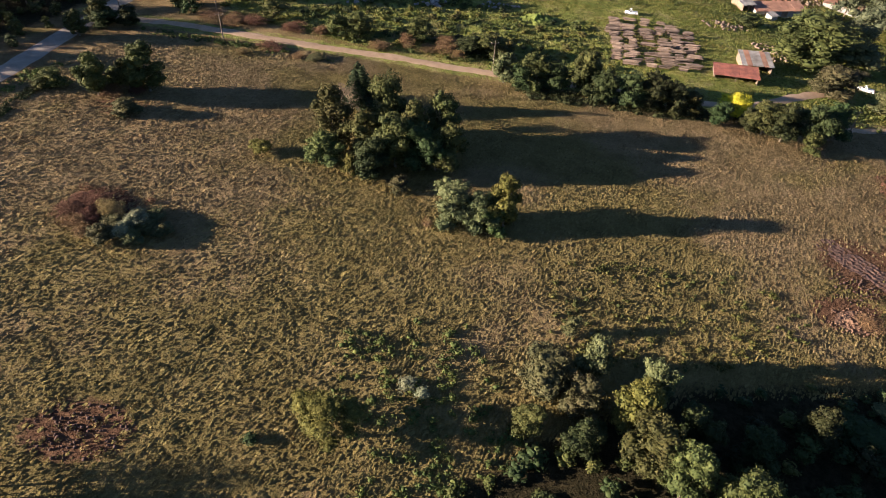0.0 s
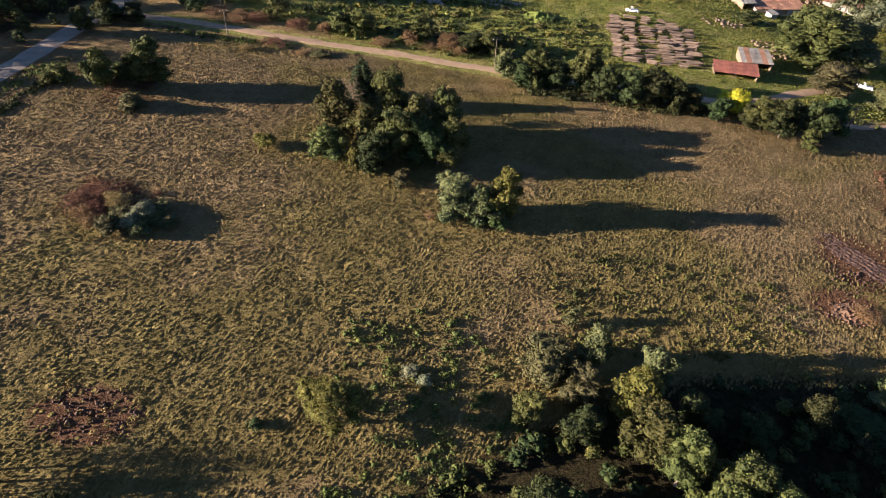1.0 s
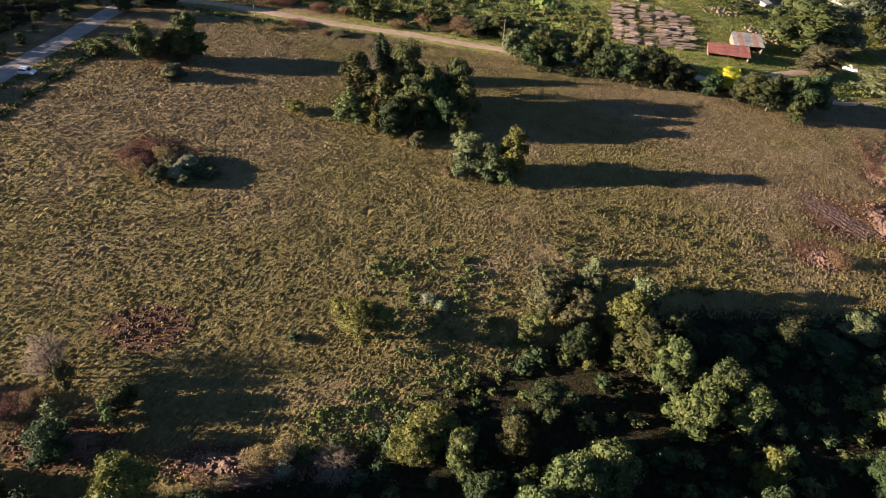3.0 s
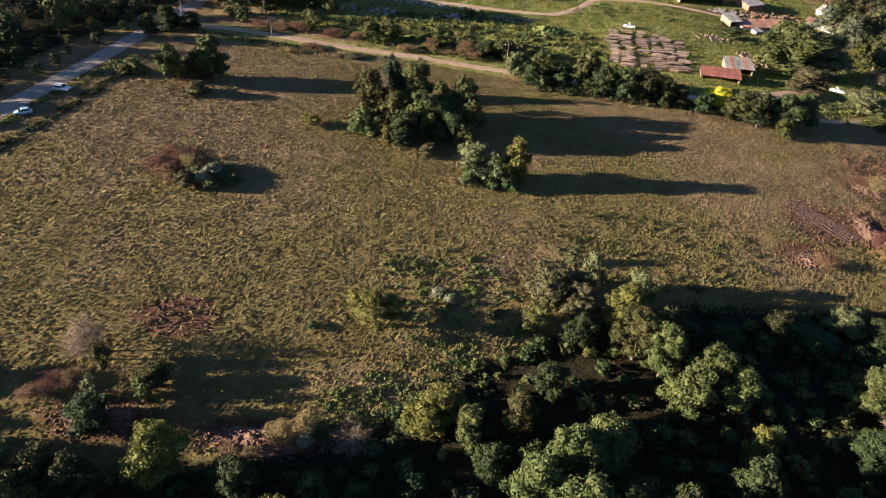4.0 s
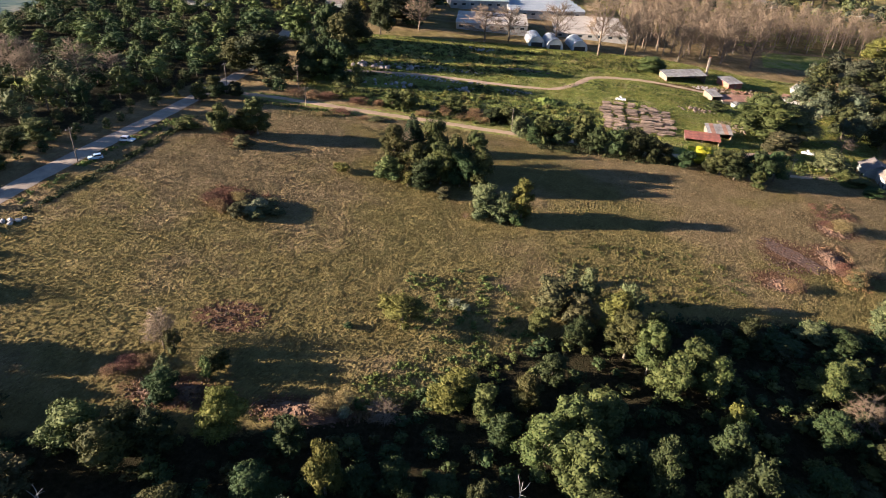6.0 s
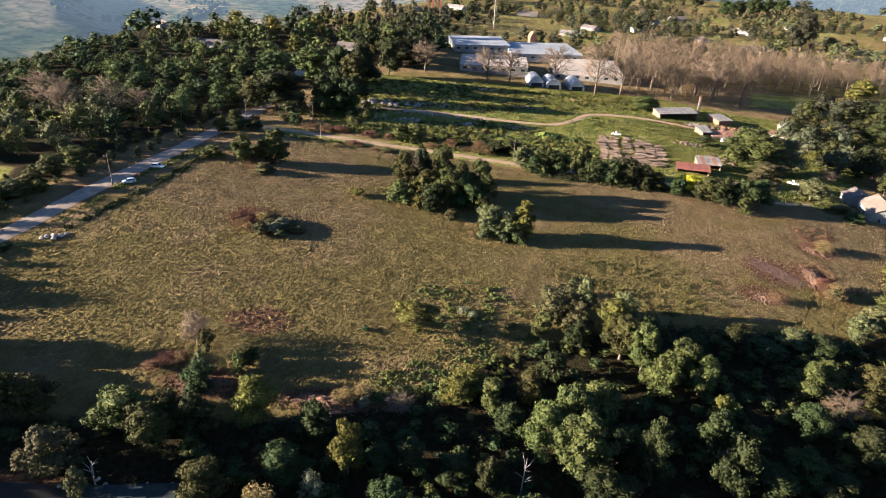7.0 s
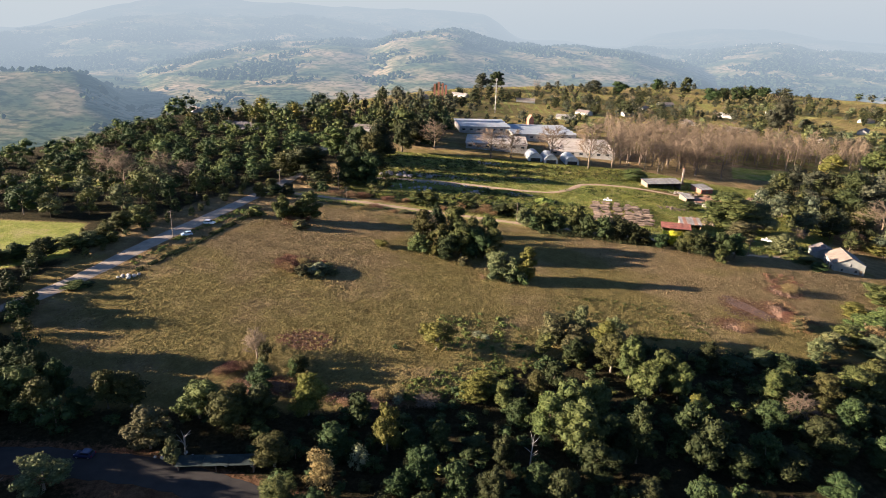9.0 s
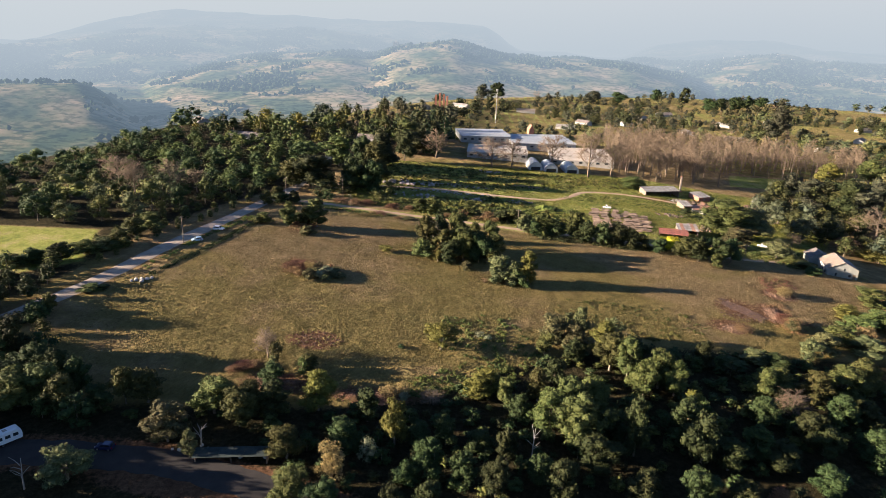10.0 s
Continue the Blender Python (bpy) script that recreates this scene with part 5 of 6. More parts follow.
rng_s = random.Random(21)
for sx, sy, sr in ((-113.0, 77.2, 0.8), (-111.5, 77.8, 0.9), (-109.9, 78.2, 0.8), (-110.9, 76.6, 0.7), (-114.1, 76.4, 0.55), (-109.0, 79.4, 0.6)):
    boulder(sx, sy, sr, M_STONE, "pale rounded boulder beside the field fence", "pale boulders", int(sx * 3) % 90)
for k in range(26):
    boulder(-44 + rng_s.uniform(-12, 16), 243 + rng_s.uniform(-1, 4), rng_s.uniform(0.5, 1.4), M_RUBBLE, "grey rubble block beside the upper track", "rubble by the upper track", k)
for k in range(18):
    boulder(-40 + rng_s.uniform(-8, 14), 219 + rng_s.uniform(-4, 4), rng_s.uniform(0.5, 1.2), M_RUBBLE, "grey rubble block in green grass", "rubble in the yard", 40 + k)
for k in range(14):
    boulder(-5 + rng_s.uniform(-6, 6), 221.5 + rng_s.uniform(-3, 3), rng_s.uniform(0.5, 1.2), M_RUBBLE, "grey rubble block in green grass", "rubble in the yard", 70 + k)
for k in range(16):
    boulder(6 + rng_s.uniform(-8, 8), 292 + rng_s.uniform(-2, 4), rng_s.uniform(0.4, 1.0), M_RUBBLE, "brown heap of rubble by the track", "rubble by the upper track", 100 + k)
for k in range(20):
    boulder(-62 + rng_s.uniform(-8, 14), 6 + rng_s.uniform(-2, 1.5), rng_s.uniform(0.25, 0.6), M_STONE, "pale broken stone in the shaded yard", "stones in the low yard", 130 + k)


def mound(x, y, rx, ry, h, material, label, seed, category="mound"):
    """An uneven heap of earth."""
    n, m = 44, 14
    verts, faces = [(x, y, gz(x, y) + h)], []
    for j in range(1, m + 1):
        f = j / m
        for i in range(n):
            a = 2 * math.pi * i / n
            w = 1 + 0.25 * noise.noise((math.cos(a) * 1.5, math.sin(a) * 1.5, seed))
            px, py = x + rx * f * w * math.cos(a), y + ry * f * w * math.sin(a)
            verts.append((px, py, gz(px, py) - 0.12 * f + h * (1 - f) ** 1.1 * (1 + 0.9 * noise.noise((px * 0.7, py * 0.7, seed))) + (1.05 - f) * (0.45 * noise.noise((px * 1.5, py * 1.5, seed)) + 0.3 * noise.noise((px * 3.1, py * 3.1, seed)))))
    for i in range(n):
        faces.append((0, 1 + i, 1 + (i + 1) % n))
    for j in range(m - 1):
        for i in range(n):
            a, b = 1 + j * n + i, 1 + j * n + (i + 1) % n
            faces.append((a, a + n, b + n, b))
    ob = new("earth_mound", mesh_of("earth_mound", verts, faces, material))
    return tagged(ob, label, category)


mound(97.5, 96, 3.5, 7, 1.1, M_CLAY, "long heap of broken red clay in the field", 1)
mound(79, 83, 5, 3.0, 0.7, M_CLAY, "small heap of red clay in the field", 2)
mound(107, 115, 5.5, 4.5, 0.9, M_CLAY, "low heap of red clay and cut brush", 3)
mound(-30, 29, 9, 2.6, 1.1, M_CLAY, "bank of red earth at the wood's edge", 5)
mound(-55, 31, 7, 3.5, 0.6, M_CLAY, "bank of red earth and dry stems", 7)
mound(32, 214, 9, 7, 1.8, M_YARDGRASS, "grassy mound beside the timber yard", 8)


def ploughed(x, y, yaw, length, width):
    """A strip of ploughed red soil: one rough sheet of clods and parallel ridges, its ragged edges sunk in the ground."""
    nx, ny = int(length / 0.3), int(width / 0.22)
    c, s = math.cos(radians(yaw)), math.sin(radians(yaw))
    verts = []
    for i in range(nx + 1):
        for j in range(ny + 1):
            u, v = (i / nx - 0.5) * length, (j / ny - 0.5) * width
            wx, wy = x + u * c - v * s, y + u * s + v * c
            edge = 1 - max(abs(2 * i / nx - 1), abs(2 * j / ny - 1)) + 0.22 * noise.noise((wx * 0.5, wy * 0.5, 3))
            rough = 0.16 * noise.noise((wx * 1.6, wy * 1.6, 6)) + 0.12 * noise.noise((wx * 3.3, wy * 3.3, 1))
            ridge = 0.045 * math.sin(v * 6.283 / 1.15 + noise.noise((u * 0.4, v * 0.2, 9)))
            lift = min(max(edge / 0.25, 0), 1)
            verts.append((wx, wy, gz(wx, wy) - 0.3 + lift * (0.36 + ridge + rough)))
    k = ny + 1
    faces = [(i * k + j, (i + 1) * k + j, (i + 1) * k + j + 1, i * k + j + 1) for i in range(nx) for j in range(ny)]
    tagged(new("ploughed_strip", mesh_of("ploughed_strip", verts, faces, M_PLOUGH)), "strip of ploughed dark red soil in the field", "soil")


ploughed(87, 97.5, -50, 22, 7)


def clods(x, y, rx, ry, h, count, material, seed, name="clay_clods", label="broken lumps of red clay on the heap"):
    """Broken lumps strewn on a heap, joined."""
    rng = np.random.default_rng(seed)
    bv, bf = BALL
    verts, faces = [], []
    for k in range(count):
        a, f = rng.uniform(0, 6.283), rng.uniform(0, 1.25) ** 0.7
        px, py, r = x + rx * f * math.cos(a), y + ry * f * math.sin(a), rng.uniform(0.07, 0.3) * (1 if name == "clay_clods" else 2.4)
        faces.append(bf + k * len(bv))
        verts.append(np.array((px, py, gz(px, py) + max(0, h * (1 - f)) * 0.85 + r * 0.2)) + bv * r * rng.uniform(0.7, 1.3, (len(bv), 1)) * (1, 1, 0.75))
    tagged(new(name, mesh_of(name, np.concatenate(verts), np.concatenate(faces), material)), label, "rubble", kind="stuff")


clods(97.5, 96, 3.5, 7, 1.1, 260, M_CLAY, 1)
clods(79, 83, 5, 3.0, 0.7, 150, M_CLAY, 2)
clods(107, 115, 5.5, 4.5, 0.9, 160, M_CLAY, 3)
clods(-30, 29, 9, 2.6, 1.1, 200, M_CLAY, 4)
clods(-55, 31, 7, 3.5, 0.6, 160, M_CLAY, 5)
clods(-50, 52, 6, 4, 0.1, 120, M_PLOUGH, 6)
clods(-64, 97, 6, 5, 0.1, 60, M_PLOUGH, 7)
clods(84, 92, 6, 6, 0.1, 90, M_PLOUGH, 8)
for sx, sy, srx, sry, sn, sm in ((122, 265, 9, 4, 90, M_TIMBER), (134, 266, 8, 5, 80, M_RUST), (116, 266, 6, 3, 50, M_RUBBLE), (146, 268, 8, 5, 70, M_TIMBER), (108, 205, 5, 7, 50, M_TIMBER), (101, 226, 8, 4, 60, M_LOG), (-25, 250, 26, 3, 130, M_RUBBLE), (-20, 233, 24, 2.5, 110, M_RUBBLE), (28, 262, 12, 2, 60, M_TIMBER), (20, 225, 6, 3, 40, M_RUBBLE)):
    clods(sx, sy, srx, sry, 0.3, sn, sm, int(sx) % 50 + 20, "scrap_rubble", "scattered scrap and rubble in the farm yard")


def dead_tree(x, y, h, seed):
    rng = random.Random(seed)
    t = thing("dead_tree", placed(x, y), "bleached white dead tree standing in the wood", "dead tree")
    paths = [[((0, 0, -0.5), 0.2), ((0.1, 0, h * 0.4), 0.15), ((0.4, 0.1, h), 0.05)]]
    for k in range(6):
        z = h * rng.uniform(0.35, 0.85)
        a = rng.uniform(0, 6.28)
        paths.append([((0.1, 0, z), 0.08), ((0.9 * math.cos(a), 0.9 * math.sin(a), z + 0.9), 0.06), ((1.7 * math.cos(a + .3), 1.7 * math.sin(a + .3), z + rng.uniform(1.2, 2.4)), 0.03)])
    v, f = tubes(paths, 5)
    part("trunk", mesh_of("trunk", v, f, M_WHITEWOOD, True), None, t)


dead_tree(7.6, 12.6, 8.5, 1)
dead_tree(-63.5, 5.0, 6.5, 2)
dead_tree(-92.0, -10.0, 7.0, 3)


# ---------------------------------------------------------------- trees of the field
# the big clump
tree("wattle", -25.0, 119.1, 6.7, 4.5, "low", "trees of the clump in the field")
tree("wattle", -24.2, 126.9, 13.0, 4.7, "tall", "trees of the clump in the field")
tree("gum", -11.5, 130.9, 15.8, 5.8, "round", "trees of the clump in the field")
tree("wattle", -16.7, 122.7, 10.8, 5.0, "loose", "trees of the clump in the field")
tree("gum", -9.4, 118.7, 12.8, 5.2, "round", "trees of the clump in the field")
tree("wattle", -5.2, 123.4, 13.2, 3.8, "tall", "trees of the clump in the field")
tree("dark", -3.7, 118.0, 12.2, 4.6, "round", "trees of the clump in the field")
tree("gum", 0.5, 129.3, 12.2, 4.5, "round", "trees of the clump in the field")
tree("dark", -14.1, 115.5, 9.4, 4.5, "low", "trees of the clump in the field")
tree("olive", -18.8, 114.7, 4.7, 3.0, "loose", "trees of the clump in the field")
tree("dark", -0.6, 118.7, 9.4, 3.7, "round", "trees of the clump in the field")
tree("pale", -8.2, 110.7, 3.3, 2.4, "low", "trees of the clump in the field")
tree("bare", -21.8, 139.0, 7.8, 4.0, "round", "trees of the clump in the field")
# the pair
tree("pale", 3.4, 100.9, 9.9, 4.4, "low", "pair of trees in the field")
tree("pale", 8.5, 100.1, 9.1, 3.9, "low", "pair of trees in the field")
tree("olive", 13.5, 101.0, 12.0, 3.5, "tall", "pair of trees in the field", "yellow-green tree with dark shaded foot in the field")
tree("gum", 11.4, 100.3, 7.2, 3.3, "low", "pair of trees in the field")
tree("olive", -38.5, 119.6, 3.2, 2.6, "bush", "", "small rounded green bush alone in the field")
# trees towards the road
tree("wattle", -79.8, 136.6, 11.2, 3.9, "round", "trees at the field corner")
tree("gum", -69.8, 141.1, 11.2, 5.0, "round", "trees at the field corner")
tree("gum", -74.0, 140.3, 8.0, 3.3, "round", "trees at the field corner")
tree("wattle", -77.3, 140.5, 5.4, 2.7, "round", "trees at the field corner")
tree("pale", -71.0, 129.9, 3.7, 3.5, "low", "trees at the field corner")
tree("russet", -77.4, 137.2, 2.7, 3.3, "bush", "trees at the field corner")
tree("russet", -71.9, 140.2, 1.9, 3.3, "bush", "trees at the field corner")
tree("wattle", -93.0, 136.4, 2.8, 2.0, "low", "trees at the field corner")
tree("wattle", -91.6, 139.8, 4.2, 2.1, "low", "trees at the field corner")
tree("gum", -99.1, 169.9, 6.6, 3.3, "round", "trees at the field corner")
tree("gum", -97.3, 180.1, 7.4, 3.8, "round", "trees at the field corner")
# near field trees and bushes
tree("wattle", -57.2, 39.8, 7.4, 2.0, "bush", "bushes on the field's near side")
tree("bare", -60.0, 41.2, 7.2, 3.6, "round", "bushes on the field's near side")
tree("wattle", -49.1, 34.3, 6.2, 1.4, "tall", "bushes on the field's near side")
tree("pale", -56.8, 34.1, 5.7, 1.8, "low", "bushes on the field's near side")
tree("dark", -25.7, 52.0, 1.4, 1.3, "bush", "bushes on the field's near side")
tree("olive", -14.8, 53.4, 8.4, 6.6, "loose", "bushes on the field's near side")
tree("silver", -3.7, 62.8, 1.6, 1.7, "bush", "bushes on the field's near side")
tree("silver", -1.4, 61.2, 1.7, 1.3, "bush", "bushes on the field's near side")
tree("silver", -22.5, 28.7, 3.2, 1.5, "bush", "bushes on the field's near side")
tree("bare", -15.5, 30.0, 2.2, 3.6, "low", "bushes on the field's near side", "grey leafless thicket at the wood's edge")
# heap of cut brush in the field
tree("russet", -63.9, 89.6, 3.1, 2.3, "bush", "brush heap in the field")
tree("pale", -60.2, 88.8, 4.0, 2.5, "bush", "brush heap in the field")
tree("silver", -57.1, 90.3, 3.4, 2.6, "bush", "brush heap in the field")
tree("silver", -55.9, 94.1, 3.0, 3.1, "bush", "brush heap in the field")
tree("pale", -53.2, 95.9, 2.0, 2.1, "bush", "brush heap in the field")
tree("russet", -61.2, 95.6, 3.3, 3.2, "bush", "brush heap in the field")
tree("pale", -55.2, 89.2, 3.0, 2.3, "bush", "brush heap in the field")
tree("russet", -64.6, 94.0, 2.3, 2.6, "bush", "brush heap in the field")
tree("russet", -65.3, 98.2, 2.1, 3.2, "bush", "brush heap in the field")
tree("pale", -53.7, 92.5, 2.2, 2.6, "bush", "brush heap in the field")
tree("russet", -69.1, 95.4, 2.2, 2.9, "bush", "brush heap in the field")
tree("russet", -66.2, 92.0, 2.8, 2.6, "bush", "brush heap in the field")
tree("russet", -68.0, 98.3, 1.7, 3.2, "bush", "brush heap in the field")
tree("pale", -50.9, 91.9, 2.0, 2.3, "bush", "brush heap in the field")
tree("pale", -59.0, 92.3, 2.8, 3.3, "bush", "brush heap in the field")
# brush by the pair, and brush at the near edge and at the right
tree("straw", -1.7, 99.6, 1.8, 1.4, "bush", "brush piles")
tree("straw", -64.9, 35.9, 2.1, 3.2, "bush", "brush piles")
tree("straw", -66.6, 33.9, 1.9, 2.3, "bush", "brush piles")
tree("straw", -61.8, 36.7, 2.2, 2.3, "bush", "brush piles")
tree("straw", -31.0, 29.2, 0.6, 2.7, "bush", "brush piles")
tree("straw", -26.6, 30.2, 3.3, 2.7, "bush", "brush piles")
tree("straw", -23.5, 31.0, 3.6, 2.7, "bush", "brush piles")
tree("straw", -34.1, 27.7, 0.9, 1.8, "bush", "brush piles")
tree("straw", 80.6, 81.5, 2.7, 2.8, "bush", "brush piles")
tree("straw", 108.5, 114.7, 3.7, 4.5, "bush", "brush piles")
tree("straw", 105.4, 116.7, 1.9, 3.0, "bush", "brush piles")
tree("straw", 96.9, 89.8, 4.5, 2.7, "bush", "brush piles")
tree("straw", 98.5, 87.1, 4.5, 2.6, "bush", "brush piles")
tree("pale", 98.6, 86.2, 4.5, 2.6, "bush", "brush piles")
# hedge along the dirt track
tree("gum", 38.9, 161.6, 11.7, 4.6, "round", "hedge along the dirt track")
tree("dark", 43.6, 157.1, 9.1, 4.1, "round", "hedge along the dirt track")
tree("dark", 50.1, 155.2, 10.5, 4.5, "low", "hedge along the dirt track")
tree("dark", 56.2, 154.9, 10.4, 4.9, "low", "hedge along the dirt track")
tree("dark", 61.0, 152.9, 9.5, 4.0, "low", "hedge along the dirt track")
tree("gum", 65.6, 153.0, 6.6, 3.3, "low", "hedge along the dirt track")
tree("dark", 41.5, 158.4, 6.8, 4.1, "low", "hedge along the dirt track")
tree("pale", 17.1, 164.3, 9.4, 3.8, "low", "hedge along the dirt track")
tree("gum", 25.7, 162.6, 10.7, 4.2, "low", "hedge along the dirt track")
tree("dark", 21.7, 161.9, 6.8, 4.2, "low", "hedge along the dirt track")
tree("dark", 30.3, 162.3, 8.9, 4.2, "low", "hedge along the dirt track")
tree("dark", 72.4, 149.2, 6.9, 2.9, "bush", "hedge along the dirt track")
tree("gum", 82.8, 146.4, 9.0, 5.5, "round", "hedge along the dirt track")
tree("dark", 86.8, 143.4, 10.0, 4.7, "round", "hedge along the dirt track")
tree("dark", 94.2, 143.1, 11.7, 4.7, "round", "hedge along the dirt track")
tree("dark", 101.2, 146.8, 10.6, 5.2, "round", "hedge along the dirt track")
tree("gum", 92.9, 139.1, 6.1, 2.6, "low", "hedge along the dirt track")
tree("dark", 79.7, 147.2, 7.1, 3.2, "low", "hedge along the dirt track")
tree("bloom", 77.7, 154.4, 6.5, 4.6, "bush", "hedge along the dirt track")
tree("russet", -70.0, 191.4, 2.5, 4.2, "bush", "bushes beyond the dirt track")
tree("russet", -62.8, 189.6, 2.6, 4.2, "bush", "bushes beyond the dirt track")
tree("russet", -56.8, 189.3, 2.8, 4.2, "bush", "bushes beyond the dirt track")
tree("wattle", -52.1, 194.5, 6.2, 5.1, "round", "bushes beyond the dirt track")
tree("russet", -44.7, 187.9, 2.4, 4.2, "bush", "bushes beyond the dirt track")
tree("wattle", -31.1, 186.9, 6.6, 4.2, "round", "bushes beyond the dirt track")
tree("wattle", -25.3, 187.6, 7.4, 5.0, "round", "bushes beyond the dirt track")
tree("russet", -36.1, 186.7, 2.9, 3.3, "bush", "bushes beyond the dirt track")
tree("wattle", -7.4, 188.7, 7.3, 5.1, "round", "bushes beyond the dirt track")
tree("russet", -10.6, 184.1, 3.7, 3.3, "bush", "bushes beyond the dirt track")
tree("russet", -18.6, 179.8, 2.2, 3.7, "bush", "bushes beyond the dirt track")
tree("russet", 1.3, 183.8, 4.0, 5.0, "bush", "bushes beyond the dirt track")
tree("dark", 8.1, 182.3, 5.2, 4.9, "low", "bushes beyond the dirt track")
tree("gum", 14.0, 182.2, 6.6, 4.9, "low", "bushes beyond the dirt track")
tree("russet", -4.6, 182.5, 1.5, 3.3, "bush", "bushes beyond the dirt track")
tree("russet", 4.6, 179.1, 2.8, 3.3, "bush", "bushes beyond the dirt track")
tree("gum", 18.0, 179.8, 4.5, 3.0, "low", "bushes beyond the dirt track")
tree("dark", -76.5, 193.8, 5.8, 3.4, "low", "bushes beyond the dirt track")
tree("russet", -54.8, 168.1, 1.6, 2.3, "bush", "bushes beyond the dirt track")
tree("pale", -34.9, 169.3, 1.5, 2.6, "bush", "bushes beyond the dirt track")
tree("russet", -39.5, 169.0, 1.2, 2.6, "bush", "bushes beyond the dirt track")
tree("straw", -48.5, 174.2, 1.5, 3.9, "bush", "bushes beyond the dirt track")
# beside the sheds and the house
tree("pale", 114.4, 175.1, 9.4, 7.6, "low", "trees round the sheds", "grey-green spreading tree beside the sheds")
tree("pale", 128.7, 165.4, 8.5, 6.5, "round", "trees round the sheds")
tree("dark", 109.7, 229.9, 4.9, 4.6, "bush", "trees round the sheds")
tree("dusty", 178.5, 220.7, 12.7, 7.4, "round", "trees round the sheds")
tree("bare", 149.0, 193.4, 6.4, 4.6, "low", "trees round the sheds")
tree("straw", 177.1, 199.0, 8.1, 8.1, "round", "trees round the sheds")
tree("olive", 188.7, 190.2, 9.9, 10.1, "round", "trees round the sheds")
tree("dusty", 191.7, 269.1, 12.2, 9.0, "round", "trees round the sheds")
tree("dark", 210.4, 266.2, 15.2, 9.0, "round", "trees round the sheds")
tree("dusty", 228.7, 269.5, 18.7, 9.0, "round", "trees round the sheds")
tree("dark", 165.5, 244.8, 13.5, 7.4, "round", "trees round the sheds")
tree("dusty", 214.6, 309.9, 15.3, 8.7, "round", "trees round the sheds")
tree("dark", 236.5, 302.9, 16.6, 9.7, "round", "trees round the sheds")
tree("dusty", 252.8, 300.1, 16.5, 9.7, "round", "trees round the sheds")
tree("dusty", 206.6, 320.6, 15.9, 7.6, "round", "trees round the sheds")
tree("olive", 253.1, 364.1, 15.3, 9.7, "round", "trees round the sheds")
tree("gum", 288.3, 372.2, 17.6, 9.9, "round", "trees round the sheds")
tree("pale", 151.8, 162.8, 5.2, 5.2, "low", "trees round the sheds")
tree("wattle", 134.4, 155.1, 3.0, 6.1, "low", "trees round the sheds")
tree("dark", 135.8, 146.1, 3.7, 3.9, "low", "trees round the sheds")
tree("gum", 132.7, 159.4, 3.9, 4.1, "low", "trees round the sheds")
tree("bare", 211.0, 229.6, 17.9, 13.3, "round", "trees round the sheds")
tree("wattle", 93.3, 285.5, 7.0, 8.6, "low", "trees round the sheds")
# trees whose tops are known well
tree("olive", 31.7, 58.2, 10.8, 4.2, "tall", "trees of the wood below the field")
tree("gum", 32.2, 51, 10.4, 5, "round", "trees of the wood below the field")
tree("pale", 24.1, 75.5, 4.3, 1.9, "tall", "trees of the wood below the field")
tree("pale", 25.9, 66, 10.5, 3.2, "round", "trees of the wood below the field")
tree("pale", 35.1, 62.5, 10.5, 3.3, "round", "trees of the wood below the field")
tree("pale", 18.6, 65, 8.3, 5.2, "low", "trees of the wood below the field")
tree("pale", 24, 61, 7.5, 3.8, "low", "trees of the wood below the field")
tree("wattle", 14.8, 55.6, 7.4, 3.2, "round", "trees of the wood below the field")
tree("gum", 43.9, 44.6, 11.5, 4.4, "round", "trees of the wood below the field")
tree("wattle", 10.7, 34.2, 8.9, 3, "tall", "trees of the wood below the field")
tree("olive", -42.4, 22.6, 10.4, 4.6, "round", "trees of the wood below the field")
tree("olive", -23.1, 13.5, 12.5, 3.4, "round", "trees of the wood below the field")
tree("bare", -60.8, 42.8, 7.6, 3.2, "round", "bushes on the field's near side")
tree("gum", 117, 198, 16.5, 12.5, "round", "trees round the sheds")
tree("pale", 131, 202, 14.5, 11.0, "round", "trees round the sheds")
tree("pine", -19.5, 142, 12.5, 3.4, "pine", "trees of the clump in the field")
tree("wattle", 1.9, 119, 11.8, 5.0, "round", "trees of the clump in the field")
tree("gum", 36, 47, 11.9, 4, "round", "trees of the wood below the field")
tree("dark", 40, 56, 8.5, 3.8, "round", "trees of the wood below the field")
tree("dark", 50, 54, 8.0, 4.2, "round", "trees of the wood below the field")
tree("dark", 60, 58, 7.0, 4, "low", "trees of the wood below the field")
# wood below the field; dark leaves put its deep shade into the crowns
tree("dark", 22.9, 53.9, 7.2, 4.7, "round", "trees of the wood below the field")
tree("wattle", 47.4, 41.9, 11.0, 4.4, "round", "trees of the wood below the field")
tree("wattle", 39, 40.5, 11.0, 4.4, "round", "trees of the wood below the field")
tree("dark", 16, 41.5, 9.0, 4.4, "round", "trees of the wood below the field")
tree("olive", -1.1, 36.1, 6.4, 4.3, "tall", "trees of the wood below the field")
tree("olive", -4.6, 33.5, 5.6, 3.5, "tall", "trees of the wood below the field")
tree("wattle", 2.4, 33.1, 6.4, 3.5, "low", "trees of the wood below the field")
tree("dark", 5.5, 27, 6.4, 4.1, "low", "trees of the wood below the field")
tree("gum", 17.4, 26.6, 12.0, 4.7, "round", "trees of the wood below the field")
tree("wattle", 23.3, 29.7, 12.0, 5.5, "round", "trees of the wood below the field")
tree("gum", 18.7, 17.5, 13.0, 5.7, "round", "trees of the wood below the field")
tree("dark", 26.6, 21.8, 12.0, 5.2, "round", "trees of the wood below the field")
tree("wattle", 12.2, 21.7, 12.0, 4.6, "round", "trees of the wood below the field")
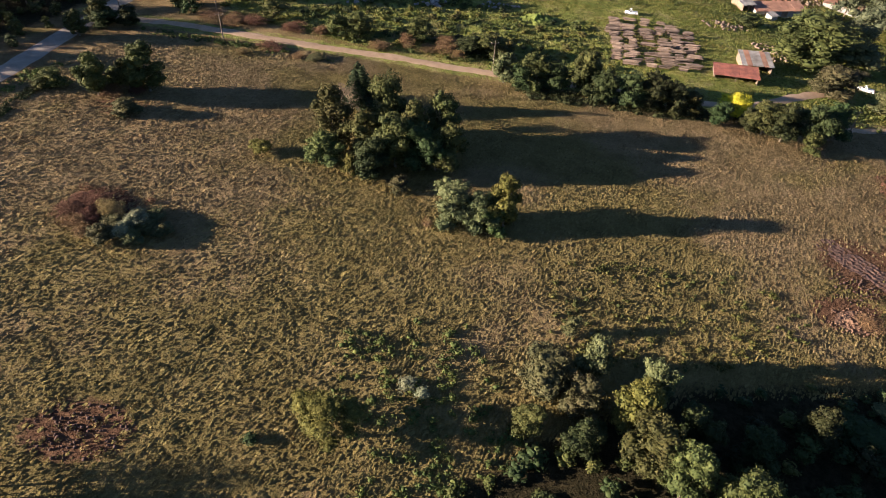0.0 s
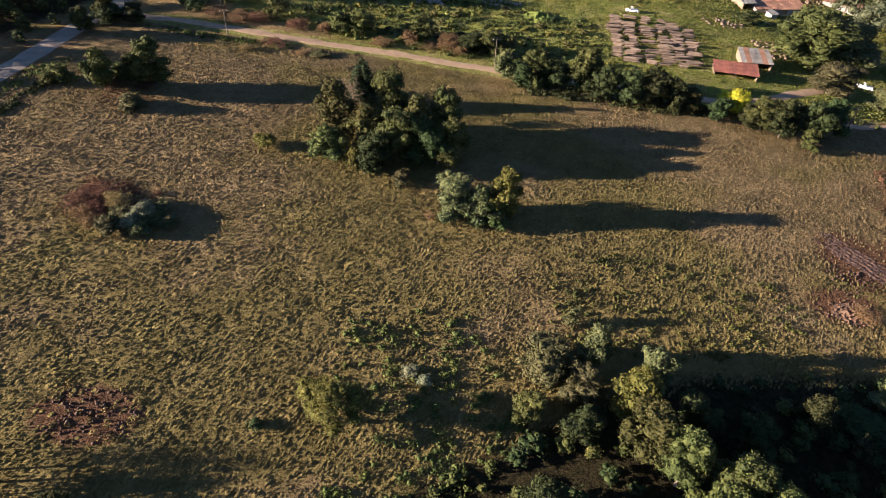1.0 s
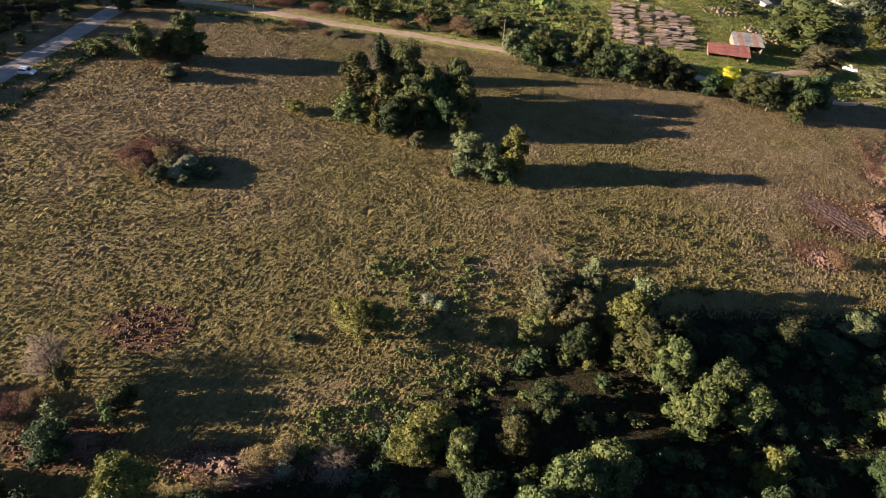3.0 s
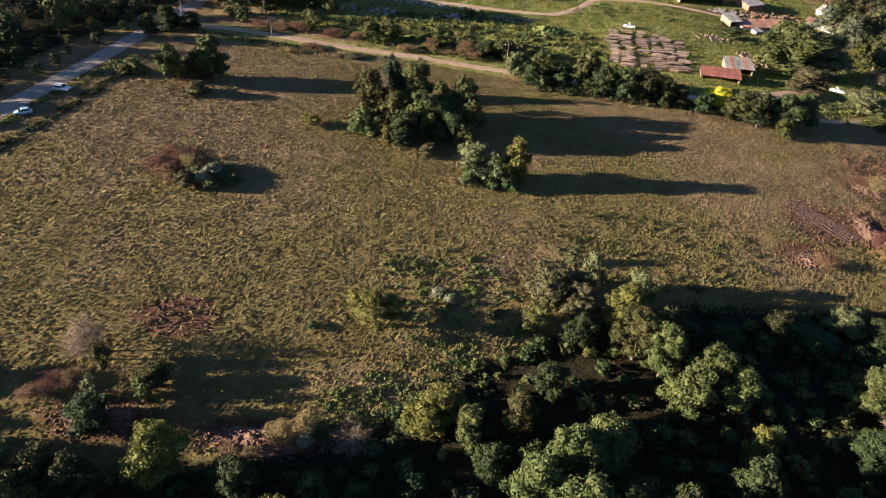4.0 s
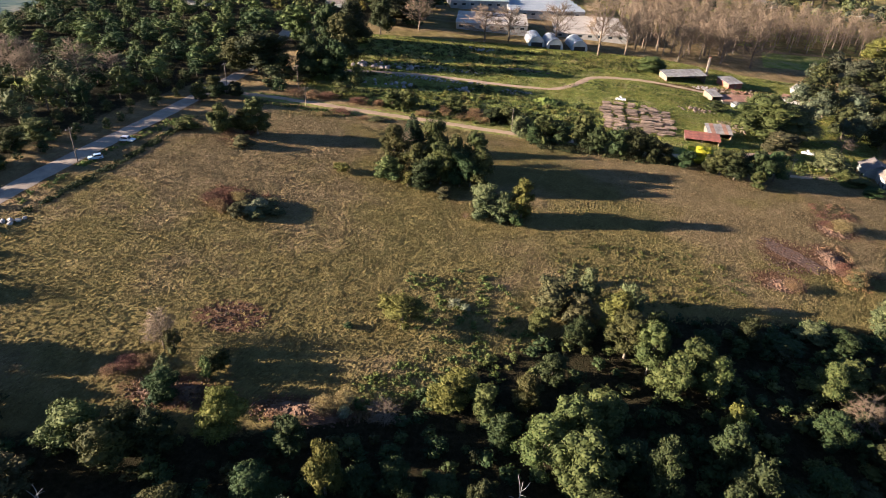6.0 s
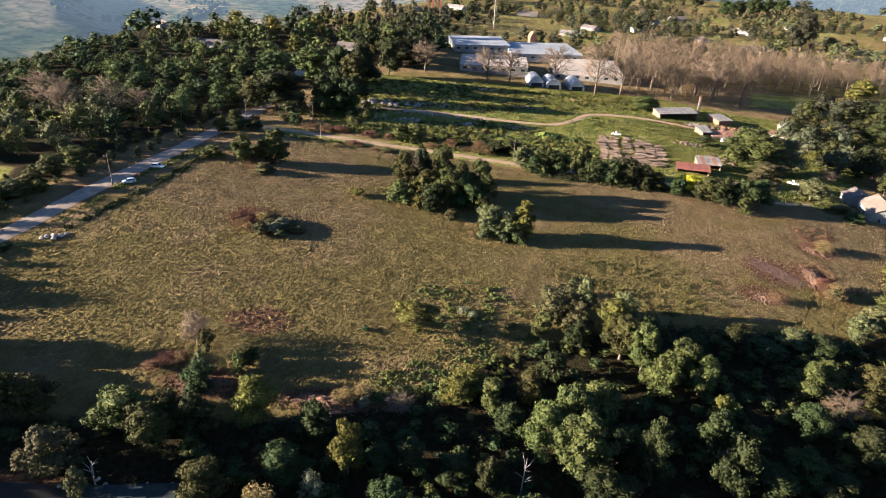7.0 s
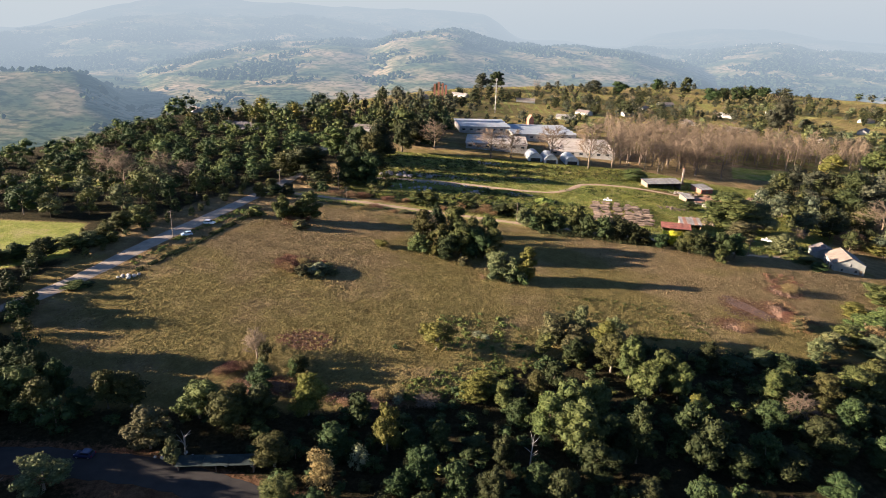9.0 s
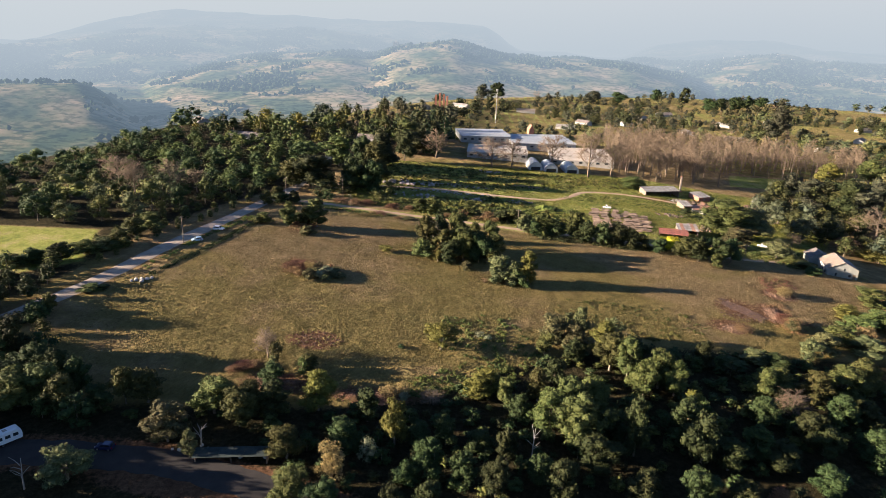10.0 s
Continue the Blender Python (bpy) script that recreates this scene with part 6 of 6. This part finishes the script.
tree("dark", 21.5, 11.4, 12.0, 6.1, "round", "trees of the wood below the field")
tree("dark", 31.4, 17.5, 13.0, 5.1, "round", "trees of the wood below the field")
tree("dark", 45, 24.6, 12.0, 4.6, "round", "trees of the wood below the field")
tree("olive", 48.9, 32.6, 8.8, 2.8, "round", "trees of the wood below the field")
tree("dark", 46, 15.8, 13.0, 5.6, "round", "trees of the wood below the field")
tree("dark", 52.4, 15.9, 9.6, 5, "round", "trees of the wood below the field")
tree("wattle", 72, 44.7, 8.8, 4.5, "round", "trees of the wood below the field")
tree("wattle", 76.7, 46.7, 8.0, 3.8, "tall", "trees of the wood below the field")
tree("dark", 65.2, 35.1, 7.5, 4.2, "round", "trees of the wood below the field")
tree("dark", 67.2, 33.1, 7.5, 4.9, "round", "trees of the wood below the field")
tree("bare", 76.5, 38.1, 6.8, 4.3, "low", "trees of the wood below the field")
tree("wattle", 85.1, 44.6, 9.6, 5.2, "round", "trees of the wood below the field")
tree("gum", 94.9, 49.1, 9.6, 6.1, "round", "trees of the wood below the field")
tree("wattle", 103.5, 53.7, 9.6, 5.4, "round", "trees of the wood below the field")
tree("dark", 87.7, 35.5, 8.2, 5.6, "round", "trees of the wood below the field")
tree("dark", 95.5, 36.9, 8.2, 5.7, "round", "trees of the wood below the field")
tree("dark", 75.2, 27.1, 8.2, 5.4, "round", "trees of the wood below the field")
tree("dark", 78, 24.5, 8.2, 5.3, "round", "trees of the wood below the field")
tree("dark", 73.1, 11.6, 8.8, 6.7, "round", "trees of the wood below the field")
tree("dark", 89.2, 23.4, 8.2, 5.2, "round", "trees of the wood below the field")
tree("dark", 65.8, 17.8, 8.2, 5.7, "round", "trees of the wood below the field")
tree("dark", 59.9, 18.9, 8.2, 5.1, "round", "trees of the wood below the field")
tree("straw", 58.6, 3.9, 6.8, 2.9, "low", "trees of the wood below the field")
tree("pale", 95.7, 68.4, 7.2, 4.2, "round", "trees of the wood below the field")
tree("pale", 102.5, 73.4, 7.2, 4.3, "round", "trees of the wood below the field")
tree("wattle", 110.5, 80.2, 6.4, 5.3, "low", "trees of the wood below the field")
tree("pale", 116.4, 74.8, 6.4, 6.1, "low", "trees of the wood below the field")
tree("wattle", 122.3, 91.6, 5.6, 5.6, "low", "trees of the wood below the field")
tree("wattle", 131.6, 96.6, 6.4, 6.7, "round", "trees of the wood below the field")
tree("olive", 124.3, 102, 4.8, 4.9, "low", "trees of the wood below the field")
tree("straw", 120.4, 81.9, 6.4, 4.5, "tall", "trees of the wood below the field")
tree("wattle", 142.7, 117.4, 7.2, 6.2, "low", "trees of the wood below the field")
tree("pale", 77.4, 63.4, 4.0, 4.1, "low", "trees of the wood below the field")
tree("dark", 69.1, 58.6, 4.0, 4.8, "low", "trees of the wood below the field")
tree("dark", 82.3, 59.9, 4.8, 4.9, "low", "trees of the wood below the field")
tree("dark", 61, 58.7, 4.0, 4, "low", "trees of the wood below the field")
tree("gum", -105.9, 16.9, 9.6, 5.8, "round", "trees of the wood below the field")
tree("wattle", -109.3, 14.2, 9.6, 5.7, "round", "trees of the wood below the field")
tree("gum", -99.1, 14.1, 8.8, 4.4, "round", "trees of the wood below the field")
tree("wattle", -86.5, 18.4, 9.6, 3.9, "flat", "trees of the wood below the field")
tree("gum", -82, 19.6, 8.8, 4.6, "round", "trees of the wood below the field")
tree("wattle", -65.6, 18.2, 9.6, 5.8, "round", "trees of the wood below the field")
tree("gum", -58.5, 14.6, 9.6, 4.4, "round", "trees of the wood below the field")
tree("gum", -57.5, 19.1, 8.0, 3.9, "round", "trees of the wood below the field")
tree("dark", -55.4, 29.5, 6.4, 3.5, "low", "trees of the wood below the field")
tree("wattle", -48.3, 37.3, 4.8, 2.6, "tall", "trees of the wood below the field")
tree("dark", -30.3, 20.3, 7.2, 4.6, "round", "trees of the wood below the field")
tree("dark", -33.9, 11.7, 7.2, 5, "low", "trees of the wood below the field")
tree("gum", -45.5, 6, 8.0, 4.8, "round", "trees of the wood below the field")
tree("russet", -34.9, 1.2, 8.0, 3.5, "tall", "trees of the wood below the field")
tree("silver", -28.4, 8, 5.6, 2.1, "low", "trees of the wood below the field")
tree("dark", -51.9, 17.9, 8.0, 4.5, "round", "trees of the wood below the field")
tree("pale", -71.8, 7.5, 9.6, 6, "loose", "trees of the wood below the field")
tree("pale", -65.4, 3.1, 7.2, 2.3, "loose", "trees of the wood below the field")
tree("pale", -85.8, -6.3, 7.2, 5.5, "round", "trees of the wood below the field")
tree("dark", -111.2, 25.4, 10.4, 6.1, "round", "trees of the wood below the field")
tree("dark", -121, 30, 11.2, 6.2, "round", "trees of the wood below the field")
tree("dark", -106.2, 23.8, 9.6, 4.7, "round", "trees of the wood below the field")
tree("dark", -115.7, 19.9, 10.4, 5.9, "round", "trees of the wood below the field")
tree("dark", -98.9, 20.3, 8.8, 3.9, "round", "trees of the wood below the field")
tree("dark", -91.3, 16, 8.0, 4.5, "round", "trees of the wood below the field")
tree("dark", -14.8, 4.3, 8.0, 4.7, "round", "trees of the wood below the field")
tree("dark", -7.8, 2.6, 8.8, 4.1, "round", "trees of the wood below the field")
tree("dark", -19.3, 1.8, 8.0, 4, "round", "trees of the wood below the field")
tree("dark", -0.9, 0.1, 8.8, 4.5, "round", "trees of the wood below the field")
tree("dark", 8.7, 5.1, 8.8, 4.1, "round", "trees of the wood below the field")
tree("dark", 12.8, 0.5, 8.8, 4.6, "round", "trees of the wood below the field")
tree("dark", 2, 12.3, 8.0, 3.7, "round", "trees of the wood below the field")
tree("dark", -4.1, 14.3, 7.2, 3.8, "low", "trees of the wood below the field")
tree("dark", -11.7, 15.1, 7.2, 3.8, "round", "trees of the wood below the field")
tree("dark", -18, 15.2, 6.4, 3.8, "low", "trees of the wood below the field")
tree("wattle", -41.7, -5.7, 7.2, 4.4, "round", "trees of the wood below the field")
tree("dark", -34.6, -7.9, 7.2, 3.8, "round", "trees of the wood below the field")
tree("dark", -21.7, -7, 8.0, 4.3, "round", "trees of the wood below the field")
tree("dark", -14.1, -7.4, 8.0, 4.3, "round", "trees of the wood below the field")
tree("dark", 30.1, 2.1, 9.6, 5.2, "round", "trees of the wood below the field")
tree("dark", 40.4, 1.9, 9.6, 5.1, "round", "trees of the wood below the field")
tree("dark", 50.5, 1.7, 9.6, 5.1, "round", "trees of the wood below the field")
# along the road
tree("dark", -142.6, 86.3, 6.3, 4.6, "round", "trees along the gravel road")
tree("dark", -150.1, 83.0, 5.3, 4.6, "round", "trees along the gravel road")
tree("wattle", -138.3, 92.2, 5.1, 4.7, "low", "trees along the gravel road")
tree("wattle", -154.7, 80.1, 4.3, 4.5, "low", "trees along the gravel road")
tree("pale", -133.4, 95.9, 5.3, 3.9, "low", "trees along the gravel road")
tree("gum", -130.3, 101.4, 6.1, 3.9, "low", "trees along the gravel road")
tree("gum", -129.9, 110.8, 7.2, 5.1, "round", "trees along the gravel road")
tree("wattle", -128.7, 119.2, 6.8, 5.3, "low", "trees along the gravel road")
tree("wattle", -130.5, 98.0, 3.2, 2.9, "low", "trees along the gravel road")
tree("dark", -152.8, 71.9, 2.7, 4.3, "low", "trees along the gravel road")
tree("wattle", -126.4, 54.0, 6.3, 2.9, "round", "trees along the gravel road")
tree("dark", -129.7, 51.5, 3.1, 3.1, "low", "trees along the gravel road")
tree("wattle", -122.3, 68.7, 2.1, 3.4, "low", "trees along the gravel road")
tree("dark", -120.6, 70.4, 0.9, 2.6, "low", "trees along the gravel road")
tree("dark", -131.7, 47.1, 1.8, 3.8, "low", "trees along the gravel road")
tree("wattle", -91.6, 139.1, 4.3, 4.1, "low", "trees along the gravel road")
tree("dark", -96.0, 178.4, 5.0, 5.2, "round", "trees along the gravel road")
tree("dark", -89.8, 180.1, 5.7, 3.9, "round", "trees along the gravel road")
tree("bare", -170.1, 177.0, 16.8, 10.3, "round", "bare trees of the west wood")
tree("bare", -160.5, 171.5, 14.4, 7.6, "round", "bare trees of the west wood")
tree("bare", -145.8, 176.6, 15.9, 7.7, "round", "bare trees of the west wood")
tree("bare", -137.5, 185.3, 11.1, 6.6, "round", "bare trees of the west wood")
# dark trees where the road ends, and along the yard
tree("dark", -90.6, 216.4, 18.4, 12.9, "round", "tall trees by the road bend")
tree("gum", -99.4, 216.1, 13.3, 8.7, "round", "tall trees by the road bend")
tree("wattle", -79.8, 214.8, 10.8, 5.8, "low", "tall trees by the road bend")
tree("dark", -69.4, 214.8, 18.5, 7.4, "round", "tall trees by the road bend")
tree("dark", -60.6, 219.3, 16.0, 6.4, "tall", "tall trees by the road bend")
tree("gum", -60.7, 246.6, 22.0, 8.3, "tall", "tall trees by the road bend")
tree("dark", -70.9, 263.7, 21.0, 8.6, "round", "tall trees by the road bend")
tree("pine", -62.0, 283.0, 24.0, 7.0, "pine", "tall trees by the road bend")
tree("dark", -50.0, 304.0, 20.0, 8.0, "round", "tall trees by the road bend")
tree("wattle", -86.7, 272.2, 18.0, 8.8, "tall", "tall trees by the road bend")
tree("dark", -57.6, 214.5, 17.2, 7.2, "round", "tall trees by the road bend")
tree("wattle", -48.6, 213.2, 8.1, 4.3, "low", "tall trees by the road bend")
tree("dark", -45.8, 336.9, 16.0, 11.6, "round", "tall trees by the road bend")
tree("gum", -53.7, 357.0, 18.7, 12.1, "round", "tall trees by the road bend")
tree("gum", -71.7, 211.4, 4.9, 5.7, "low", "tall trees by the road bend")
tree("dark", -81.1, 200.6, 8.1, 5.6, "low", "tall trees by the road bend")
# leafless avenue trees
tree("bare", -30.6, 325.5, 18.1, 9.5, "round", "leafless avenue trees")
tree("bare", 6.9, 311.7, 18.7, 11.0, "round", "leafless avenue trees")
tree("bare", 20.4, 317.8, 17.9, 11.1, "round", "leafless avenue trees")
tree("bare", 47.2, 320.6, 22.9, 11.2, "round", "leafless avenue trees")
tree("bare", 69.6, 307.3, 30.4, 10.8, "round", "leafless avenue trees")
tree("bare", 85.8, 314.3, 23.7, 11.0, "round", "leafless avenue trees")
tree("bare", 95.3, 332.2, 22.0, 9.6, "round", "leafless avenue trees")
tree("bare", 116.1, 315.5, 19.3, 9.2, "round", "leafless avenue trees")
tree("bare", 142.4, 321.5, 24.3, 11.2, "round", "leafless avenue trees")
tree("bare", 159.3, 320.9, 24.1, 9.3, "round", "leafless avenue trees")
tree("bare", 138.2, 339.1, 19.7, 9.7, "round", "leafless avenue trees")
# tall trees that stand out on the far plateau
for tx, ty, th, tr, tl in ((315.7, 586, 34, 15, "dusty"), (349, 887, 21, 12, "dark"), (374, 906, 20, 12, "dark"), (402, 925, 21, 13, "dark"), (429, 945, 21, 12, "dark"), (464, 977, 19, 12, "dark"),
                           (306, 1023, 22, 12, "dark"), (357, 1028, 26, 10, "dark"), (184, 927, 20, 15, "dusty"), (229, 960, 19, 13, "dark"), (32, 870, 24, 14, "dark"), (8, 840, 22, 13, "dusty")):
    tree(tl, tx, ty, th, tr, "round", "tall trees of the far plateau", "tall rounded evergreen tree on the far plateau")


# ---------------------------------------------------------------- woods filled in
TAKEN.extend((c[0], c[1], 0.6) for c in LAWN + GLADE)
MIX = [("wattle", "low"), ("gum", "low"), ("dark", "low"), ("dark", "round"), ("wattle", "round"), ("gum", "round")]
# the grey-green kind carries painted distance haze in its leaves
FARMIX = [("dusty", "low"), ("dark", "low"), ("dusty", "round"), ("dusty", "round"), ("dark", "round"), ("bare", "round"), ("dark", "tall"), ("bare", "round"), ("pale", "round")]
wood([(-122, 172), (-108, 205), (-104, 330), (-300, 330), (-300, 190), (-210, 190), (-160, 186)], 9.5, MIX, (4.5, 9.5), "west_wood", "dark green trees of the west wood", 5, 0.62)
wood([(-146, 120), (-124, 165), (-160, 164), (-208, 156), (-300, 185), (-300, 116)], 13, [("gum", "round"), ("dark", "round"), ("wattle", "round"), ("pale", "round")], (9, 14), "west_wood", "green trees round the lawn", 6, 0.46)
wood([(-300, 330), (-104, 330), (-60, 330), (-80, 420), (-150, 480), (-380, 480)], 13, [("gum", "low"), ("dark", "round"), ("bare", "round"), ("wattle", "round"), ("dark", "low"), ("olive", "low")], (5, 16), "bungalow_wood", "mixed trees round the white bungalow", 7, 0.52, "far")
wood([(-100, 330), (-30, 330), (-26, 470), (-120, 470)], 13, [("dark", "tall"), ("gum", "round"), ("pine", "pine"), ("bare", "round")], (13, 21), "factory_wood", "tall dark trees west of the factory", 8, 0.33, "far")
wood([(100, 322), (152, 330), (168, 372), (236, 376), (290, 384), (310, 430), (220, 480), (110, 470), (104, 410)], 7.2, [("bare", "round")], (16, 22), "avenue_trees", "brown leafless avenue trees", 9, 0.26)
wood([(-110, 480), (330, 480), (520, 620), (560, 820), (-100, 760)], 11.5, FARMIX, (4, 14), "far_garden_trees", "trees among distant houses", 10, 0.5, "far")
wood([(-60, 760), (560, 800), (640, 1040), (400, 1180), (150, 1020)], 14, FARMIX, (4, 14), "far_garden_trees", "trees on the far plateau", 17, 0.55, "distant")
wood([(480, 330), (700, 560), (860, 860), (860, 1010), (640, 1040), (580, 800), (600, 640)], 17, FARMIX, (4, 14), "far_garden_trees", "trees on the east plateau", 28, 0.55, "distant")
wood([(262, 300), (480, 330), (680, 720), (560, 800), (330, 480), (310, 430)], 12, FARMIX, (4, 14), "far_garden_trees", "trees east of the avenue", 11, 0.5, "far")
wood([(-420, 330), (-300, 330), (-380, 480), (-150, 480), (-110, 620), (-330, 540)], 18, MIX, (8, 14), "rim_trees", "trees along the plateau's rim", 18, 0.46, "far")
wood([(160, 190), (250, 180), (270, 330), (190, 320), (150, 240)], 12, [("gum", "round"), ("dark", "round"), ("dusty", "round"), ("dark", "round")], (9, 15), "house_wood", "green trees behind the house", 12, 0.48)
wood([(130, 60), (190, 70), (220, 150), (170, 150), (140, 100)], 7.5, [("gum", "low"), ("wattle", "low"), ("pale", "low")], (5, 10), "house_wood", "green thicket below the house", 13, 0.5)
wood([(-100, 12), (-44, 20), (0, 27), (36, 44), (44, 62), (64, 64), (100, 62), (170, 40), (150, -70), (-20, -70), (-44, 0), (-56, 14)], 6.0, [("dark", "round"), ("dark", "low"), ("dark", "low"), ("gum", "low"), ("pine", "low")], (2.2, 4.6), "lower_wood", "dense dark trees of the lower wood", 14, 0.5, "far")
wood([(-132, 34), (-124, 50), (-116, 40), (-104, 16), (-90, 10), (-112, 4), (-135, 14)], 6.0, [("dark", "round"), ("gum", "round"), ("dark", "low")], (5, 9), "lower_wood", "dark trees at the field's near corner", 15, 0.42)
wood([(-200, 50), (-142, 55), (-150, -5), (-190, -60), (-260, 0)], 15, [("dark", "round"), ("gum", "tall")], (9, 14), "corner_wood", "tall trees west of the field", 16, 0.4)
# out of view, added for the shadows they throw on the low yard
wood([(-160, -70), (-122, -40), (-112, -16), (-116, -8), (-160, -20)], 7, [("dark", "round"), ("gum", "round"), ("dark", "tall")], (9, 14), "corner_wood", "unseen tall dark trees added to shade the low yard", 22, 0.42)
wood([(-131, 84), (-125, 96), (-118, 118), (-112, 140), (-109, 170), (-107, 205), (-135, 205), (-128, 160), (-140, 120), (-142, 100)], 6.5, [("dark", "low"), ("gum", "low"), ("wattle", "low")], (2, 4.5), "west_wood", "low dark trees beside the gravel road", 23, 0.5)
wood([(-152, 22), (-140, 52), (-131, 76), (-140, 84), (-168, 66), (-172, 20)], 7.5, [("dark", "round"), ("gum", "round"), ("dark", "tall")], (6, 8.5), "corner_wood", "dark trees along the gravel road", 27, 0.42)
# likewise out of view, added to block sun from the yard road
wood([(-175, -30), (-126, -16), (-128, 4), (-140, 14), (-175, 24)], 7.5, [("dark", "round"), ("gum", "tall")], (12, 16), "corner_wood", "unseen tall dark trees added to shade the yard road", 24, 0.4)
UNDER = [("dark", "bush"), ("gum", "low"), ("dark", "low"), ("wattle", "bush")]
TAKEN[:] = []
wood([(-14, 32), (0, 45), (12, 52), (26, 59), (44, 66), (60, 68), (100, 66), (135, 68), (130, 40), (60, 20), (20, 20), (-10, 16)], 3.3, UNDER, (1, 2.6), "undergrowth", "dark shaded undergrowth of the lower wood", 19, 0.8, "distant")
wood([(-100, 14), (-44, 22), (0, 31), (20, 20), (0, 0), (-44, 2), (-56, 14)], 3.6, UNDER, (1, 2.6), "undergrowth", "dark shaded undergrowth at the field's edge", 20, 0.8, "distant")
wood([(-120, 172), (-110, 205), (-106, 300), (-240, 300), (-240, 190), (-160, 186)], 6.5, UNDER, (2, 4.5), "undergrowth", "brushwood under the west wood", 21, 0.55, "distant")


TAKEN[:] = []
wood([(-70, 200), (-84, 296), (20, 306), (96, 306), (92, 284), (40, 268), (8, 246), (-30, 240)], 5.2, [("olive", "bush"), ("wattle", "bush"), ("olive", "low"), ("pale", "bush")], (0.5, 1.5), "yard_scrub", "rough low green bushes in the yard", 25, 0.8, "distant")
wood([(-28, 188), (-50, 204), (0, 228), (44, 212), (50, 178), (16, 178)], 4.6, [("olive", "bush"), ("wattle", "bush"), ("dark", "bush")], (0.8, 2.2), "yard_scrub", "rough low green bushes behind the hedge", 26, 0.8, "distant")


# ---------------------------------------------------------------- grass and weeds
def patchy(x, y, rng):
    keep = np.array([noise.noise((a * 0.11, b * 0.11, 2.0)) for a, b in zip(x, y)])
    return keep > rng.uniform(-1.6, 0.25, len(x))


tufts("field_grass", FIELD, 60000, 0.18, 0.1, M_TUSSOCK, "dry brown grass tussocks covering the field", 31, None, 3)
tussocks("field_tussocks", FIELD, 80000, 0.34, M_TUSSOCK, "matted hummocks of dry grass in the field", 34)
tufts("field_green_tufts", FIELD, 14000, 0.18, 0.12, M_SWARD, "greener tufts among the dry grass", 32, patchy)
tufts("yard_grass", YARD, 80000, 0.3, 0.14, M_YARDGRASS, "lush green grass round the timber yard", 33, patchy)
weeds("weed_patch", [(-18, 58), (-14, 74), (6, 78), (12, 62), (4, 50), (-8, 50)], 170, 0.6, M_WEED, "leafy green weeds among dry grass", 1)
weeds("weed_patch", [(20, 76), (24, 94), (62, 92), (72, 78), (50, 70), (28, 68)], 230, 0.5, M_WEED, "patch of low green weeds in the field", 2)
weeds("weed_patch", [(6, 40), (16, 58), (-2, 52), (-24, 36), (-20, 30)], 260, 0.5, M_WEED, "rank green growth at the wood's edge", 3)
weeds("weed_patch", [(-70, 200), (-80, 290), (20, 300), (100, 308), (96, 282), (40, 262), (10, 246), (-30, 246)], 1300, 0.85, M_WEED, "rough green growth in the yard", 4)
weeds("weed_patch", [(-30, 182), (-60, 200), (0, 232), (50, 215), (52, 172), (20, 174)], 800, 0.85, M_WEED, "rough green growth behind the hedge", 5)
weeds("weed_patch", [(-100, 150), (-106, 120), (-112, 100), (-116, 84), (-112, 84), (-104, 120), (-92, 152)], 200, 0.45, M_WEED, "weedy verge between road and field", 6)
weeds("hedge_bank", [(-112.0, 81.2), (-107.3, 92.5), (-102.2, 105.8), (-98.8, 119.7), (-96.8, 132.1), (-95.0, 145.8), (-92.4, 145.8), (-94.2, 132.1), (-96.2, 119.7), (-99.6, 105.8), (-104.7, 92.5), (-109.4, 81.2)], 420, 0.45, LEAF["dark"], "dark overgrown bank along the field's edge", 7)
weeds("hedge_bank", [(-86, 176), (-60, 172), (-30, 168), (-30, 171), (-60, 176), (-86, 180)], 200, 0.45, M_WEED, "overgrown bank between track and field", 8)
weeds("hedge_bank", [(20, 156), (60, 150), (100, 152), (100, 157), (60, 156), (20, 164)], 320, 0.9, LEAF["dark"], "dark overgrown foot of the hedge", 9)
weeds("brush_litter", [(92, 88), (98, 108), (106, 104), (108, 90), (100, 82)], 90, 0.5, LEAF["straw"], "scattered dry brush on red soil", 10)
weeds("brush_litter", [(104, 122), (106, 132), (120, 132), (120, 122)], 70, 0.5, LEAF["straw"], "scattered dry brush on red soil", 11)
weeds("brush_litter", [(-70, 92), (-70, 103), (-56, 103), (-52, 94)], 90, 0.5, LEAF["russet"], "dark cut brush round the heap", 12)
weeds("brush_litter", [(-62, 27), (-62, 36), (-44, 36), (-40, 28)], 80, 0.45, LEAF["straw"], "dry stems on red earth", 13)
weeds("brush_litter", [(-40, 27), (-38, 33), (-18, 33), (-16, 28)], 80, 0.45, LEAF["straw"], "dry stems on red earth", 14)
weeds("yard_scrub", [(40, 240), (60, 256), (100, 258), (140, 240), (150, 200), (112, 214), (90, 236)], 420, 0.6, M_WEED, "rough green growth between timber and sheds", 15)
weeds("yard_scrub", [(100, 160), (110, 172), (140, 176), (160, 190), (170, 170), (140, 150)], 300, 0.7, LEAF["gum"], "shrubby growth beside the house track", 16)
weeds("yard_scrub", [(-60, 204), (-70, 290), (30, 300), (100, 300), (90, 284), (30, 270), (-20, 250)], 260, 0.7, LEAF["straw"], "dry stems standing in the green yard", 17)
weeds("brush_litter", [(-57, 47), (-57, 57), (-43, 57), (-43, 47)], 40, 0.35, LEAF["russet"], "dead stems on a bare red patch", 18)
